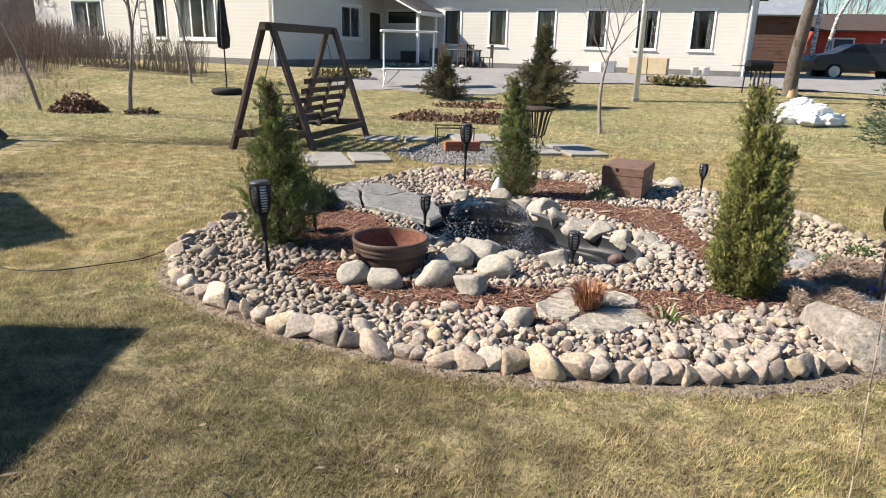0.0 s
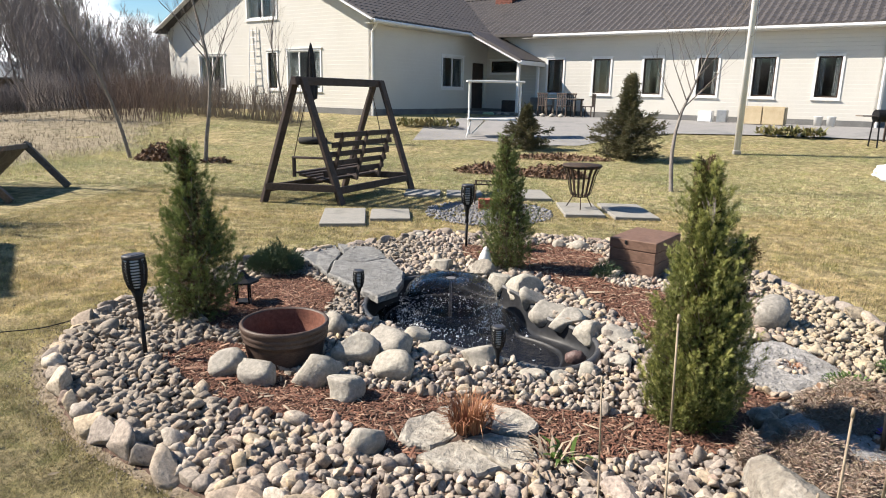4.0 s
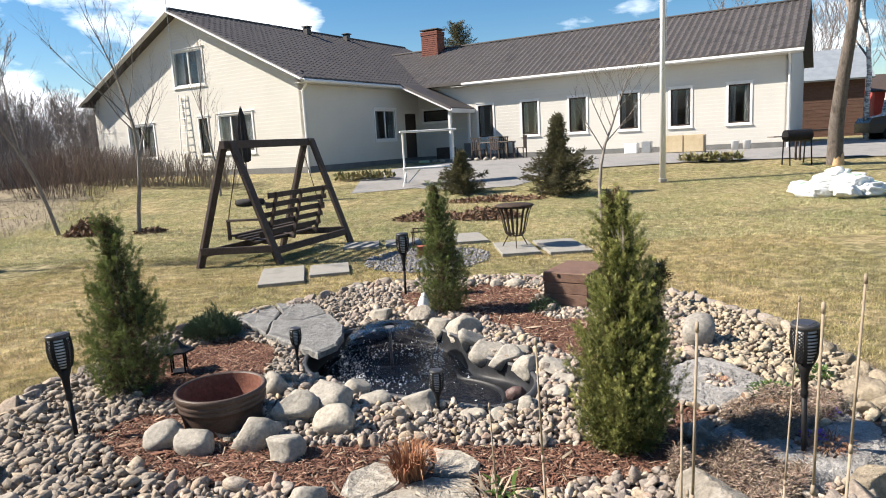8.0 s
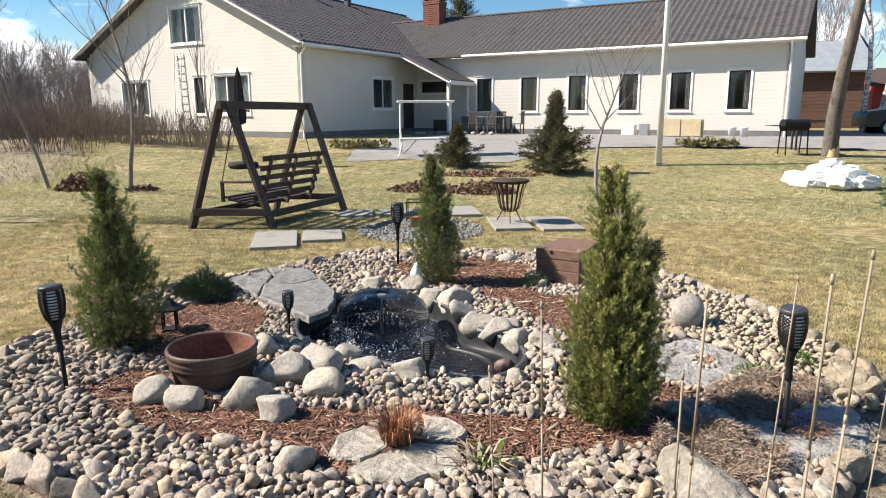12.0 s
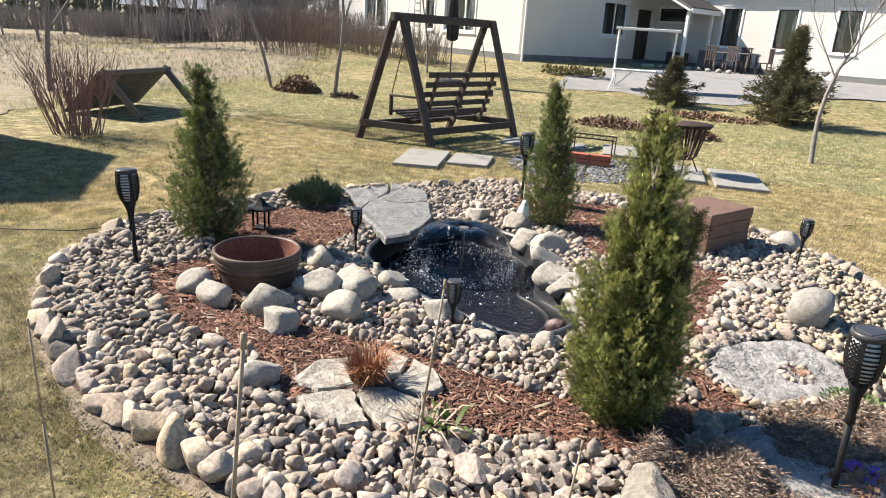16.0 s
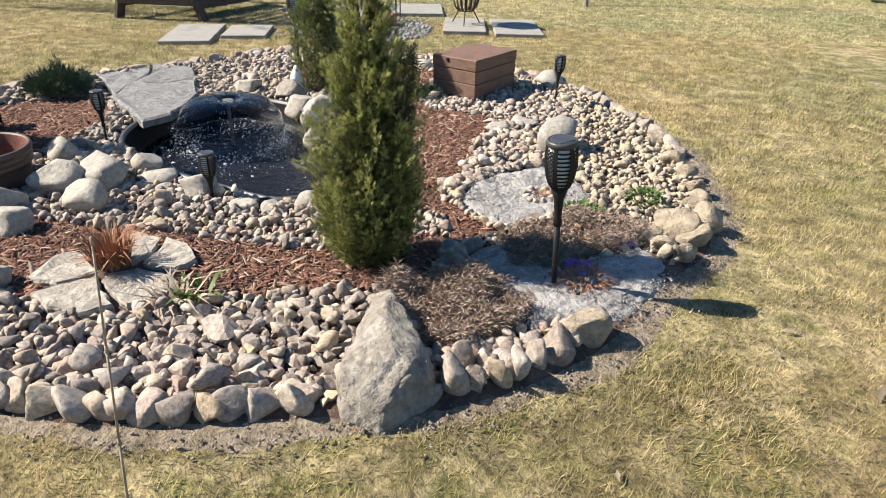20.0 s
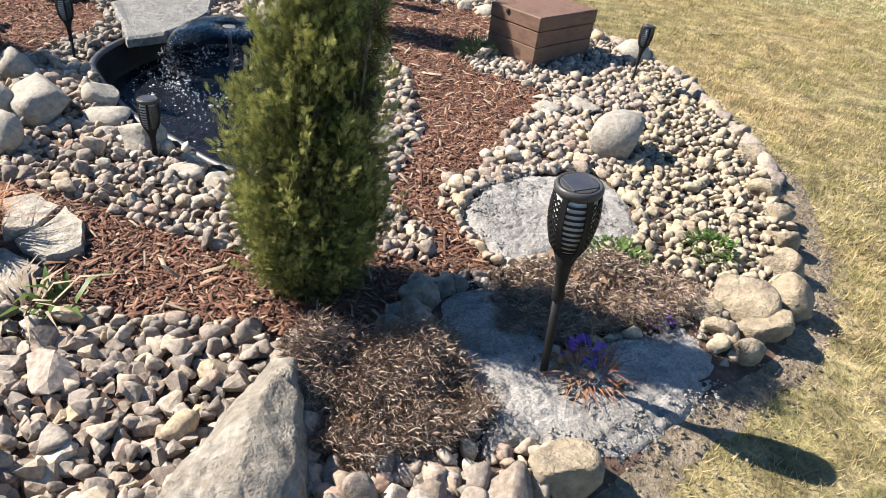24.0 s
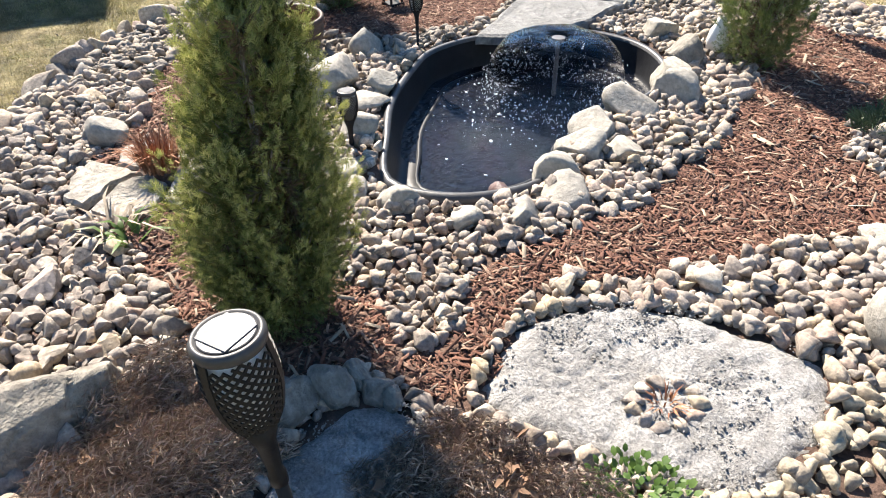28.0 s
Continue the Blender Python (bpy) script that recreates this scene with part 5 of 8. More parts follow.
def needle_bush(name, x, y, w, h, seed, material, label, n=1800, length=0.07, category="shrub", flat=True):
    """A low spreading evergreen of short needled shoots."""
    rg = np.random.default_rng(seed)
    ob = thing(name, pose(x, y, bed_z(x, y)), label, category)
    b = bmesh.new()
    for k in range(14):
        a_ = 0.45 * k * 2.4
        tube(b, (0, 0, 0), (0.38 * w * math.cos(a_), 0.38 * w * math.sin(a_), h * (0.5 + 0.03 * (k % 5))), 0.008, 0.003, 5)
    part("stem", b, M_TWIG, ob)
    a, rr = rg.uniform(0, 2 * np.pi, n), np.sqrt(rg.uniform(0, 1, n))
    top = h * (1 - 0.6 * rr ** 2) * (1 + 0.75 * np.array([noise.noise((3 * math.cos(p) * q + seed, 3 * math.sin(p) * q, 0)) for p, q in zip(a, rr)]))
    pos = np.stack([w / 2 * rr * np.cos(a), w / 2 * rr * np.sin(a), np.maximum(top, 0.02) * rg.uniform(0.35, 1, n)], -1)
    d = np.stack([np.cos(a) * rr, np.sin(a) * rr, rg.uniform(0.3, 1.2, n)], -1) + rg.normal(0, 0.45, (n, 3))
    v = np.array([(0, -0.07, 0), (0, 0.07, 0), (1, 0, 0), (0.1, 0, -0.07), (0.1, 0, 0.07), (1, 0, 0.01)])
    c = raw("foliage", *scatter(v, np.array([(0, 1, 2), (3, 4, 5)]), pos, aim(d), rg.uniform(0.6, 1.2, n) * length), material)
    c.parent = ob
    return ob


needle_bush("dwarf_pine", -1.18, 5.94, 0.44, 0.2, 21, M_PINE, "low blue-green dwarf mountain pine", 3000, 0.058)
needle_bush("small_shrub", 1.62, 6.5, 0.24, 0.12, 22, M_PINE, "small grey-green shrub beside the chest", 700, 0.05)


def tuft(name, x, y, w, h, n, seed, material, label, category, wid=0.004, lean=0.55, rise=0.01):
    """A clump of upright blades."""
    rg = np.random.default_rng(seed)
    a, rr = rg.uniform(0, 2 * np.pi, n), np.sqrt(rg.uniform(0, 1, n)) * 0.35
    base = np.stack([w * rr * np.cos(a) * 0.6, w * rr * np.sin(a) * 0.6, np.zeros(n)], -1)
    b_ = a + rg.normal(0, 0.6, n)
    ln = h * rg.uniform(0.5, 1.05, n)
    k = np.abs(rg.normal(lean, 0.3, n))
    mid = base + np.stack([np.cos(b_) * k * ln * 0.4, np.sin(b_) * k * ln * 0.4, ln * 0.62], -1)
    tip = base + np.stack([np.cos(b_) * k * ln, np.sin(b_) * k * ln, ln * np.clip(1.05 - 0.35 * k, 0.3, 1)], -1)
    s = np.stack([-np.sin(b_), np.cos(b_), np.zeros(n)], -1) * wid
    v = np.stack([base - s, base + s, mid - s, mid + s, tip], 1).reshape(-1, 3)
    o = np.arange(n)[:, None] * 5
    f = np.concatenate([o + [0, 1, 3], o + [0, 3, 2], o + [2, 3, 4]])
    ob = raw(name, v, f, material)
    ob.matrix_world = pose(x, y, bed_z(x, y) + rise)
    return tagged(ob, label, category)


tuft("grass_tuft", 0.86, 3.54, 0.34, 0.17, 420, 31, M_TUFT, "reddish dry ornamental grass tuft between flagstones", "grass tuft", 0.0025, rise=0.025)
tuft("leafy_plant", 1.31, 3.42, 0.3, 0.09, 14, 32, M_LEAF, "half-wilted green strap-leaved plant sprouting from pebbles", "plant", 0.009, 1.3)
tuft("wilted_plant", 1.24, 3.36, 0.36, 0.12, 26, 36, M_STRAW, "wilted straw-coloured leaves of a perennial on the pebbles", "plant", 0.005, 1.6)
tuft("wilted_plant", 2.59, 4.71, 0.12, 0.06, 40, 37, M_TUFT, "small dry plant within a ring of stones on the sand", "plant", 0.002, 0.9)


def leaf_clump(name, x, y, w, h, n, seed, material, label, category, size=0.035):
    """A low clump of oval leaves."""
    rg = np.random.default_rng(seed)
    v = np.array([(0, 0, 0), (0.35, -0.3, 0.06), (0.75, -0.22, 0.04), (1, 0, -0.06), (0.75, 0.22, 0.04), (0.35, 0.3, 0.06)])
    f = np.array([(0, 1, 5), (1, 2, 5), (2, 4, 5), (2, 3, 4)])
    a, rr = rg.uniform(0, 2 * np.pi, n), np.sqrt(rg.uniform(0, 1, n))
    pos = np.stack([w / 2 * rr * np.cos(a), w / 2 * rr * np.sin(a), h * rg.uniform(0.1, 1, n) * (1 - 0.5 * rr)], -1)
    d = np.stack([np.cos(a), np.sin(a), rg.uniform(0.1, 1.1, n)], -1) + rg.normal(0, 0.3, (n, 3))
    ob = raw(name, *scatter(v, f, pos, aim(d), size * rg.uniform(0.6, 1.3, n)), material, True)
    ob.matrix_world = pose(x, y, bed_z(x, y) + 0.01)
    return tagged(ob, label, category)


leaf_clump("green_plant", 2.81, 4.49, 0.24, 0.08, 330, 41, M_LEAF, "fresh green leafy plant by the sand circle", "plant", 0.021)
leaf_clump("green_plant", 3.15, 4.74, 0.22, 0.08, 300, 42, M_LEAF, "fresh green leafy plant among pebbles", "plant", 0.021)
leaf_clump("crocus", 2.79, 3.92, 0.10, 0.07, 60, 43, M_PURPLE, "small purple crocus in flower", "flower", 0.028)
leaf_clump("crocus", 2.97, 4.2, 0.12, 0.06, 26, 44, M_PURPLE, "faded purple crocus in the heather", "flower", 0.024)
tuft("dry_plant", 2.82, 3.84, 0.34, 0.09, 90, 45, M_TUFT, "reddish dry stems round the crocus", "plant", 0.002, 1.2)


def heath(name, poly, h, n, seed, label):
    """A mat of wiry dead stems."""
    rg = np.random.default_rng(seed)
    xs, ys = np.array([p[0] for p in poly]), np.array([p[1] for p in poly])
    x, y = rg.uniform(xs.min() - 0.08, xs.max() + 0.08, n * 2), rg.uniform(ys.min() - 0.08, ys.max() + 0.08, n * 2)
    wob = np.array([0.22 * noise.noise((6 * p, 6 * q, seed)) + 0.12 * noise.noise((17 * p, 17 * q, seed)) for p, q in zip(x, y)])
    mx_, my_ = xs.mean(), ys.mean()
    ok = inside(poly, mx_ + (x - mx_) / (1.06 + wob), my_ + (y - my_) / (1.06 + wob))
    x, y = x[ok], y[ok]
    m = len(x)
    pos = np.stack([x, y, 0.035 + rg.uniform(0, 1, m) ** 1.3 * h * (0.75 + 0.9 * np.array([noise.noise((7 * p, 7 * q, seed)) for p, q in zip(x, y)]))], -1)
    d = np.stack([rg.normal(0, 1, m), rg.normal(0, 1, m), rg.normal(0.35, 0.6, m)], -1)
    v = np.array([(0, -0.014, 0), (0, 0.014, 0), (0.55, 0.017, 0.11), (1, 0, 0), (0, 0, -0.014), (0, 0, 0.014)])
    f = np.array([(0, 1, 2), (0, 2, 3), (4, 5, 2)])
    ob = raw(name, *scatter(v, f, pos, aim(d), rg.uniform(0.014, 0.038, m)), M_HEATHER)
    return tagged(ob, label, "heather", kind="stuff")


heath("heather_mat", HEATH_FRONT, 0.11, 34000, 51, "dry brown heather mat behind the standing stone")
heath("heather_mat", HEATH_BACK, 0.085, 30000, 52, "dry brown heather mat beside the sand")

# ---- bark mulch ----
rg = np.random.default_rng(61)


def fill(polys, step, jitter=0.5, avoid=()):
    """Jittered points inside any of the polygons and outside the avoided ones."""
    allp = [p for q in polys for p in q]
    x0, x1, y0, y1 = min(p[0] for p in allp), max(p[0] for p in allp), min(p[1] for p in allp), max(p[1] for p in allp)
    x, y = np.meshgrid(np.arange(x0, x1, step), np.arange(y0, y1, step * 0.87))
    x = x + (np.arange(x.shape[0]) % 2)[:, None] * step / 2
    x, y = x.ravel() + rg.uniform(-jitter, jitter, x.size) * step, y.ravel() + rg.uniform(-jitter, jitter, x.size) * step
    ok = np.zeros(len(x), bool)
    for q in polys:
        ok |= inside(q, x, y)
    for q in avoid:
        ok &= ~inside(q, x, y)
    return x[ok], y[ok]


x, y = fill([MULCH_LEFT, MULCH_FRONT, MULCH_RIGHT], 0.0112, 0.8, [FLAG_NEAR, shrink(POND, 1.03)])
n = len(x)
z = np.array([bed_z(p, q) for p, q in zip(x, y)]) + rg.uniform(0.0, 0.016, n)
chip_v = np.array([(-0.5, -0.16, 0), (0.4, -0.2, 0.04), (0.5, 0.1, 0), (-0.35, 0.18, 0.03), (-0.45, -0.1, 0.09), (0.35, -0.14, 0.12), (0.42, 0.06, 0.09), (-0.3, 0.12, 0.12)])
chip_f = np.array([(0, 4, 5), (0, 5, 1), (1, 5, 6), (1, 6, 2), (2, 6, 7), (2, 7, 3), (3, 7, 4), (3, 4, 0), (4, 7, 6), (4, 6, 5)])
size = rg.lognormal(math.log(0.0195), 0.5, n)
chips = raw("bark_mulch", *scatter(chip_v, chip_f, np.stack([x, y, z], -1), spin(rg, n, 0.28), np.stack([size * 1.25, np.minimum(size, 0.04) * rg.uniform(0.4, 1, n), size * 0.7], -1)), M_BARK)
tagged(chips, "reddish-brown bark chips covering the planted parts of the bed", "mulch", kind="stuff")

x, y = fill([MULCH_FRONT, MULCH_RIGHT], 0.115, 0.5, [FLAG_NEAR, shrink(POND, 1.06)])
n = len(x)
z = np.array([bed_z(p, q) for p, q in zip(x, y)]) + 0.018
size = rg.lognormal(math.log(0.042), 0.35, n)
chips = raw("wood_chips", *scatter(chip_v, chip_f, np.stack([x, y, z], -1), spin(rg, n, 0.3), np.stack([size * 1.4, size * rg.uniform(0.35, 0.7, n), size * 0.5], -1)), M_STRAW)
tagged(chips, "pale bare wood chips strewn over the bark", "wood chips", kind="stuff")
leaf_v = np.array([(-0.5, 0, 0.1), (-0.1, -0.26, 0.16), (0.5, 0, 0.05), (-0.05, 0.26, 0.18), (0.0, 0, 0.0)])
leaf_f = np.array([(0, 1, 4), (1, 2, 4), (2, 3, 4), (3, 0, 4)])
x, y = fill([HEATH_BACK, HEATH_FRONT], 0.055, 0.8)
n = len(x)
z = np.array([bed_z(p, q) for p, q in zip(x, y)]) + rg.uniform(0.04, 0.085, n)
dead = raw("dead_leaves", *scatter(leaf_v, leaf_f, np.stack([x, y, z], -1), spin(rg, n, 0.7), rg.lognormal(math.log(0.027), 0.3, n)), M_DEADLEAF)
tagged(dead, "curled brown dead leaves caught in the heather", "dead leaves", kind="stuff")

# ---- flagstones ----
far_flags = [[(-1.25, 6.5), (-0.98, 6.88), (-0.82, 6.6), (-0.78, 6.28), (-0.72, 5.95), (-0.95, 6.2)],
             [(-0.96, 6.9), (-0.56, 6.86), (-0.34, 6.5), (-0.5, 6.28), (-0.75, 6.3), (-0.79, 6.6)],
             [(-0.74, 6.22), (-0.5, 6.22), (-0.3, 6.42), (-0.06, 6.0), (0.0, 5.73), (0.01, 5.49), (-0.08, 5.3), (-0.34, 5.54), (-0.66, 5.82)]]
for k, q in enumerate(far_flags):
    single("flagstone", slab_mesh([(x + 0.016 * noise.noise((14 * x, 14 * y, 1)), y + 0.016 * noise.noise((14 * x, 14 * y, 7))) for x, y in dense(shrink(q, 1.02) + [shrink(q, 1.02)[0]], 5)[:-1]], 0.012 + 0.012 * k, 0.066 + 0.013 * k, 0.02), M_SLATE, pose(0, 0, 0), "broken grey slate flagstone beside the pond", "flagstone", "flagstones by the pond")
near_flags = [[(0.53, 3.46), (0.55, 3.68), (0.64, 3.8), (0.78, 3.72), (0.8, 3.58), (0.7, 3.44)], [(0.66, 3.82), (0.76, 3.92), (0.9, 3.9), (0.93, 3.76), (0.9, 3.66), (0.8, 3.73)],
              [(0.92, 3.9), (1.06, 3.84), (1.17, 3.72), (1.12, 3.62), (0.94, 3.66), (0.95, 3.77)], [(0.94, 3.64), (1.13, 3.6), (1.17, 3.46), (1.06, 3.36), (0.9, 3.46), (0.82, 3.57)],
              [(0.73, 3.43), (0.82, 3.55), (0.9, 3.44), (1.03, 3.34), (0.94, 3.26), (0.78, 3.28), (0.66, 3.35)]]
for k, q in enumerate(near_flags):
    q = [(x + 0.025, y - 0.08) for x, y in shrink(q, 0.97)]
    q = [(x + 0.014 * noise.noise((24 * x, 24 * y, 1)), y + 0.014 * noise.noise((24 * x, 24 * y, 7))) for x, y in dense(q + q[:1], 4)[:-1]]
    single("flagstone", slab_mesh(q, 0.0, 0.052 + 0.007 * (k % 3), 0.02, 0.012), M_FLAG, pose(0, 0, 0), "small pale beige-grey flagstone round the grass tuft", "flagstone", "flagstones round the grass tuft")


# ---- boulders ----
def rocks(rows, seed, material, label, group, tall=0.8, sink=0.3, facets=5, rough=0.16):
    """Boulders at plan places with their half widths."""
    rr = random.Random(seed)
    shapes = [stone_mesh(seed + k, material, 3, facets, (1, 0.8, tall), rough) for k in range(5)]
    for k, (x, y, r) in enumerate(rows):
        ob = new("boulder", shapes[k % 5])
        s = 2.0 * r
        ob.matrix_world = pose(x, y, bed_z(x, y) + s * tall * (0.5 - sink), rr.uniform(-8, 8), rr.uniform(-8, 8), rr.uniform(-40, 40)) @ Matrix.Diagonal((s, s * rr.uniform(0.9, 1.1), s * rr.uniform(0.9, 1.1), 1))
        tagged(ob, label, "boulder", group)


rocks([(-0.03, 3.93, 0.141), (0.18, 3.78, 0.107), (0.09, 4.24, 0.147), (0.37, 4.06, 0.124), (0.30, 4.37, 0.147), (0.36, 4.62, 0.096), (0.79, 4.37, 0.102), (-0.2, 4.68, 0.124), (-0.53, 3.92, 0.107), (-0.31, 3.87, 0.113),
       (0.42, 3.32, 0.107)], 100, M_BOULDER, "rounded pale grey boulder beside the pond", "boulders round the pond", 0.8, 0.22, 5, 0.17)
rocks([(0.52, 4.5, 0.1), (0.62, 4.36, 0.06), (1.12, 4.24, 0.075)], 105, M_BOULDER, "flat pale grey stone lying at the pond's edge", "boulders round the pond", 0.42, 0.2, 4, 0.1)
rocks([(0.75, 6.05, 0.125), (0.95, 5.92, 0.155), (1.03, 5.61, 0.14), (1.16, 5.37, 0.135), (1.28, 5.18, 0.118), (1.40, 5.34, 0.094), (1.44, 5.0, 0.105), (1.62, 4.96, 0.105), (1.66, 4.77, 0.094), (1.58, 4.56, 0.083),
       (0.2, 6.33, 0.132), (1.42, 4.36, 0.083), (1.28, 4.24, 0.066)], 110, M_BOULDER, "pale blocky boulder on the pond's rim", "boulders round the pond", 0.78, 0.40, 8, 0.2)
rocks([(0.56, 6.24, 0.13)], 117, M_ERRATIC, "brown craggy boulder behind the fountain", "boulders round the pond", 0.7, 0.3, 7, 0.2)
rocks([(2.68, 5.48, 0.155)], 120, M_BOULDER, "large smooth pale boulder on the pebbles", "boulders in the bed", 0.82, 0.12, 2, 0.08)
rocks([(2.57, 7.21, 0.13), (1.31, 7.6, 0.08), (1.19, 7.58, 0.07), (1.4, 7.55, 0.085), (1.6, 7.56, 0.06), (0.9, 7.65, 0.06), (-0.3, 7.6, 0.07)], 130, M_BOULDER, "mid-sized rounded stone at the bed's far side", "boulders in the bed", 0.75)
rocks([(2.27, 5.82, 0.085), (2.42, 5.96, 0.1), (2.36, 5.72, 0.06), (2.18, 5.98, 0.055)], 135, M_BOULDER, "flat pale stone among the pebbles", "boulders in the bed", 0.45, 0.2, 5, 0.12)
rocks([(3.26, 4.40, 0.115), (3.40, 4.53, 0.1), (3.33, 4.31, 0.09), (3.26, 4.16, 0.06), (3.19, 4.24, 0.055), (3.14, 4.32, 0.055), (3.41, 4.76, 0.085), (3.42, 4.97, 0.075), (3.42, 5.2, 0.065), (3.38, 5.42, 0.07), (3.33, 5.82, 0.075)], 140, M_SANDSTONE, "yellowish pitted rock at the bed's edge", "boulders in the bed", 0.8, 0.25, 4, 0.28)
rocks([(2.82, 3.45, 0.1)], 145, M_SANDSTONE, "yellowish rounded edging rock", "boulders in the bed", 0.8, 0.25, 3, 0.14)
rocks([(2.27, 3.83, 0.075), (2.24, 3.93, 0.07), (2.22, 4.01, 0.05), (2.29, 4.04, 0.05), (2.33, 4.07, 0.04), (2.22, 3.76, 0.05)], 150, M_ERRATIC, "grey stone in the thuja's shade", "boulders in the bed", 0.85, 0.2)

# red stone on the pond's shelf
b = bmesh.new()
bmesh.ops.create_icosphere(b, subdivisions=3, radius=0.5)
for q in b.verts:
    q.co = Vector((q.co.x * 0.12, q.co.y * 0.09, q.co.z * 0.16)) * (1 + 0.2 * noise.noise(q.co * 4))
single("shelf_stone", b, M_REDSTONE, pose(1.36, 4.81, -0.06) @ Matrix.Diagonal((1.1, 0.9, 0.68, 1)), "reddish wet stone lying in the pond's shallow end", "stone", smooth=True)
bpy.context.view_layer.update()

# long pointed rock lying at the front edge
b = bmesh.new()
low = [(2.02, 2.95), (2.06, 2.87), (2.2, 2.83), (2.36, 3.0), (2.33, 3.14), (2.13, 3.42), (2.0, 3.43)]
for x, y in low:
    b.verts.new((x, y, -0.03))
for p in ((2.03, 2.96, 0.12), (2.1, 2.89, 0.1), (2.2, 2.87, 0.09), (2.33, 3.02, 0.1), (2.19, 3.03, 0.205), (2.11, 3.25, 0.205), (2.1, 3.41, 0.175), (2.03, 3.42, 0.14), (2.29, 3.1, 0.15), (2.27, 2.98, 0.17)):
    b.verts.new(p)
bmesh.ops.convex_hull(b, input=b.verts[:])
bmesh.ops.bevel(b, geom=b.edges[:], offset=0.007, segments=1, affect="EDGES")
bmesh.ops.triangulate(b, faces=b.faces[:])
for _ in range(5):
    bmesh.ops.subdivide_edges(b, edges=[e for e in b.edges if e.calc_length() > 0.016], cuts=1, use_grid_fill=True)
    bmesh.ops.triangulate(b, faces=b.faces[:])
mid = Vector((2.15, 3.1, 0.05))
for q in b.verts:
    q.co += (q.co - mid).normalized() * (0.010 * noise.noise(q.co * 9) + 0.006 * noise.noise(q.co * 30) + 0.012 * max(0, noise.noise(q.co * 14 + Vector((9, 0, 0)))) - 0.010 * max(0, 1 - 14 * abs(noise.noise(q.co * 6 + Vector((3, 1, 0))))))
single("pointed_rock", b, M_ERRATIC, pose(0, 0, 0), "large pointed grey rock lying at the bed's edge", "rock", smooth=True)


# ---- garden torches ----
def torch(x, y, h, s, label, lean=(0.0, 0.0), turn=0.0):
    """A solar torch: spike pole, flared head with slotted windows, and a solar lid."""
    ob = thing("solar_torch", pose(x, y, bed_z(x, y) - 0.02, lean[0], lean[1]) @ pose(0, 0, 0, 0, 0, turn), label, "garden light", "solar torches")
    z0 = h - 0.20 * s
    b = bmesh.new()
    tube(b, (0, 0, -0.05), (0, 0, z0 - 0.16 * s), 0.011 * s, 0.013 * s, 12)
    lathe(b, [(0.013 * s, z0 - 0.17 * s), (0.0175 * s, z0 - 0.165 * s), (0.0175 * s, z0 - 0.14 * s), (0.014 * s, z0 - 0.13 * s), (0.02 * s, z0 - 0.05 * s), (0.036 * s, z0), (0.03 * s, z0 + 0.004)], 16)
    part("pole", b, M_BLACK, ob, smooth=True)
    b = bmesh.new()
    lathe(b, [(0.018 * s, z0 + 0.005), (0.032 * s, z0 + 0.01 * s), (0.047 * s, z0 + 0.06 * s), (0.053 * s, z0 + 0.12 * s), (0.050 * s, z0 + 0.17 * s)], 20)
    part("diffuser", b, M_WHITEPL, ob, "milky white light tube", smooth=True)
    prof = [(0.036, 0.0), (0.05, 0.03), (0.058, 0.065), (0.063, 0.1), (0.062, 0.14), (0.057, 0.18)]
    rad = lambda t: np.interp(t, [q[1] for q in prof], [q[0] for q in prof]) * s
    b = bmesh.new()
    for a in (0.53, math.pi - 0.53, math.pi + 0.53, -0.53):  # solid ribs
        for j in range(len(prof) - 1):
            (r0, h0), (r1, h1) = prof[j], prof[j + 1]
            beam(b, (r0 * s * math.cos(a), r0 * s * math.sin(a), z0 + h0 * s), (r1 * s * math.cos(a), r1 * s * math.sin(a), z0 + h1 * s), 0.016 * s, 0.004 * s, 0, up=(math.cos(a), math.sin(a), 0))
    for k in (0, 2):  # slotted faces
        for j in range(10):
            t = 0.012 + 0.0165 * j
            a0 = k * math.pi / 2
            pts = [(rad(t) * math.cos(a0 + e), rad(t) * math.sin(a0 + e), z0 + t * s) for e in np.linspace(-0.47, 0.47, 5)]
            for p, q in zip(pts, pts[1:]):
                beam(b, p, q, 0.003 * s, 0.0062 * s, 0)
    for k in (1, 3):  # lattice faces
        a0 = k * math.pi / 2
        for j in range(-4, 13):
            for sg in (1, -1):
                pts = []
                for e in np.linspace(-0.98, 0.98, 9):
                    t = 0.0165 * j + sg * e * 0.055 + 0.01
                    if 0.002 <= t <= 0.178:
                        pts.append((rad(t) * math.cos(a0 + e), rad(t) * math.sin(a0 + e), z0 + t * s))
                for p, q in zip(pts, pts[1:]):
                    beam(b, p, q, 0.003 * s, 0.0045 * s, 0)
    part("cage", b, M_BLACK, ob)
    b = bmesh.new()
    lathe(b, [(0.0, 0.172), (0.05, 0.172), (0.0595, 0.178), (0.0605, 0.19), (0.057, 0.197), (0.052, 0.199), (0.05, 0.196), (0.0, 0.196)], 32)
    for q in b.verts:
        q.co = Vector((q.co.x * s, q.co.y * s, z0 + q.co.z * s))
    lid = part("lid", b, M_LID, ob, smooth=True)
    b = bmesh.new()
    lathe(b, [(0.047 * s, z0 + 0.195 * s), (0.047 * s, z0 + 0.1975 * s), (0.045 * s, z0 + 0.1985 * s), (0.0, z0 + 0.1985 * s)], 32)
    part("cover", b, M_LID, lid)
    part("solar_cell", box(bmesh.new(), (0, 0, z0 + 0.1995 * s), (0.068 * s, 0.068 * s, 0.0022 * s), Matrix.Rotation(0.5, 4, "Z"), 0.0006), M_SOLAR, lid)
    return ob


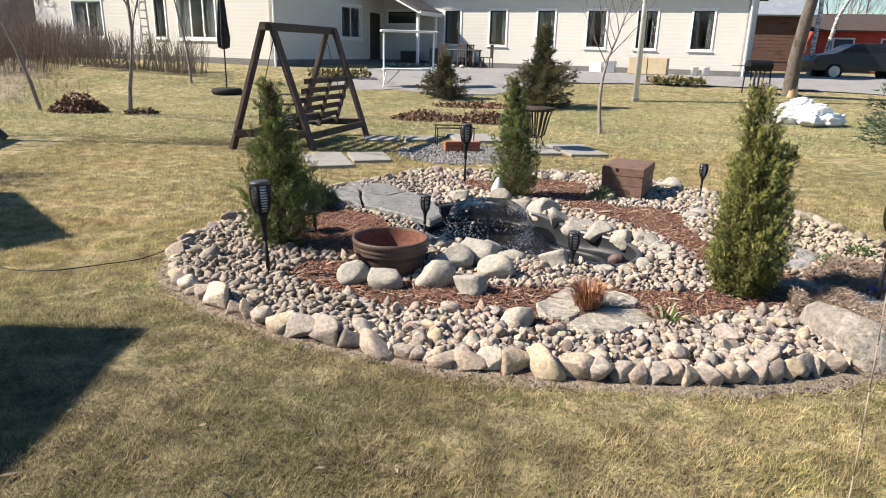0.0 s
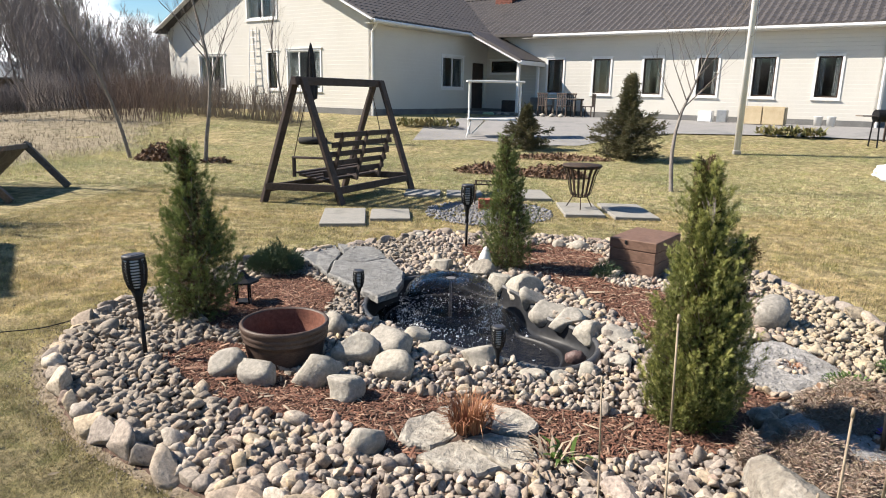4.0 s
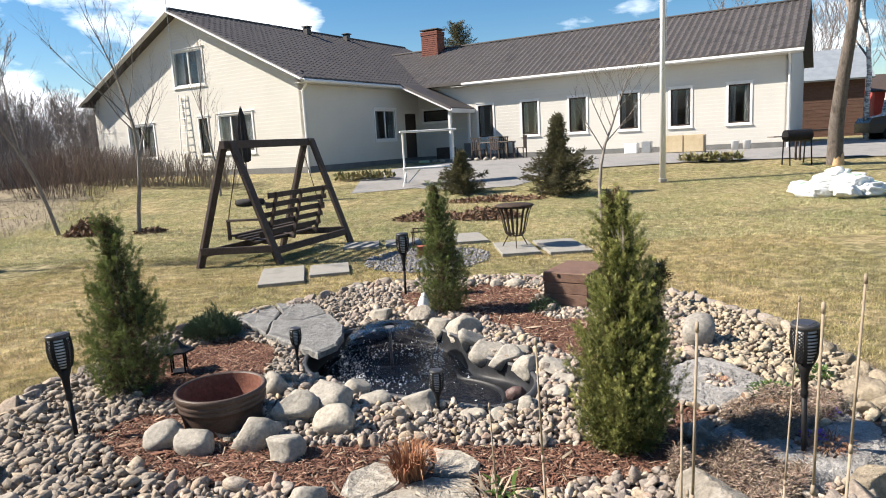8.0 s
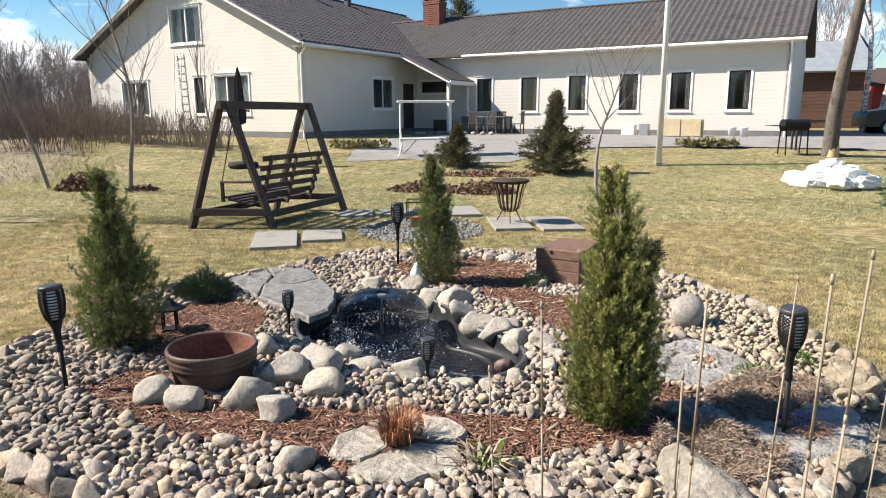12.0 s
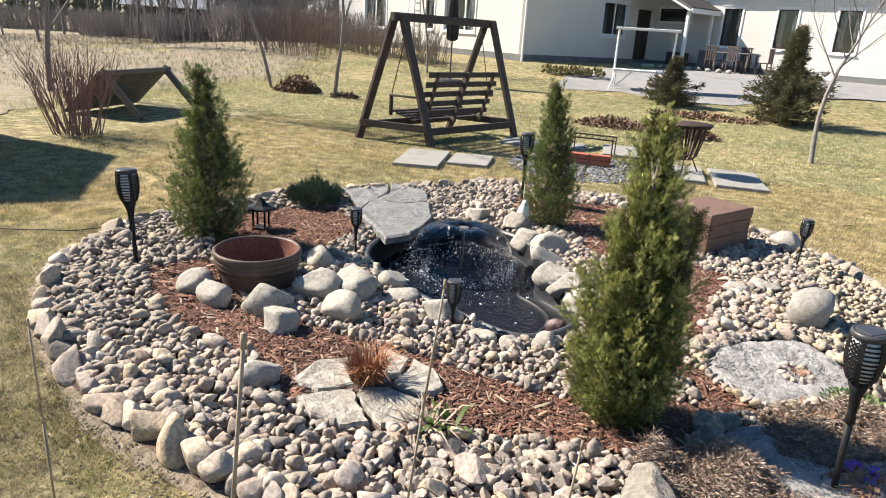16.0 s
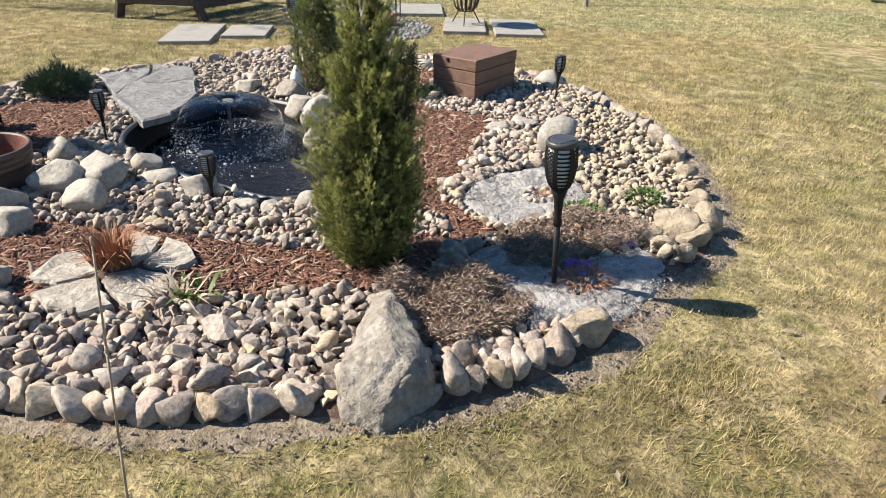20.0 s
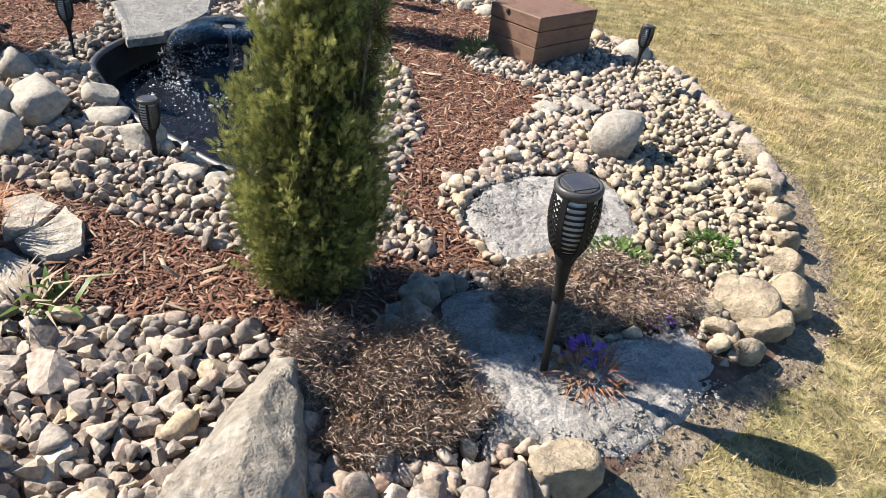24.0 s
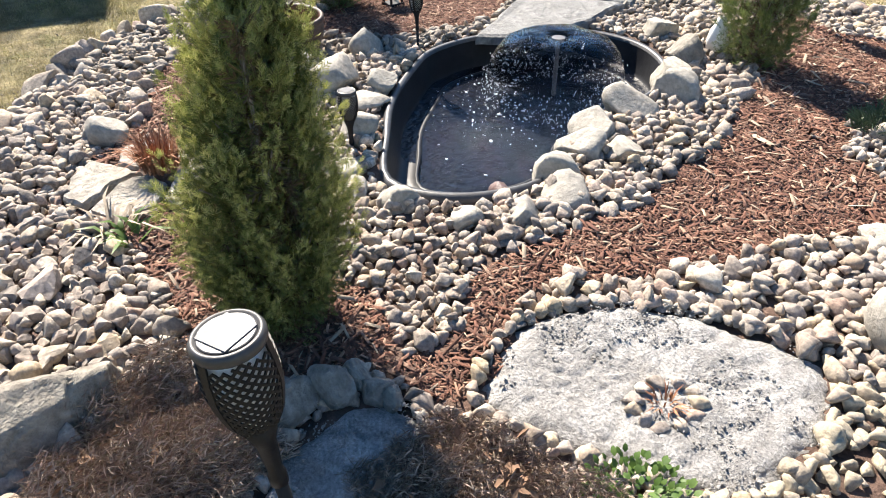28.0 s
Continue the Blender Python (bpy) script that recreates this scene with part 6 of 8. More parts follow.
BIG, SMALL = "tall black solar garden torch with slotted head", "small black solar garden torch with a slim head"
torch(2.695, 3.793, 0.68, 0.98, BIG, (3.4, -2.7), 100)
torch(-1.075, 3.985, 0.635, 1.02, BIG, (-1.0, -3.2), 127)
torch(0.27, 7.27, 0.67, 1.05, BIG, (0, 0), 100)
torch(-0.115, 4.95, 0.37, 0.62, SMALL, (1, 1), 110)
torch(0.915, 4.31, 0.28, 0.66, SMALL, (0, 0), 95)
torch(2.63, 6.57, 0.40, 0.66, SMALL, (-4, 2), 80)

# ---- clay well ring ----
pot = thing("clay_ring", pose(-0.32, 4.21, 0.02), "brown glazed clay ring sunk among boulders as a planter", "planter")
b = bmesh.new()
lathe(b, [(0.205, -0.06), (0.215, 0.04), (0.228, 0.11), (0.232, 0.135), (0.243, 0.141), (0.246, 0.152), (0.241, 0.161), (0.243, 0.168), (0.249, 0.177), (0.246, 0.188), (0.243, 0.193), (0.25, 0.203), (0.255, 0.215), (0.253, 0.23), (0.247, 0.236), (0.238, 0.236), (0.232, 0.228)], 56)
part("outer_ring", b, M_CLAY, pot, smooth=True)
b = bmesh.new()
lathe(b, [(0.232, 0.228), (0.224, 0.15), (0.206, 0.02), (0.0, 0.02)], 56)
part("inside", b, M_CLAY_IN, pot, "rust-red unglazed inside", smooth=True)

# ---- wooden chest ----
chest = thing("wooden_chest", pose(1.96, 6.84, 0.06, 0, 0, -27), "brown painted wooden box with a flat lid, on pebbles", "box")
W, D = 0.41, 0.57
for z0, z1 in ((0.0, 0.105), (0.109, 0.205)):
    b = bmesh.new()
    for c, s in (((0, -D / 2, 0), (W, 0.022, 1)), ((0, D / 2, 0), (W, 0.022, 1)), ((-W / 2 + 0.011, 0, 0), (0.022, D - 0.024, 1)), ((W / 2 - 0.011, 0, 0), (0.022, D - 0.024, 1))):
        box(b, (c[0], c[1], (z0 + z1) / 2), (s[0], s[1], z1 - z0), bev=0.003)
    part("side_board", b, M_CHEST, chest)
b = bmesh.new()
box(b, (0, 0, 0.253), (W + 0.012, D + 0.03, 0.088), bev=0.006)
lid = part("lid", b, M_CHEST, chest)
b = bmesh.new()
box(b, (-0.06, -D / 2 - 0.017, 0.272), (0.022, 0.012, 0.03), bev=0.002)
part("lock_plate", b, M_BLACK, lid)

# small white ornament stone and lantern
b = bmesh.new()
lathe(b, [(0.0, 0.0), (0.055, 0.01), (0.06, 0.06), (0.045, 0.11), (0.03, 0.15), (0.022, 0.18), (0.0, 0.19)], 16)
for q in b.verts:
    q.co += q.co * 0.12 * noise.noise(q.co * 20)
single("white_ornament", b, M_WHITE, pose(0.56, 6.47, 0.06, 6, 4, 0), "small white garden ornament at the foot of a thuja", "ornament", smooth=True)
lan = thing("lantern", pose(-1.03, 5.07, 0.03, 0, 0, 20), "small dark metal lantern standing in the mulch", "lantern")
b = bmesh.new()
box(b, (0, 0, 0.012), (0.11, 0.11, 0.024), bev=0.003)
for sx in (-1, 1):
    for sy in (-1, 1):
        box(b, (0.044 * sx, 0.044 * sy, 0.1), (0.012, 0.012, 0.16))
lathe(b, [(0.12, 0.165), (0.115, 0.178), (0.06, 0.195), (0.03, 0.225), (0.014, 0.25), (0.0, 0.255)], 6)
part("housing", b, M_BLACK, lan)

# ---- yard: paving, fire place ----
def paving(rows, label, group):
    rr = random.Random(7)
    for x, y, w, d, a in rows:
        b = box(bmesh.new(), (0, 0, 0), (w, d, 0.05), bev=0.006)
        single("paving_slab", b, M_SLAB, pose(x, y, lz(x, y) + 0.018, rr.uniform(-0.6, 0.6), rr.uniform(-0.6, 0.6), a), label, "paving slab", group)


paving([(-1.49, 8.6, 0.54, 1.08, 17), (-0.97, 8.9, 0.5, 0.68, 15), (-0.98, 10.85, 0.55, 0.6, 10), (-0.35, 11.0, 0.55, 0.6, 10), (0.55, 11.2, 0.75, 1.0, 12), (1.42, 10.05, 0.52, 1.05, 8), (2.06, 10.1, 0.58, 1.12, 10)],
       "weathered grey concrete paving slab on the lawn", "paving slabs")

fb = thing("fire_basket", pose(1.42, 10.1, 0.045, 0, 0, 10), "flared rusty iron fire basket with a lid, on a paving slab", "fire basket")
for k in range(16):
    b = bmesh.new()
    a = 2 * math.pi * k / 16
    prof = [(0.1, 0.16), (0.14, 0.2), (0.17, 0.32), (0.2, 0.45), (0.245, 0.56)]
    for (r0, z0), (r1, z1) in zip(prof, prof[1:]):
        beam(b, (r0 * math.cos(a), r0 * math.sin(a), z0), (r1 * math.cos(a), r1 * math.sin(a), z1), 0.026, 0.005, 0, up=(math.cos(a), math.sin(a), 0))
    part("strip", b, M_IRON, fb)
b = bmesh.new()
ring_tube(b, 0.245, 0.56, 0.01)
part("hoop", b, M_IRON, fb)
part("hoop", ring_tube(bmesh.new(), 0.1, 0.16, 0.008), M_IRON, fb)
for k in range(3):
    a = 2 * math.pi * k / 3 + 0.4
    b = bmesh.new()
    tube(b, (0.1 * math.cos(a), 0.1 * math.sin(a), 0.17), (0.2 * math.cos(a), 0.2 * math.sin(a), 0.0), 0.008, 0.008, 6)
    part("leg", b, M_IRON, fb)
b = bmesh.new()
lathe(b, [(0.0, 0.575), (0.27, 0.572), (0.275, 0.585), (0.26, 0.6), (0.0, 0.612)], 32)
part("lid", b, M_IRON, fb, smooth=True)

# gravel ring with bricks and an iron trivet
n = 1500
rg = np.random.default_rng(71)
a, r = rg.uniform(0, 2 * np.pi, n), np.sqrt(rg.uniform(0, 1, n))
pv, pf = stone_arrays(77, 1)
gr = raw("gravel_patch", *scatter(pv, pf, np.stack([0.22 + 0.85 * r * np.cos(a), 9.55 + 0.95 * r * np.sin(a), np.full(n, 0.01)], -1), spin(rg, n, 0.4), rg.uniform(0.03, 0.06, n)), M_GRAVEL)
tagged(gr, "patch of dark grey gravel on the lawn", "gravel", kind="stuff")
bricks = thing("brick_stack", pose(0.3, 9.85, 0.02, 0, 0, 8), "low block of red bricks on the gravel", "bricks")
for ix, iy, iz in ((-0.5, -0.5, 0), (0.5, -0.5, 0), (-0.5, 0.5, 0), (0.5, 0.5, 0), (-0.5, -0.5, 1), (0.5, -0.5, 1)):
    b = box(bmesh.new(), (ix * 0.265, iy * 0.13, 0.035 + iz * 0.068), (0.255, 0.122, 0.063), bev=0.005)
    part("brick", b, M_BRICK, bricks)
tv = thing("iron_grate", pose(0.2, 10.35, 0.0, 0, 0, 5), "black iron grate stand behind the bricks", "grate")
b = bmesh.new()
for k in range(7):
    tube(b, (-0.28 + 0.09 * k, -0.2, 0.3), (-0.28 + 0.09 * k, 0.2, 0.3), 0.007, 0.007, 6)
tube(b, (-0.3, -0.2, 0.3), (0.3, -0.2, 0.3), 0.01, 0.01, 6)
tube(b, (-0.3, 0.2, 0.3), (0.3, 0.2, 0.3), 0.01, 0.01, 6)
part("grid", b, M_IRON, tv)
for sx in (-0.28, 0.28):
    for sy in (-0.19, 0.19):
        part("leg", tube(bmesh.new(), (sx, sy, 0), (sx, sy, 0.3), 0.009, 0.009, 6), M_IRON, tv)

# ---- garden swing ----
sw = thing("garden_swing", pose(0, 0, 0), "dark brown wooden garden swing on two A-frames", "garden swing")
F1, F2, F3 = Vector((-2.97, 9.44, 0)), Vector((-1.83, 9.5, 0)), Vector((-1.27, 11.33, 0))
F4 = F3 + (F1 - F2)
TOP = 1.72
M1, M2 = (F1 + F2) / 2, (F3 + F4) / 2
ax = (M2 - M1).normalized()
across = (F2 - F1).normalized()
for feet in ((F1, F2), (F4, F3)):
    mid = (feet[0] + feet[1]) / 2
    for ft in feet:
        off = 0.05 * across * (1 if ft is feet[1] else -1)
        b = beam(bmesh.new(), ft, mid + off + Vector((0, 0, TOP)), 0.055, 0.125, 0.006, up=tuple(ax))
        part("leg", b, M_WOOD_DARK, sw)
    b = beam(bmesh.new(), feet[0].lerp(mid, 0.12) + Vector((0, 0, 0.24)) - 0.05 * ax, feet[1].lerp(mid, 0.1) + Vector((0, 0, 0.24)) - 0.05 * ax, 0.04, 0.1, 0.005)
    part("cross_brace", b, M_WOOD_DARK, sw)
b = beam(bmesh.new(), M1 + Vector((0, 0, TOP - 0.04)) - 0.12 * ax, M2 + Vector((0, 0, TOP - 0.04)) + 0.12 * ax, 0.09, 0.11, 0.008)
part("top_beam", b, M_WOOD_DARK, sw)
for p, q in ((F2, F3), (F1, F4)):
    b = beam(bmesh.new(), p.lerp(M1, 0.1) + Vector((0, 0, 0.2)), q.lerp(M2, 0.1) + Vector((0, 0, 0.2)), 0.04, 0.1, 0.005)
    part("side_rail", b, M_WOOD_DARK, sw)
C = (M1 + M2) / 2
lat = Vector((0, 0, 1)).cross(ax) * -1


def swp(l, w, z):
    """A point of the bench: along the beam, across it, and up."""
    return C + ax * l + lat * w + Vector((0, 0, z))


for k in range(5):
    w = -0.28 + 0.105 * k
    part("seat_slat", beam(bmesh.new(), swp(-0.74, w, 0.40 - 0.02 * k), swp(0.74, w, 0.40 - 0.02 * k), 0.09, 0.025, 0.004), M_WOOD_DARK, sw)
for k in range(5):
    s = k / 4
    part("back_slat", beam(bmesh.new(), swp(-0.76, 0.23 + 0.2 * s, 0.42 + 0.54 * s), swp(0.76, 0.23 + 0.2 * s, 0.42 + 0.54 * s), 0.025, 0.075, 0.004), M_WOOD_DARK, sw)
for l in (-0.6, 0.0, 0.6):
    part("back_post", beam(bmesh.new(), swp(l, 0.24, 0.28), swp(l, 0.46, 1.0), 0.05, 0.03, 0.004, up=tuple(ax)), M_WOOD_DARK, sw)
    part("seat_bearer", beam(bmesh.new(), swp(l, -0.33, 0.37), swp(l, 0.27, 0.29), 0.045, 0.06, 0.004), M_WOOD_DARK, sw)
for l in (-0.76, 0.76):
    part("armrest", beam(bmesh.new(), swp(l, -0.32, 0.62), swp(l, 0.32, 0.64), 0.06, 0.03, 0.004), M_WOOD_DARK, sw)
    part("arm_post", beam(bmesh.new(), swp(l, -0.3, 0.34), swp(l, -0.3, 0.62), 0.05, 0.04, 0.004), M_WOOD_DARK, sw)
    for w in (-0.3, 0.26):
        part("hanger", tube(bmesh.new(), swp(l, w, 0.62), swp(l, 0, TOP - 0.09), 0.007, 0.007, 6), M_IRON, sw)

# ---- flagpole ----
fp = thing("flagpole", pose(5.55, 19.5, lz(0, 19.5)), "tall white flagpole on the lawn", "flagpole")
part("pole", tube(bmesh.new(), (0, 0, 0), (0, 0, 10.5), 0.085, 0.05, 16), M_WHITE, fp, smooth=True)
part("foot", box(bmesh.new(), (0, 0, 0.05), (0.19, 0.19, 0.12), bev=0.02), M_SLAB, fp)
part("halyard", tube(bmesh.new(), (0.11, -0.05, 1.2), (0.07, -0.03, 10.3), 0.006, 0.006, 5), M_WHITE, fp)


# ---- bare trees ----
def twig_tree(seed, h, spread=0.5, r=0.05, levels=4, kids=5, first=0.25, lean=(0, 0), thin=0.0025, tips=3):
    """Tapered trunk with recursive bare limbs: the segments of the trunk, of the limbs and of the twigs."""
    rr = random.Random(seed)
    out = ([], [], [])

    def grow(p, d, length, rad, lev, n_seg):
        pts = [p]
        for k in range(n_seg):
            d = (d + Vector((rr.gauss(0, 0.10), rr.gauss(0, 0.10), 0.05 if lev else 0.02))).normalized()
            q = pts[-1] + d * (length / n_seg)
            out[min(lev, 2)].append((pts[-1], q, rad * (1 - 0.85 * k / n_seg), rad * (1 - 0.85 * (k + 1) / n_seg)))
            pts.append(q)
        if lev >= levels:
            return
        m = kids if lev else int(kids * 2.2)
        for k in range(m):
            s0 = first if lev == 0 else 0.2
            s = s0 + (0.98 - s0) * (k + rr.random() * 0.7) / m
            i = min(int(s * n_seg), n_seg - 1)
            q = pts[i].lerp(pts[i + 1], s * n_seg - i)
            a = rr.uniform(0, 2 * math.pi)
            side = Vector((math.cos(a), math.sin(a), 0))
            nd = (d * (1 - spread) + side * spread + Vector((0, 0, 0.25))).normalized()
            grow(q, nd, length * (0.62 - 0.3 * s) * rr.uniform(0.7, 1.15), max(rad * (1 - 0.8 * s) * 0.5, thin), lev + 1, 4 if lev < 2 else tips)

    grow(Vector((0, 0, -0.05)), Vector((lean[0], lean[1], 1)).normalized(), h, r, 0, 8)
    return out


def chain(segs, sides):
    """One unbroken tapered tube through consecutive segments."""
    pts = [segs[0][0]] + [s[1] for s in segs]
    rad = [segs[0][2]] + [s[3] for s in segs]
    a = 2 * np.pi * np.arange(sides) / sides
    v = np.concatenate([np.stack([p[0] + r * np.cos(a), p[1] + r * np.sin(a), np.full(sides, p[2])], -1) for p, r in zip(pts, rad)])
    k = np.arange(sides)
    f = np.concatenate([np.stack([k, (k + 1) % sides, sides + (k + 1) % sides, sides + k], -1) + j * sides for j in range(len(segs))])
    return v, f


def bare_tree(name, x, y, turn, seed, label, material=None, **kw):
    t, l, w = twig_tree(seed, **kw)
    ob = thing(name, pose(x, y, lz(x, y), 0, 0, turn), label, "tree", "bare trees")
    put("trunk", chain(t, 9), material or M_TRUNK, ob, smooth=True)
    put("crown", join([sticks(l, 5), sticks(w, 3)]), M_TWIG, ob)
    return ob


bare_tree("fruit_tree", -6.4, 13.8, 0, 201, "young bare fruit tree on the lawn", M_FRUITBARK, h=4.6, spread=0.45, r=0.047, levels=3, kids=6, first=0.3)
bare_tree("fruit_tree", -8.4, 14.1, 40, 202, "young leaning bare fruit tree at the field's edge", M_FRUITBARK, h=5.2, spread=0.4, r=0.045, levels=3, kids=5, first=0.35, lean=(-0.22, 0.05))
bare_tree("fruit_tree", 2.98, 12.55, 80, 203, "slim bare young tree on the lawn", M_FRUITBARK, h=2.9, spread=0.5, r=0.04, levels=3, kids=5, first=0.45, lean=(0.1, 0))
bare_tree("fruit_tree", -7.6, 20.6, 10, 204, "bare sapling before the gable", M_FRUITBARK, h=4.2, spread=0.3, r=0.04, levels=3, kids=5, first=0.3)
bt = bare_tree("old_tree", 10.7, 21.0, 90, 205, "large bare old tree with bark stripped at its foot", h=9.5, spread=0.45, r=0.22, levels=3, kids=6, first=0.4, lean=(0, -0.01))
b = bmesh.new()
lathe(b, [(0.27, -0.05), (0.25, 0.2), (0.2, 0.55)], 14)
for q in [q for q in b.verts if math.atan2(q.co.y, q.co.x) > -1.6 and math.atan2(q.co.y, q.co.x) < 2.4]:
    q.co *= 0.7
part("stripped_patch", b, M_BARE_WOOD, bt, "pale stripped wood", smooth=True)
for x, y, k in ((16.3, 30.5, 1), (18.2, 33.0, 0)):
    bare_tree("birch", x, y, 50 * k, 206 + k, "white-barked bare birch beyond the driveway", M_BIRCH, h=11, spread=0.35, r=0.12, levels=3, kids=5, first=0.3)


# ---- spruces ----
def spruce(name, x, y, h, w, seed, label, shape=(0.8, 1.0, 0.98, 0.72, 0.30, 0.2, 0.06), needles=M_SPRUCE):
    """A young spruce: trunk, whorled limbs and a crown of needled shoots."""
    rg = np.random.default_rng(seed)
    ob = thing(name, pose(x, y, lz(x, y)), label, "spruce", "young spruces")
    wood = [(Vector((0, 0, -0.05)), Vector((0, 0, h)), 0.05, 0.008)]
    ch = []
    v = np.array([(0, -0.12, 0), (0, 0.12, 0), (1, 0, 0), (0, 0, -0.12), (0, 0, 0.12), (1, 0.01, 0)])
    f = np.array([(0, 1, 2), (3, 4, 5)])
    for k in range(int(min(62 * h, 300))):
        t = (k + rg.uniform(0, 1)) / min(62 * h, 300)
        a = 2.4 * k + rg.normal(0, 0.3)
        ln = w / 2 * np.interp(t, [0, 0.1, 0.27, 0.42, 0.52, 0.8, 1], shape) * rg.uniform(0.55, 1.2)
        rise = 0.15 + 0.6 * t
        d = np.array([math.cos(a), math.sin(a), rise])
        p0 = np.array([0, 0, t * h * 0.97])
        wood.append((p0, p0 + d * ln, 0.011, 0.003))
        m = int(44 + 130 * ln)
        s = rg.uniform(0.12, 1, m)
        pos = p0 + d * ln * s[:, None] + rg.normal(0, 0.05 * w * 0.7, (m, 3)) * (1.1 - 0.5 * s)[:, None]
        dd = d[None] * 1.2 + rg.normal(0, 0.7, (m, 3))
        ch.append(scatter(v, f, pos, aim(dd), rg.uniform(0.06, 0.12, m)))
    put("trunk", sticks(wood, 5), M_TWIG, ob)
    c = raw("crown", *join(ch), needles)
    c.parent = ob
    return ob


spruce("spruce", 2.6, 18.0, 2.05, 1.7, 221, "young bushy spruce with an open top on the lawn")
spruce("spruce", 0.05, 19.1, 1.15, 1.45, 222, "low broad young spruce beside the terrace")
spruce("spruce", 7.95, 10.25, 2.3, 2.5, 223, "broad blue-green young spruce on the lawn", (1.0, 1.0, 0.86, 0.72, 0.6, 0.26, 0.06), M_PINE)
spruce("pine", -1.7, 46.0, 8.6, 2.6, 224, "bushy dark pine behind the house", (0.5, 0.6, 0.7, 0.8, 1.0, 0.9, 0.35))


# ---- bare shrubs and hedge ----
def stems(name, m, n, w, d, h, seed, material, label, category, kind="", group="", fork=3, rad=0.008):
    """A thicket of bare forked stems."""
    rr = random.Random(seed)
    vs, fs = [], []

    def stick(p, q, r0, r1):
        z = (q - p).normalized()
        x = z.orthogonal().normalized()
        y = z.cross(x)
        o = len(vs)
        for c, r in ((p, r0), (q, r1)):
            for k in range(3):
                e = c + x * r * math.cos(2.1 * k) + y * r * math.sin(2.1 * k)
                vs.append((e.x, e.y, e.z))
        for k in range(3):
            fs.append((o + k, o + (k + 1) % 3, o + 3 + (k + 1) % 3))
            fs.append((o + k, o + 3 + (k + 1) % 3, o + 3 + k))

    for _ in range(n):
        p = Vector((rr.uniform(-w / 2, w / 2), rr.uniform(-d / 2, d / 2), 0))
        t = Vector((p.x / max(w, 0.1) * 0.5 + rr.gauss(0, 0.14), p.y / max(d, 0.1) * 0.5 + rr.gauss(0, 0.14), 1)).normalized()
        ln = h * rr.uniform(0.6, 1.05)
        q = p + t * ln * 0.5
        e = q + (t + Vector((rr.gauss(0, 0.12), rr.gauss(0, 0.12), 0))).normalized() * ln * 0.5
        stick(p, q, rad, rad * 0.7)
        stick(q, e, rad * 0.7, rad * 0.3)
        for k in range(fork):
            s = p.lerp(e, rr.uniform(0.3, 0.8))
            stick(s, s + (t + Vector((rr.gauss(0, 0.4), rr.gauss(0, 0.4), 0.1))).normalized() * ln * rr.uniform(0.2, 0.4), rad * 0.5, rad * 0.2)
    ob = raw(name, vs, fs, material)
    ob.matrix_world = m
    return tagged(ob, label, category, group, kind)


for k, (x, y) in enumerate(((-9.3, 22.6), (-10.4, 22.9), (-11.6, 23.3), (-12.8, 23.8), (-14.0, 24.3), (-8.3, 22.2))):
    stems("bare_bush", pose(x, y, lz(x, y), 0, 0, -25), 80, 1.4, 1.0, 1.25, 240 + k, M_TWIG_TAN, "leafless currant bush in a hedge before the gable", "bush", group="hedge bushes", rad=0.011)
for k, (x, y) in enumerate(((-15.5, 25.5), (-17, 27.5), (-15.2, 23.2), (-19, 30), (-13.6, 21.8))):
    stems("bare_bush", pose(x, y, lz(x, y)), 85, 2.6, 2.0, 1.6, 260 + k, M_TWIG_BROWN, "leafless brown thicket at the field's edge", "bush", group="thickets", rad=0.011, fork=6)
stems("red_shrub", pose(-5.6, 6.95, 0), 60, 0.5, 0.5, 1.15, 280, M_TWIG_RED, "leafless reddish shrub on the lawn", "shrub", fork=5, rad=0.009)


def litter(name, cx, cy, w, d, h, n, seed, label, size=(0.05, 0.11)):
    """A loose heap of dead leaves."""
    rg = np.random.default_rng(seed)
    a, r = rg.uniform(0, 2 * np.pi, n), np.sqrt(rg.uniform(0, 1, n))
    top = h * (1 - r ** 2) + 0.02
    x, y = cx + w / 2 * r * np.cos(a), cy + d / 2 * r * np.sin(a)
    v = np.array([(0, 0, 0), (0.4, -0.3, 0.1), (1, 0, 0), (0.4, 0.3, 0.12)])
    ob = raw(name, *scatter(v, np.array([(0, 1, 2), (0, 2, 3)]), np.stack([x, y, lift(x, y) + top * rg.uniform(0.1, 1, n)], -1), spin(rg, n, 0.6), rg.uniform(*size, n)), M_DEADLEAF)
    return tagged(ob, label, "leaves", kind="stuff")


litter("leaf_litter", -0.3, 14.3, 1.5, 1.1, 0.15, 1400, 291, "raked heap of brown dead leaves on the lawn")
litter("leaf_litter", 0.9, 14.0, 1.4, 0.9, 0.22, 1500, 292, "raked heap of brown dead leaves on the lawn")
litter("leaf_litter", 1.0, 17.6, 2.6, 0.9, 0.1, 1300, 293, "strip of brown dead leaves beside the terrace")
litter("leaf_litter", -7.55, 14.0, 1.15, 0.85, 0.38, 1700, 294, "heap of dead leaves and twigs under the fruit trees")
litter("leaf_litter", 2.78, 3.83, 0.36, 0.3, 0.075, 240, 296, "curled dead leaves round the torch and the crocus", (0.018, 0.042))
litter("leaf_litter", 2.75, 4.22, 0.5, 0.3, 0.1, 260, 297, "curled dead leaves caught in the heather", (0.02, 0.045))
litter("leaf_litter", -6.2, 13.9, 0.65, 0.45, 0.1, 280, 295, "dead leaves round the foot of a fruit tree")

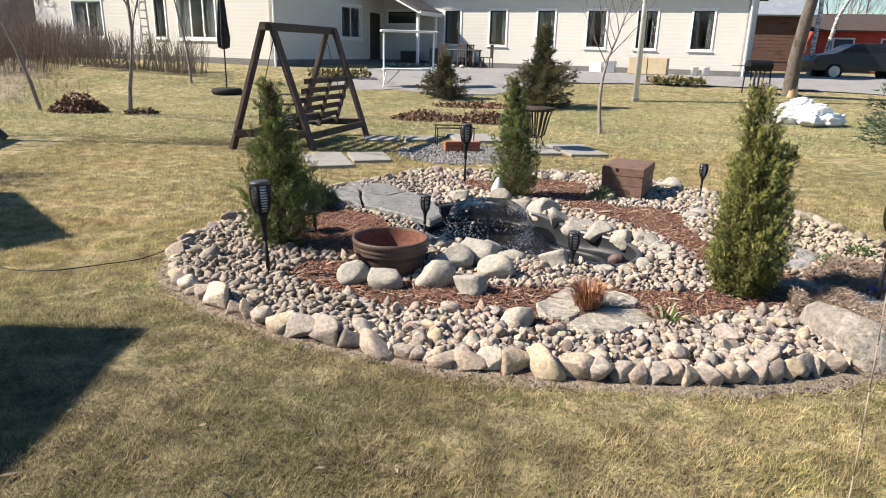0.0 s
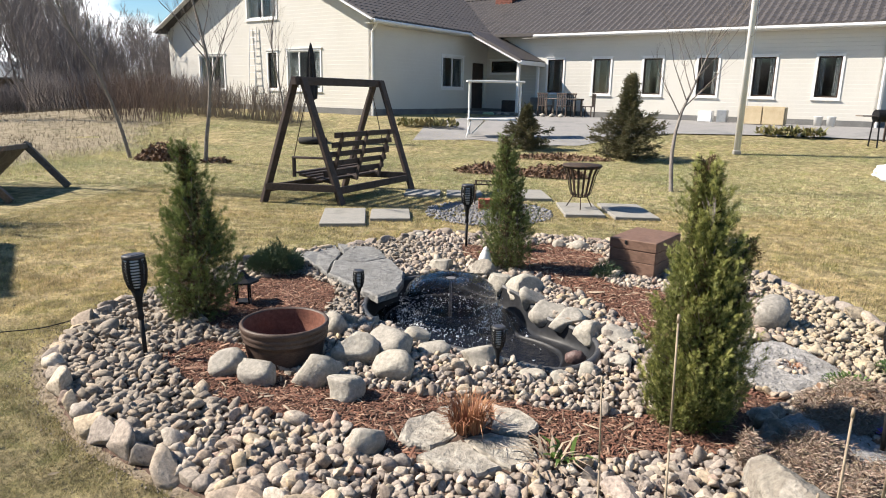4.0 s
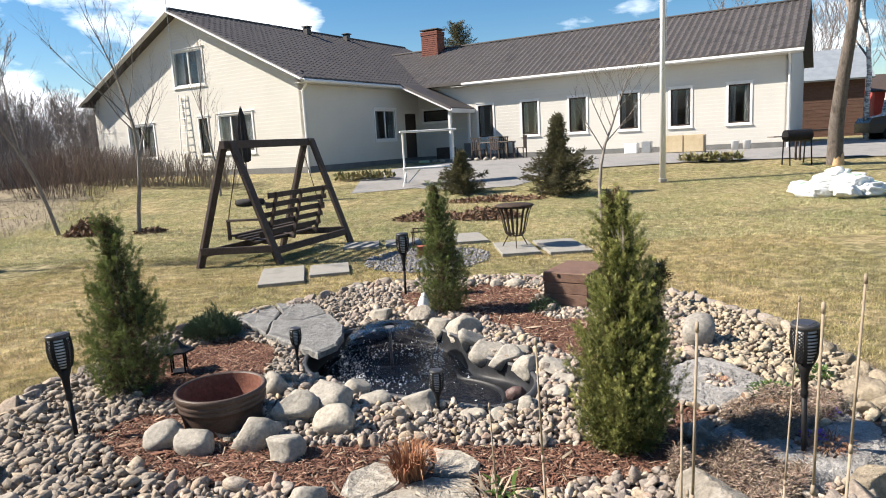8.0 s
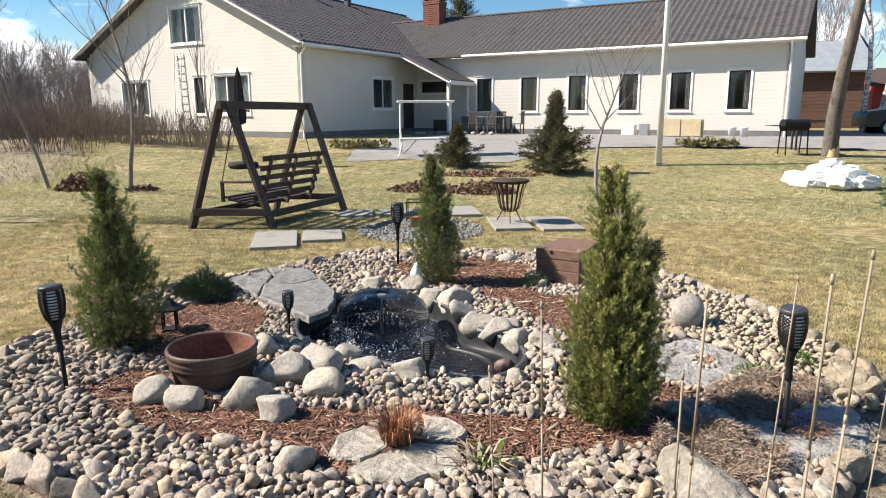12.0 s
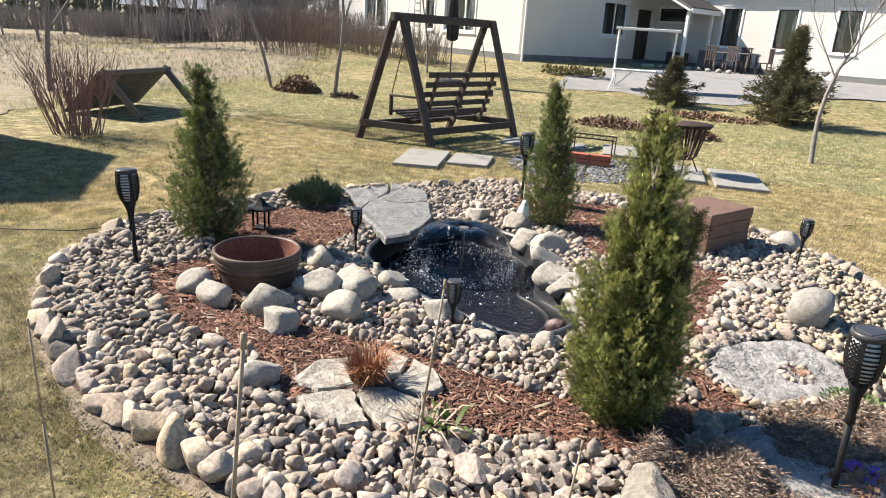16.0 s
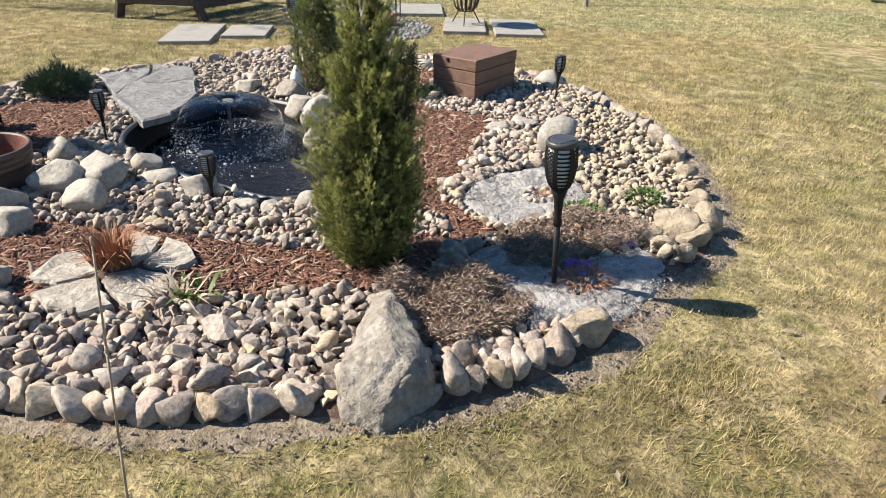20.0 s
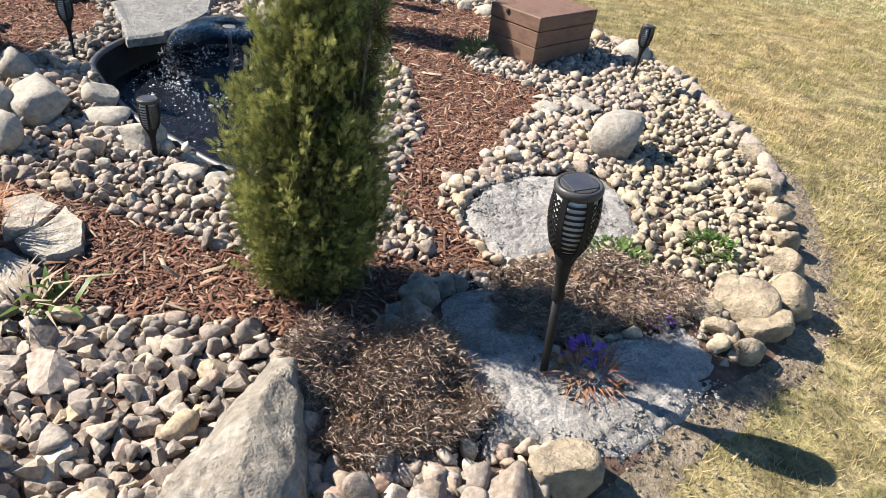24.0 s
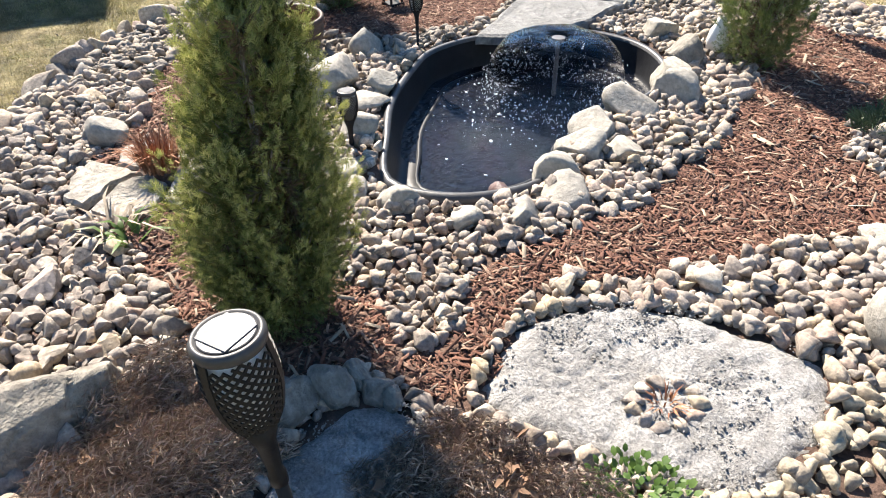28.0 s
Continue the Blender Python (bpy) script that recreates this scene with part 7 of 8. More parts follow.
# ---- by the house ----
# white folding frame
wf = thing("tennis_table", pose(-1.15, 20.9, lz(0, 20.9), 0, 0, 12), "white folded table-tennis table standing on the terrace", "tennis table")
for z, x0, x1 in ((1.62, -0.75, 0.95), (0.52, -0.7, 0.75)):
    part("board", box(bmesh.new(), ((x0 + x1) / 2, 0, z), (x1 - x0, 0.5, 0.06), bev=0.012), M_WHITE, wf)
for x in (-0.66, 0.86):
    part("post", tube(bmesh.new(), (x, 0, 0.1), (x, 0, 1.6), 0.03, 0.03, 8), M_WHITE, wf)
for a, c in (((-0.6, -0.2, 0.5), (-0.75, -0.5, 0.0)), ((-0.55, 0, 0.1), (-0.15, 0, 0.52)), ((0.7, -0.2, 0.5), (0.8, -0.5, 0.0)), ((-0.6, 0.2, 0.5), (-0.6, 0.5, 0.0)), ((0.7, 0.2, 0.5), (0.7, 0.5, 0.0))):
    part("brace", tube(bmesh.new(), a, c, 0.02, 0.02, 8), M_WHITE, wf)

# closed parasol on its round base
pa = thing("parasol", pose(-6.0, 18.9, lz(0, 18.9)), "closed dark garden parasol in a round base", "parasol")
part("pole", tube(bmesh.new(), (0, 0, 0), (0, 0, 2.75), 0.022, 0.018, 10), M_WOOD_DARK, pa)
b = lathe(bmesh.new(), [(0.05, 1.2), (0.13, 1.25), (0.15, 1.5), (0.11, 1.9), (0.1, 2.1), (0.07, 2.5), (0.02, 2.72)], 16)
for q in b.verts:
    a = math.atan2(q.co.y, q.co.x)
    q.co.x, q.co.y = q.co.x * (1 + 0.25 * math.cos(8 * a)), q.co.y * (1 + 0.25 * math.cos(8 * a))
part("canopy", b, M_FABRIC, pa)
part("base", lathe(bmesh.new(), [(0.0, 0.0), (0.38, 0.0), (0.42, 0.07), (0.4, 0.15), (0.28, 0.17), (0.1, 0.15), (0.0, 0.15)], 24), M_RUBBER, pa, smooth=True)

# garden table and chairs against the long wall
H2 = HOUSE


def at_house(u, v, z=0.0, turn=0.0):
    m = H2 @ pose(u, v, 0, 0, 0, turn)
    m.translation.z = lz(0, m.translation.y) + 0.02 + z
    return m


tb = thing("garden_table", at_house(4.1, 7.5), "dark grey garden table by the wall", "table")
part("tabletop", box(bmesh.new(), (0, 0, 0.72), (1.5, 0.85, 0.04), bev=0.01), M_WOOD_GREY, tb)
for sx in (-0.66, 0.66):
    for sy in (-0.36, 0.36):
        part("leg", box(bmesh.new(), (sx, sy, 0.36), (0.06, 0.06, 0.71)), M_WOOD_GREY, tb)


def chair():
    c = thing("garden_chair", at_house(3.6, 6.75), "dark slatted garden chair at the table", "chair", "garden chairs")
    part("seat", box(bmesh.new(), (0, 0, 0.43), (0.48, 0.46, 0.035), bev=0.008), M_WOOD_DARK, c)
    for k in range(5):
        part("back_slat", box(bmesh.new(), (-0.19 + 0.095 * k, -0.22, 0.68), (0.05, 0.02, 0.46)), M_WOOD_DARK, c)
    part("top_rail", box(bmesh.new(), (0, -0.22, 0.93), (0.5, 0.03, 0.06), bev=0.006), M_WOOD_DARK, c)
    for sx in (-0.21, 0.21):
        for sy in (-0.2, 0.2):
            part("leg", box(bmesh.new(), (sx, sy, 0.21), (0.04, 0.04, 0.42)), M_WOOD_DARK, c)
    return c


ch0 = chair()
copy_thing(ch0, at_house(4.5, 6.75, 0, -6))
copy_thing(ch0, at_house(5.2, 7.6, 0, 95))
copy_thing(ch0, at_house(4.0, 8.25, 0, 178))

for u, v, w, d, h, mat, name, label, cat in ((2.55, 8.05, 0.5, 0.4, 0.75, M_PLINTH, "grey_bin", "dark grey storage bin by the wall", "bin"), (1.2, 8.1, 0.8, 0.45, 0.6, M_WOOD_DARK, "storage_box", "dark wooden storage box by the porch", "box"),
                                              (9.9, 7.9, 0.5, 0.4, 0.4, M_WHITE, "white_box", "white plastic box by the wall", "box"), (10.5, 7.9, 0.35, 0.35, 0.45, M_ALU, "grey_box", "grey tub by the wall", "tub"), (7.2, 8.4, 0.55, 0.1, 0.2, M_WHITE, "white_vent", "white vent plate low on the wall", "vent")):
    single(name, box(bmesh.new(), (0, 0, h / 2), (w, d, h), bev=0.015), mat, at_house(u, v), label, cat)
for u in (13.7, 14.1):
    bk = thing("bucket", at_house(u, 7.9), "white plastic bucket by the wall", "bucket", "buckets")
    part("body", lathe(bmesh.new(), [(0.0, 0.01), (0.12, 0.0), (0.15, 0.32), (0.16, 0.33), (0.14, 0.33), (0.11, 0.03), (0.0, 0.03)], 16), M_WHITE, bk, smooth=True)
wb = thing("crate", at_house(12.1, 6.9), "tan board crate standing before the wall", "crate")
for k in range(2):
    part("panel", box(bmesh.new(), (-0.36 + 0.72 * k, -0.2, 0.33), (0.68, 0.03, 0.62), bev=0.008), M_CARDBOARD, wb)
part("frame", box(bmesh.new(), (0, 0.02, 0.32), (1.46, 0.36, 0.6), bev=0.008), M_CARDBOARD, wb)


def green_row(name, x, y, w, d, h, n, seed, label):
    rg = np.random.default_rng(seed)
    v = np.array([(0, 0, 0), (0.35, -0.25, 0.1), (1, 0, 0), (0.35, 0.25, 0.1)])
    a, r = rg.uniform(0, 2 * np.pi, n), np.sqrt(rg.uniform(0, 1, n))
    px, py = w / 2 * r * np.cos(a), d / 2 * r * np.sin(a)
    dd = np.stack([rg.normal(0, 0.6, n), rg.normal(0, 0.6, n), rg.uniform(0.4, 1.2, n)], -1)
    ob = raw(name, *scatter(v, np.array([(0, 1, 2), (0, 2, 3)]), np.stack([px, py, h * rg.uniform(0, 0.6, n)], -1), aim(dd), rg.uniform(0.10, 0.24, n)), M_PERENNIAL)
    ob.matrix_world = pose(x, y, lz(x, y), 0, 0, -12)
    return tagged(ob, label, "plants", kind="stuff")


green_row("perennials", -3.4, 22.3, 2.2, 0.7, 0.3, 420, 301, "low row of green and yellowed perennials along the house")
green_row("perennials", 7.7, 22.6, 1.9, 0.7, 0.3, 380, 302, "low island of green perennials in the driveway")

# hose and stones at the terrace edge
for k in range(9):
    v, f = stone_arrays(310 + k, 1)
    b = bmesh.new()
    vs = [b.verts.new(tuple(q * 0.25)) for q in v]
    for t in f:
        b.faces.new([vs[i] for i in t])
    p = at_house(1.4 + 0.42 * k, 6.0)
    single("edge_stone", b, M_BOULDER, p @ pose(0, 0, 0.05), "pale stone along the terrace edge", "stone", "terrace stones", smooth=True)
b = bmesh.new()
for r, z in ((0.22, 0.03), (0.24, 0.06), (0.2, 0.09)):
    ring_tube(b, r, z, 0.016, 20, 5)
single("garden_hose", b, M_BAG_PRINT, at_house(1.6, 5.5), "coiled green garden hose on the terrace", "hose", smooth=True)

# sacks
rr = random.Random(9)
for k, (x, y, z, a) in enumerate(((7.6, 15.35, 0, 10), (8.05, 15.05, 0, -30), (8.5, 14.9, 0, 20), (7.75, 15.7, 0, 60), (8.3, 15.4, 0, 100), (7.75, 15.4, 0.2, -15), (8.25, 15.15, 0.2, 35), (8.75, 15.2, 0, 75), (7.3, 15.5, 0.0, 130), (8.6, 15.5, 0.1, 10), (8.0, 15.5, 0.3, 80), (7.9, 14.8, 0, 50))):
    b = bmesh.new()
    bmesh.ops.create_icosphere(b, subdivisions=4, radius=0.5)
    for q in b.verts:
        p = q.co
        e = Vector((math.copysign(abs(p.x * 2) ** 0.6, p.x) / 2, math.copysign(abs(p.y * 2) ** 0.6, p.y) / 2, math.copysign(abs(p.z * 2) ** 0.75, p.z) / 2))
        w_ = Vector((k * 7, k * 3, 0))
        fold = 0.3 * noise.noise(p * 4 + w_) + 0.22 * (0.5 - abs(noise.noise(p * 7 + w_))) + 0.10 * (0.5 - abs(noise.noise(p * 16 - w_)))
        q.co = Vector((e.x * 0.60, e.y * 0.40, e.z * 0.28)) * (0.95 + fold)
    sk = thing("sack", pose(8.25 + 0.82 * (x - 8.05), y, lz(x, y) + z + 0.13, rr.uniform(-20, 20), rr.uniform(-20, 20), a), "white plastic garden soil sack in a pile", "sack", "pile of sacks")
    part("bag", b, M_BAG, sk, smooth=True)
    part("print", box(bmesh.new(), (0, 0, 0.128), (0.3, 0.2, 0.02), bev=0.008), M_BAG_PRINT, sk)

# barrel grill
gl = thing("grill", pose(9.75, 21.2, lz(0, 21.2), 0, 0, 10), "black barrel grill on thin legs", "grill")
b = bmesh.new()
tube(b, (-0.38, 0, 0.86), (0.38, 0, 0.86), 0.17, 0.17, 18)
part("barrel", b, M_BLACK, gl, smooth=False)
for sx in (-0.33, 0.33):
    for sy in (-0.2, 0.2):
        part("leg", tube(bmesh.new(), (sx, sy, 0), (sx, sy * 0.7, 0.82), 0.02, 0.02, 6), M_BLACK, gl)
part("shelf", box(bmesh.new(), (-0.62, 0, 0.85), (0.4, 0.35, 0.03)), M_WOOD_GREY, gl)
b = bmesh.new()
for sx in (-0.5, 0.5):
    for sy in (-0.15, 0.15):
        box(b, (sx, sy, 0.45), (0.05, 0.05, 0.9))
box(b, (0, 0, 0.88), (1.2, 0.4, 0.05))
single("work_table", b, M_WOOD_DARK, pose(10.6, 22.0, lz(0, 22)), "narrow dark work table behind the old tree", "table")


# ---- outbuildings ----
def shed(name, m, w, d, h, rise, wall_m, roof_m, label, boards=True):
    s = thing(name, m, label, "outbuilding")
    b = bmesh.new()
    box(b, (0, 0, h / 2), (w, d, h))
    q = [b.verts.new(c) for c in ((-w / 2, -d / 2, h), (-w / 2, d / 2, h), (-w / 2, 0, h + rise), (w / 2, -d / 2, h), (w / 2, d / 2, h), (w / 2, 0, h + rise))]
    b.faces.new((q[0], q[2], q[1]))
    b.faces.new((q[3], q[4], q[5]))
    part("wall", b, wall_m, s)
    if boards:
        n = int(h / 0.2)
        for k in range(n):
            part("board", box(bmesh.new(), (0, -d / 2 - 0.012, 0.1 + 0.2 * k), (w + 0.02, 0.024, 0.185)), wall_m, s)
    for sg in (-1, 1):
        b = bmesh.new()
        L = math.hypot(d / 2 + 0.5, rise * (1 + 1.0 / d))
        box(b, (0, 0, 0), (w + 0.8, L, 0.1), Matrix.Translation((0, sg * (d / 4 + 0.2), h + rise * 0.5)) @ Matrix.Rotation(-sg * math.atan2(rise, d / 2), 4, "X"))
        part("roof", b, roof_m, s)
    return s


shed("log_barn", pose(20.0, 44.3, 0.6, 0, 0, -16), 4.2, 7.0, 3.3, 1.7, M_FALU, M_METALROOF, "old brown log barn with a pale metal roof")
red = shed("red_building", pose(34.9, 46.1, 0.6, 0, 0, -16), 20, 6.0, 2.7, 1.0, M_REDWALL, M_WOOD_DARK, "long red outbuilding beyond the driveway", False)
for x in (-8.2, -5.4, -2.6, 0.2):
    wd = part("window", box(bmesh.new(), (x, -3.02, 1.75), (1.3, 0.06, 0.9), bev=0.01), M_WHITE, red)
    part("pane", box(bmesh.new(), (x, -3.06, 1.75), (1.1, 0.03, 0.7)), M_SOLAR, wd)
shed("white_shed", pose(-43, 46, 0.6, 0, 0, 42), 10, 5, 1.5, 1.0, M_WOOD_GREY, M_METALROOF, "low far shed with a pale roof at the field's end", False)
shed("outbuilding", pose(-11.1, 4.5, 0, 0, 0, 0), 6.0, 2.2, 3.2, 0.8, M_FALU, M_ROOF, "brown wooden outbuilding beside the lawn", False)
shed("outbuilding", pose(-8.1, -2.35, 0, 0, 0, 92), 9.6, 5.0, 3.3, 0.9, M_FALU, M_ROOF, "long brown wooden outbuilding beside the lawn", False)

# tilted A-frame on the lawn
af = thing("trestle", pose(-6.78, 8.95, 0, 0, 0, 13), "grey weathered wooden trestle with a boarded side on the lawn", "trestle")
for y in (-0.75, 0.75):
    part("leg", beam(bmesh.new(), (0.55, y, 0.02), (-0.06, y, 0.68), 0.1, 0.06, 0.005, up=(0, 1, 0)), M_WOOD_GREY, af)
for k in range(6):
    part("board", beam(bmesh.new(), (-0.06 - 0.115 * k, -0.85, 0.62 - 0.107 * k), (-0.06 - 0.115 * k, 0.85, 0.62 - 0.107 * k), 0.156, 0.025, 0.003, up=(-0.68, 0, 0.73)), M_WOOD_GREY, af)
part("rail", beam(bmesh.new(), (-0.02, -0.86, 0.64), (-0.02, 0.86, 0.64), 0.07, 0.07, 0.005), M_WOOD_GREY, af)

# ---- car ----
car = thing("car", pose(18.3, 30.2, 0.62, 0, 0, -8), "dark parked estate car on the driveway", "car")
side = [(-2.2, 0.35), (-2.22, 0.75), (-2.1, 0.95), (-1.35, 1.05), (-0.6, 1.45), (0.2, 1.5), (1.3, 1.46), (2.0, 1.1), (2.2, 0.9), (2.22, 0.4)]
b = bmesh.new()
rows = []
for y, k in ((-0.85, 0.0), (-0.8, 0.05), (0.8, 0.05), (0.85, 0.0)):
    rows.append([b.verts.new((x, y * (1 - 0.16 * max(0, z - 0.95) / 0.5), z + (0.02 if k else 0))) for x, z in side])
for p, q in zip(rows, rows[1:]):
    for i in range(len(p)):
        b.faces.new((p[i], p[(i + 1) % len(p)], q[(i + 1) % len(q)], q[i]))
b.faces.new(rows[0])
b.faces.new(rows[-1][::-1])
part("body", b, M_CAR, car)
for y in (-1, 1):
    b = bmesh.new()
    q = [b.verts.new((x, y * 0.80, z)) for x, z in ((-1.15, 1.05), (-0.55, 1.39), (1.25, 1.38), (1.75, 1.1))]
    b.faces.new(q)
    bmesh.ops.solidify(b, geom=b.faces[:], thickness=0.03)
    part("side_window", b, M_SOLAR, car)
    for x in (-1.35, 1.4):
        b = tube(bmesh.new(), (x, y * 0.7, 0.32), (x, y * 0.89, 0.32), 0.33, 0.33, 24)
        wh = part("wheel", b, M_RUBBER, car)
        b = bmesh.new()
        for k in range(7):
            a = 2 * math.pi * k / 7
            beam(b, (x, y * 0.9, 0.32), (x + 0.22 * math.cos(a), y * 0.9, 0.32 + 0.22 * math.sin(a)), 0.05, 0.02, 0)
        tube(b, (x, y * 0.85, 0.32), (x, y * 0.895, 0.32), 0.23, 0.23, 20)
        part("rim", b, M_ALU, wh)

# ---- far woods, one tangle of bare trees ----
rr = random.Random(17)
chunks = []
protos = []
for k in range(4):
    t, l, w = twig_tree(400 + k, 8.5 + k, 0.42, 0.09, 3, 5, 0.15, thin=0.022, tips=2)
    protos.append(join([sticks(t, 5), sticks(l, 3), sticks(w, 3)]))
spots = []
for k in range(210):  # low wood behind the gable
    a = 20 + 20 * rr.random()
    d = rr.uniform(36, 75)
    spots.append((a, d, rr.uniform(3.2, 5.6) * d / 55))
for k in range(66):  # taller wood over the field
    a = 37 + 10 * rr.random()
    d = rr.uniform(38, 70)
    spots.append((a, d, rr.uniform(4.5, 10.5) * d / 55))
for k in range(58):
    a = 46 + 42 * rr.random()
    d = rr.uniform(36, 75)
    spots.append((a, d, rr.uniform(5.0, 11.0) * d / 55))
for k, (a, d, h) in enumerate(spots + [(45.9, 13.8, 6.2), (36, 33, 4.4), (40, 36, 6.0), (52, 34, 8.0)]):
    x, y = -d * math.sin(radians(a)), d * math.cos(radians(a))
    if -16 < x < 0 and 22 < y < 48 and not (x < -13 and y < 29):
        continue
    v, f = protos[k % 4]
    c, s = math.cos(k * 1.7), math.sin(k * 1.7)
    sc = h / (8.5 + k % 4)
    chunks.append((np.stack([x + sc * (v[:, 0] * c - v[:, 1] * s), y + sc * (v[:, 0] * s + v[:, 1] * c), lz(x, y) + sc * v[:, 2]], -1), f))
for k in range(26):
    x, y = rr.uniform(20, 60), rr.uniform(55, 80)
    v, f = protos[k % 4]
    chunks.append((np.stack([x + v[:, 0], y + v[:, 1], lz(x, y) + 1.1 * v[:, 2]], -1), f))
woods = raw("far_woods", *join(chunks), M_TWIG_FAR)
tagged(woods, "bare grey wood of birches and alders beyond the field", "woods", kind="stuff")

# brushwood along the field
for k, (a, d, w) in enumerate(((33, 34, 8), (39, 40, 8), (30, 44, 9), (44, 46, 10), (50, 52, 12))):
    a = radians(a)
    x, y = -d * math.sin(a), d * math.cos(a)
    stems("brushwood", pose(x, y, lz(x, y), 0, 0, math.degrees(a)), 900, w, 3.0, 1.6, 420 + k, M_TWIG_FAR, "leafless grey-brown brushwood beyond the field", "brushwood", kind="stuff", rad=0.02)

# dark far conifers at the horizon
rg = np.random.default_rng(88)
ch = []
cv = np.array([(math.cos(2 * math.pi * k / 7) * (0.5 if k % 2 else 0.32), math.sin(2 * math.pi * k / 7) * (0.5 if k % 2 else 0.32), 0.1) for k in range(7)] + [(0, 0, 1)])
cf = np.array([(k, (k + 1) % 7, 7) for k in range(7)])
for k in range(420):
    a = radians(rg.uniform(20, 88))
    d = rg.uniform(110, 170)
    h = rg.uniform(3.5, 7.0)
    x, y = -d * math.sin(a), d * math.cos(a)
    for s in range(5):
        ch.append((cv * np.array([h * 0.5 * (1 - 0.16 * s), h * 0.5 * (1 - 0.16 * s), h * 0.38]) + np.array([x, y, lz(x, y) + h * 0.15 * s]), cf))
fc = raw("far_conifers", *join(ch), M_SPRUCE)
tagged(fc, "dark conifer wood along the horizon", "woods", kind="stuff")

# dry field grass on the left
rg = np.random.default_rng(90)
n = 36000
x, y = rg.uniform(-34, -6, n), rg.uniform(8, 40, n)
ok = inside([(-8.8, 9.5), (-9.5, 15), (-9, 18.5), (-12.5, 22), (-14, 25), (-34, 40), (-34, 8)], x, y)
x, y = x[ok], y[ok]
m = len(x)
v = np.array([(0, -0.03, 0), (0, 0.03, 0), (1, 0, 0), (0.1, 0.12, 0), (0.15, 0.16, 0), (0.8, 0.3, 0)])
d = np.stack([rg.normal(0, 0.35, m), rg.normal(0, 0.35, m), np.ones(m)], -1)
fg = raw("field_grass", *scatter(v, np.array([(0, 1, 2), (3, 4, 5)]), np.stack([x, y, lift(x, y)], -1), aim(d), rg.uniform(0.08, 0.24, m)), M_FIELD)
tagged(fg, "tall dry grass of an unmown field", "field grass", kind="stuff")

n = 15000
edge = rounded([(-7.6, 5.5), (-8.6, 9), (-9.3, 13), (-9.8, 16.5), (-12.3, 20.5), (-14.2, 24.5)], 8)[:40]
k = rg.integers(0, len(edge), n)
x, y = np.array([p[0] for p in edge])[k] + rg.normal(0, 0.5, n), np.array([p[1] for p in edge])[k] + rg.uniform(-0.5, 0.5, n)
d = np.stack([rg.normal(0, 0.6, n), rg.normal(0, 0.6, n), np.ones(n)], -1)
fg = raw("field_grass", *scatter(v, np.array([(0, 1, 2), (3, 4, 5)]), np.stack([x, y, lift(x, y)], -1), aim(d), rg.uniform(0.05, 0.13, n)), M_BLADE_FAR)
tagged(fg, "tufts of dry grass where the lawn meets the field", "field grass", kind="stuff")

# ---- dry stalks before the bed ----
def stalk(x, y, h, lean, label="dry bare plant stalk standing before the bed"):
    b = bmesh.new()
    p = Vector((0, 0, -0.02))
    n = 7
    for k in range(n):
        q = Vector((lean[0] * ((k + 1) / n) ** 1.2, lean[1] * ((k + 1) / n) ** 1.2, h * (k + 1) / n))
        tube(b, p, q, 0.0031 - 0.00024 * k, 0.0029 - 0.00024 * k, 7)
        tube(b, q - Vector((0, 0, 0.005)), q + Vector((0, 0, 0.006)), 0.0042 - 0.0003 * k, 0.0036 - 0.0003 * k, 7)
        p = q
    single("dry_stalk", b, M_STRAW, pose(x, y, 0), label, "dry stalk", "dry stalks", smooth=True)


for x, y, h, lx, ly in ((1.70, 1.47, 1.39, 0.06, 0.03), (1.66, 1.42, 1.38, 0.02, 0.0), (1.80, 1.62, 1.33, 0.13, 0.0), (1.54, 1.43, 1.36, 0.02, 0.0), (1.43, 1.66, 1.27, -0.03, 0.02),
                        (1.36, 1.83, 1.10, -0.04, 0.02), (1.82, 1.92, 1.24, 0.08, 0.08), (2.02, 1.95, 1.08, 0.07, 0.05), (1.58, 1.57, 1.21, 0.0, 0.0), (1.62, 1.75, 0.98, 0.02, 0.02), (1.45, 1.55, 1.0, 0.02, 0.0)):
    stalk(x, y, h, (lx, ly))

# thin power cable lying on the lawn
run = [Vector((x, y, 0.02)) for x, y in rounded([(-5.2, 4.5), (-4.3, 4.05), (-3.4, 4.25), (-2.8, 4.05), (-2.5, 4.03), (-2.2, 4.2), (-2.02, 4.35), (-1.85, 4.8), (-1.6, 4.9)], 6)[:48]]
cable = raw("cable", *sticks([(p, q, 0.0038, 0.0038) for p, q in zip(run, run[1:])], 6), M_BLACK, True)
tagged(cable, "thin black power cable lying on the lawn towards the pond", "cable")

# ---- lawn blades ----
rg = np.random.default_rng(95)


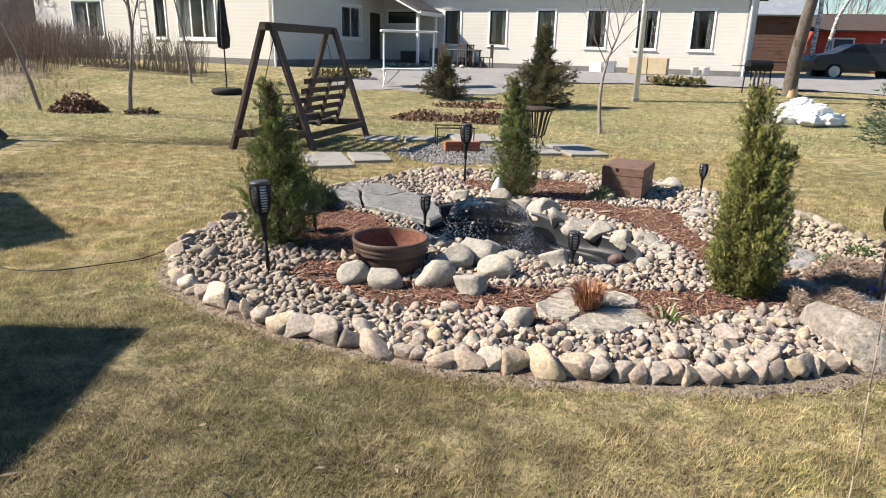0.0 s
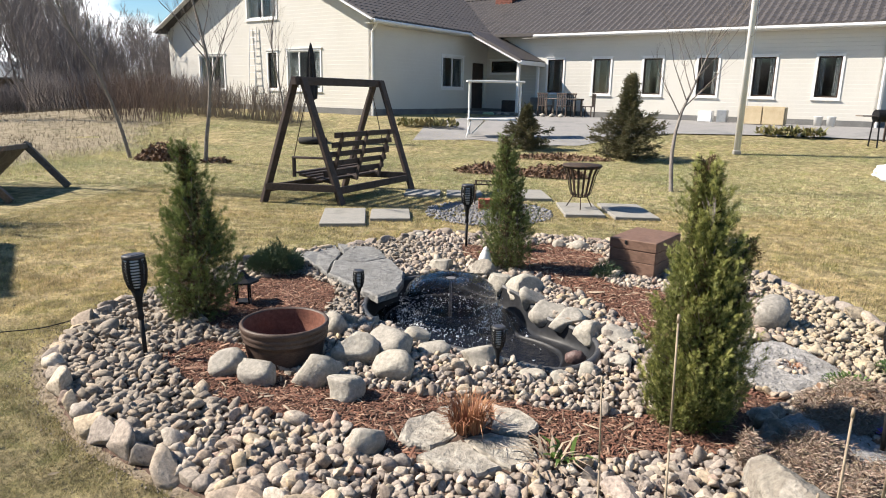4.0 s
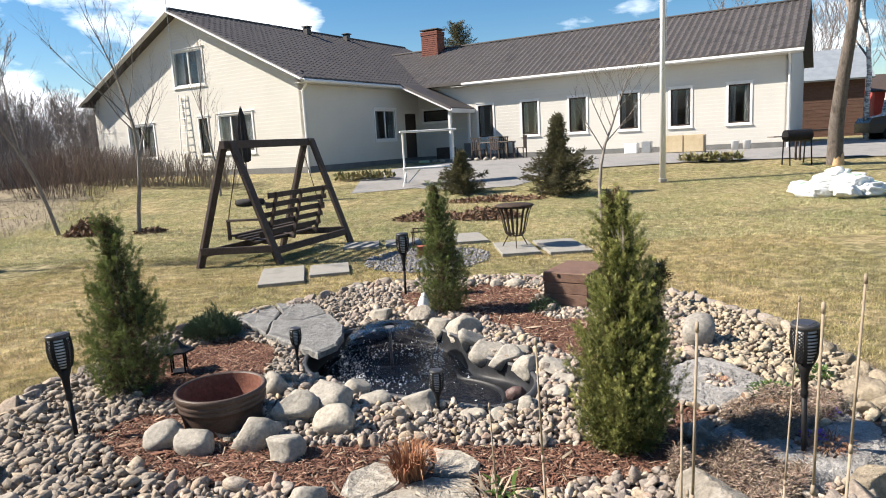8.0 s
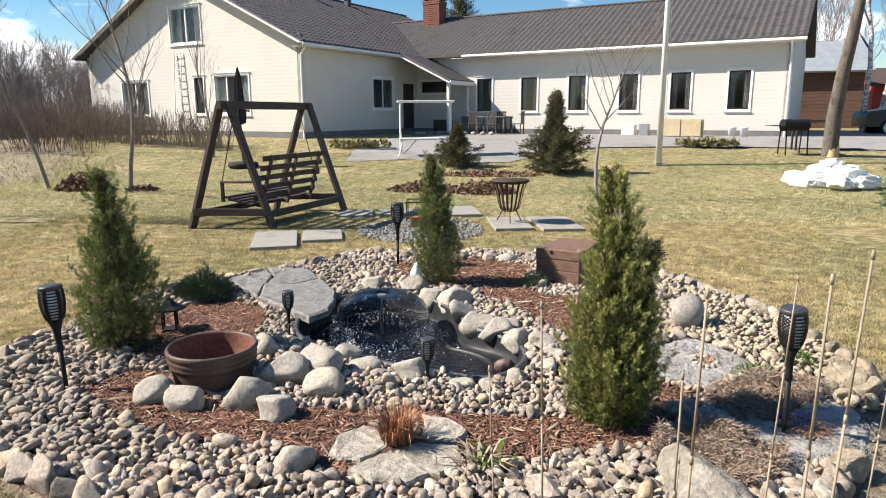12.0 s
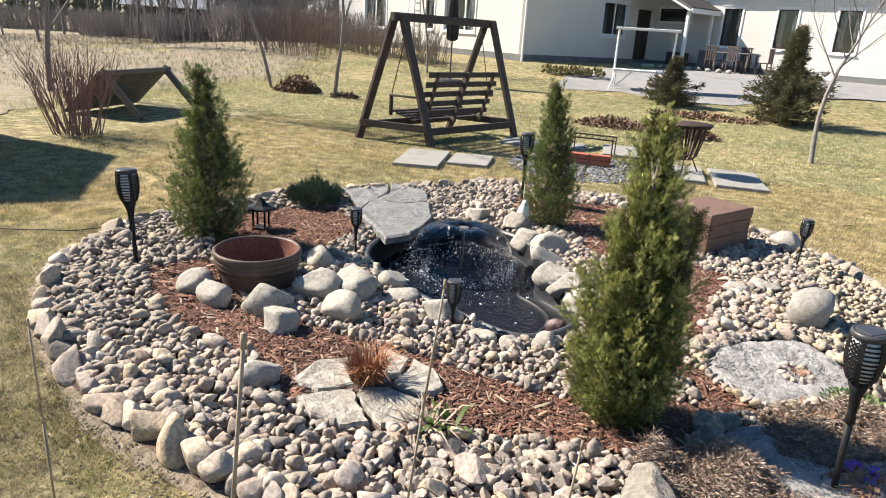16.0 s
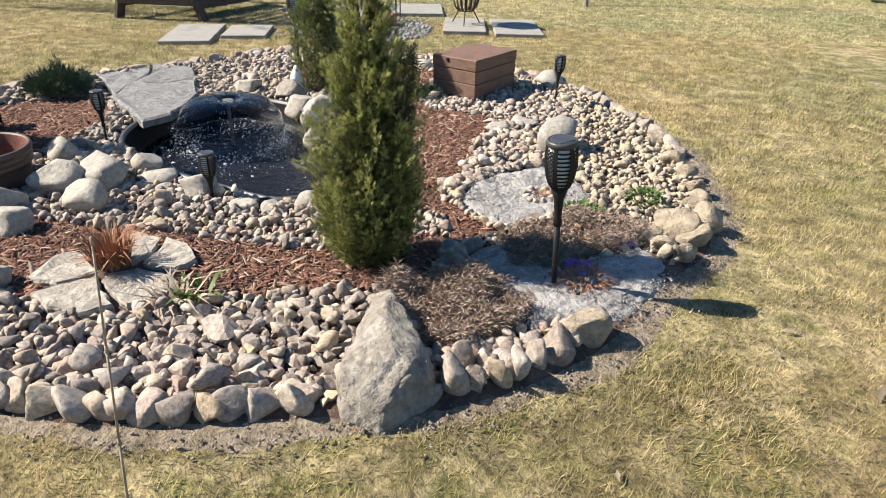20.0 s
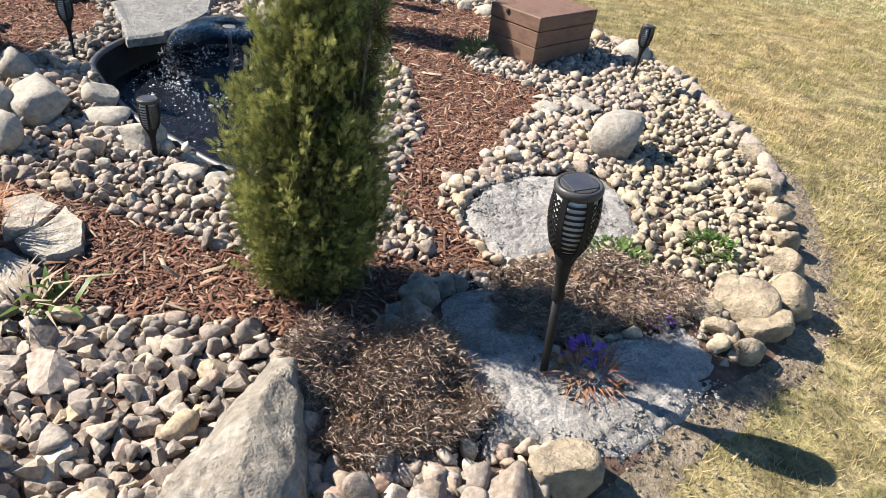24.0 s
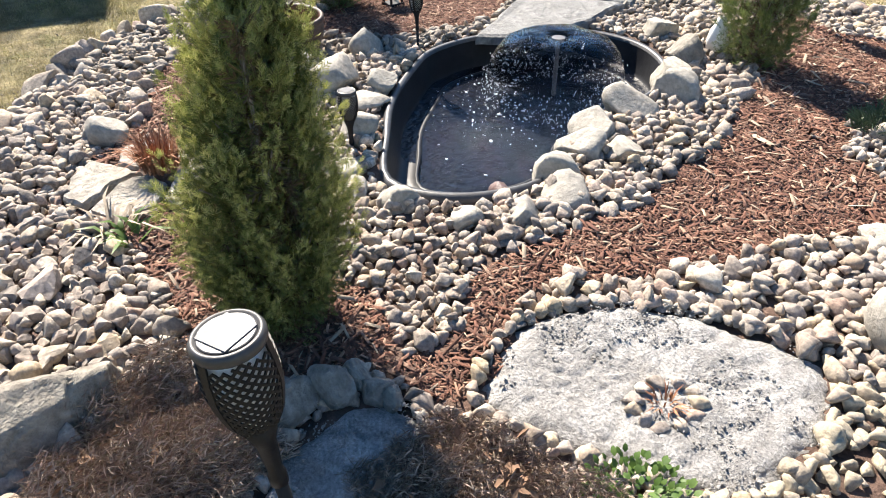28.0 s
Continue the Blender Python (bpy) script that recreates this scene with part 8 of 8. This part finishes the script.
def blades(name, n, x0, x1, y0, y1, h, w, label, material=M_BLADE):
    x, y = rg.uniform(x0, x1, n), rg.uniform(y0, y1, n)
    ok = ~inside(shrink(BED, 1.0), x, y)
    ok &= ~inside(shrink(BED, 1.03), x, y) | (rg.uniform(0, 1, n) < 0.85)
    bare = inside(shrink(BED, 1.07), x, y) & (x > 2.7)
    ok &= ~bare | (rg.uniform(0, 1, n) < 0.6)
    x, y = x[ok], y[ok]
    keep = np.array([noise.noise((1.3 * p, 1.3 * q, 7)) for p, q in zip(x, y)]) + rg.uniform(-0.8, 0.55, len(x)) > -0.45
    x, y = x[keep], y[keep]
    m = len(x)
    ln = h * rg.uniform(0.5, 1.3, m)
    a = rg.uniform(0, 2 * np.pi, m)
    k = np.abs(rg.normal(0.75, 0.5, m))
    base = np.stack([x, y, lift(x, y) - 0.004], -1)
    tip = base + np.stack([np.cos(a) * k * ln, np.sin(a) * k * ln, ln * 0.9], -1)
    s = np.stack([-np.sin(a), np.cos(a), np.zeros(m)], -1) * w
    v = np.stack([base - s, base + s, tip], 1).reshape(-1, 3)
    ob = raw(name, v, np.arange(3 * m).reshape(-1, 3), material)
    return tagged(ob, label, "grass", kind="stuff")


blades("lawn_grass", 430000, -3.6, 5.0, 1.2, 5.4, 0.032, 0.0018, "short mixed green and straw grass blades of the lawn")
blades("lawn_grass", 300000, -5.5, 5.5, 5.0, 10.5, 0.03, 0.0035, "short mixed green and straw grass blades of the lawn")
blades("lawn_grass", 350000, -11, 11, 10.2, 21.5, 0.034, 0.0065, "short fresh green and straw grass blades of the lawn", M_BLADE_FAR)

# straw bits and dead leaves on the lawn
n = 2600
x, y = rg.uniform(-3.5, 5.5, n), rg.uniform(1.2, 9, n)
ok = ~inside(shrink(BED, 1.02), x, y)
x, y = x[ok], y[ok]
m = len(x)
v = np.array([(-0.5, -0.06, 0), (0.1, -0.16, 0.05), (0.5, 0, 0), (0.05, 0.15, 0.06)])
bits = raw("lawn_debris", *scatter(v, np.array([(0, 1, 2), (0, 2, 3)]), np.stack([x, y, lift(x, y) + 0.022], -1), spin(rg, m, 0.35), rg.lognormal(math.log(0.022), 0.45, m)), M_FIELD)
tagged(bits, "dead leaves and straw bits strewn on the lawn", "debris", kind="stuff")

# crumbs of gravel and earth round the edging
n = 2400
k = rg.integers(0, len(BED), n)
w = np.abs(rg.normal(0, 0.07, n))
cx, cy = 0.8, 5.3
x, y = np.array([p[0] for p in BED])[k] + rg.uniform(-0.06, 0.06, n), np.array([p[1] for p in BED])[k] + rg.uniform(-0.06, 0.06, n)
d = np.hypot(x - cx, y - cy)
x, y = x + (x - cx) / d * w, y + (y - cy) / d * w
cr = raw("gravel_crumbs", *scatter(*stone_arrays(78, 1, 6), np.stack([x, y, np.full(n, 0.018)], -1), spin(rg, n, 0.5), rg.uniform(0.004, 0.014, n)), M_CRUMB)
tagged(cr, "grey-brown gravel crumbs strewn round the bed", "gravel", kind="stuff")

# ---- pebbles and edging stones, laid last ----
rr = random.Random(3)
edging = thing("stone_edging", pose(0, 0, 0), "row of upright rounded stones edging the bed", "stone edging")
edge_shapes = [stone_mesh(500 + k, M_STONE, 3, 9, (0.95, 0.82, 1.0), 0.12, (0.2, 0.38)) for k in range(8)]
line = BED + BED[:1]
seg = [math.dist(a, b) for a, b in zip(line, line[1:])]
total, pos, k = sum(seg), 0.0, 0


def along(s):
    for a, b, d in zip(line, line[1:], seg):
        if s <= d:
            return (a[0] + (b[0] - a[0]) * s / d, a[1] + (b[1] - a[1]) * s / d), ((b[0] - a[0]) / d, (b[1] - a[1]) / d)
        s -= d
    return line[-1], (1, 0)


while pos < total - 0.05:
    (x, y), (tx, ty) = along(pos)
    front = y < 3.6
    w = rr.uniform(0.085, 0.12) if front else rr.uniform(0.08, 0.15)
    if x < 1.0 and front:
        w = rr.choice((0.09, 0.1, 0.11, 0.13, 0.15, 0.2)) * rr.uniform(0.9, 1.1)
    near_stone = (abs(x - 2.2) < 0.22 and y < 3.2) or (x > 2.3 and 2.9 < y < 4.12) or (x > 3.1 and 4.1 < y < 5.5)
    if not near_stone:
        h = max(0.135, w * rr.uniform(1.0, 1.25)) if front else w * rr.uniform(0.7, 1.0)
        ob = new("stone", edge_shapes[k % 8])
        ob.parent = edging
        flat = x < 0.4 and y < 4.6 and rr.random() < 0.55
        h = min(h, 0.165) * (0.72 if flat else 1.0)
        ob.matrix_local = pose(x - ty * 0.05, y + tx * 0.05, h * (0.36 if front else 0.30), rr.uniform(-14, 14), rr.uniform(-16, 16) if flat else rr.uniform(-12, 12), math.degrees(math.atan2(ty, tx)) + rr.uniform(-20, 20)) @ Matrix.Diagonal((w * 1.28, min(w, 0.14) * rr.uniform(0.9, 1.2), h, 1))
        k += 1
    pos += w * 0.8

for x, y, w, h, lean in ((2.385, 3.085, 0.1, 0.19, -22), (2.45, 3.10, 0.085, 0.14, -18), (2.41, 3.19, 0.08, 0.15, -16), (2.48, 3.21, 0.07, 0.13, -10), (2.53, 3.13, 0.075, 0.15, -14), (2.545, 3.26, 0.07, 0.13, -10),
                         (2.595, 3.185, 0.085, 0.17, -16), (2.65, 3.26, 0.085, 0.15, -10), (2.715, 3.34, 0.13, 0.15, -5)):  # leaning stones between the rock and the sand
    ob = new("stone", edge_shapes[k % 8])
    ob.parent = edging
    ob.matrix_local = pose(x, y, 0.4 * h, rr.uniform(-6, 6), lean, 45 + rr.uniform(-12, 12)) @ Matrix.Diagonal((w, w * rr.uniform(1.1, 1.4), h, 1))
    k += 1

rg = np.random.default_rng(97)
clear = [MULCH_LEFT, MULCH_FRONT, MULCH_RIGHT, shrink(SAND_RING, 0.95), shrink(SAND_PATH, 0.96), HEATH_FRONT, HEATH_BACK, FLAG_FAR, FLAG_NEAR, shrink(POND, 1.05)]
x, y = fill([shrink(BED, 0.975)], 0.041, 0.42, clear)
wedge = [(1.83, 4.11), (1.95, 4.15), (2.16, 4.16), (2.19, 4.27), (2.1, 4.36), (1.92, 4.45), (1.8, 4.45)]
x2, y2 = fill([wedge], 0.055, 0.4)
lip, arc = SAND_RING + SAND_RING[:1], []
left = 0.0
for p, q in zip(lip, lip[1:]):  # a row of stones set close along the sand
    d = math.dist(p, q)
    while left < d:
        arc.append((p[0] + (q[0] - p[0]) * left / d, p[1] + (q[1] - p[1]) * left / d))
        left += 0.043
    left -= d
arc = [p for p in arc if not (p[0] > 2.5 and p[1] > 5.05)]
x3, y3 = np.array([p[0] for p in arc]), np.array([p[1] for p in arc])
a = np.linspace(0, 2 * np.pi, 12)[:-1]
x4, y4 = 2.59 + 0.07 * np.cos(a), 4.71 + 0.088 * np.sin(a)
x, y = np.concatenate([x, x2, x3, x4]), np.concatenate([y, y2, y3, y4])
xx, yy = fill([shrink(BED, 0.96)], 0.085, 0.5, clear)  # a second, looser layer
x, y = np.concatenate([x, xx]), np.concatenate([y, yy])
n, n2 = len(x), len(xx)
s = rg.lognormal(math.log(0.051), 0.28, n)
s[(x > 0.2) & (y > 3.9) & (y < 4.6)] *= 0.85
s[x > 2.85] *= 0.82
zz = np.array([bed_z(p, q) for p, q in zip(x, y)]) + 0.2 * s
zz[-n2:] += 0.018
zz[len(zz) - n2 - 11 - len(x3):len(zz) - n2] += 0.014
s[len(zz) - n2 - 11 - len(x3):len(zz) - n2] = rg.uniform(0.044, 0.062, 11 + len(x3))
near_edge = inside(BED, x, y) & ~inside(shrink(BED, 0.9), x, y) & (y < 4.5)
s[near_edge & (rg.uniform(0, 1, n) < 0.3)] *= 1.45
rot = spin(rg, n, 0.5)
pebbles = thing("pebble_bed", pose(0, 0, 0), "bed of mixed grey and beige rounded pebbles", "pebbles")
shapes = [stone_arrays(520 + k, 2, 9, (1.0, 0.76, 0.64), 0.12, (0.17, 0.34)) for k in range(10)]
shape_me = [stone_mesh(520 + k, M_STONE, 2, 9, (1.0, 0.76, 0.64), 0.12, (0.17, 0.34)) for k in range(10)]
for me in shape_me:
    me.shade_flat()
strip = (x > 1.25) & (x < 2.05) & (y < 3.5)
singles = np.where(strip)[0][:300]
for i in singles:
    ob = new("pebble", shape_me[i % 10])
    ob.parent = pebbles
    m = Matrix(rot[i].tolist()).to_4x4()
    m.translation = (x[i], y[i], zz[i])
    ob.matrix_local = m @ Matrix.Diagonal((s[i], s[i], s[i], 1))
rest = np.setdiff1d(np.arange(n), singles)
coarse = [stone_arrays(520 + k, 1, 9, (1.0, 0.76, 0.64), 0.12, (0.17, 0.34)) for k in range(10)]
away = (y > 5.4) | (x < -0.4)
tone = np.array([noise.noise((1.1 * p, 1.1 * q, 4)) for p, q in zip(x, y)])
grey, warm = x + 0.5 * tone < -0.25, x + 0.3 * tone > 2.75
for name, stuff, mask in (("gravel_fill", M_PEBBLE, ~grey & ~warm), ("grey_gravel_fill", M_PEBBLE_GREY, grey), ("beige_gravel_fill", M_PEBBLE_WARM, warm)):
    ch = []
    for k in range(10):
        own = rest[(rest % 10 == k) & mask[rest]]
        for kind, i in ((shapes[k], own[~away[own]]), (coarse[k], own[away[own]])):
            ch.append(scatter(*kind, np.stack([x[i], y[i], zz[i]], -1), rot[i], s[i][:, None] * ((1.15, 1.0, 0.8) if stuff is M_PEBBLE_GREY else (1.0, 1.0, 1.0))))
    pb = raw(name, *join(ch), stuff, False)
    pb.parent = pebbles
    tagged(pb, {"gravel_fill": "mixed grey and beige pebbles", "grey_gravel_fill": "flat dark grey pebbles", "beige_gravel_fill": "small beige pebbles"}[name], kind="stuff")
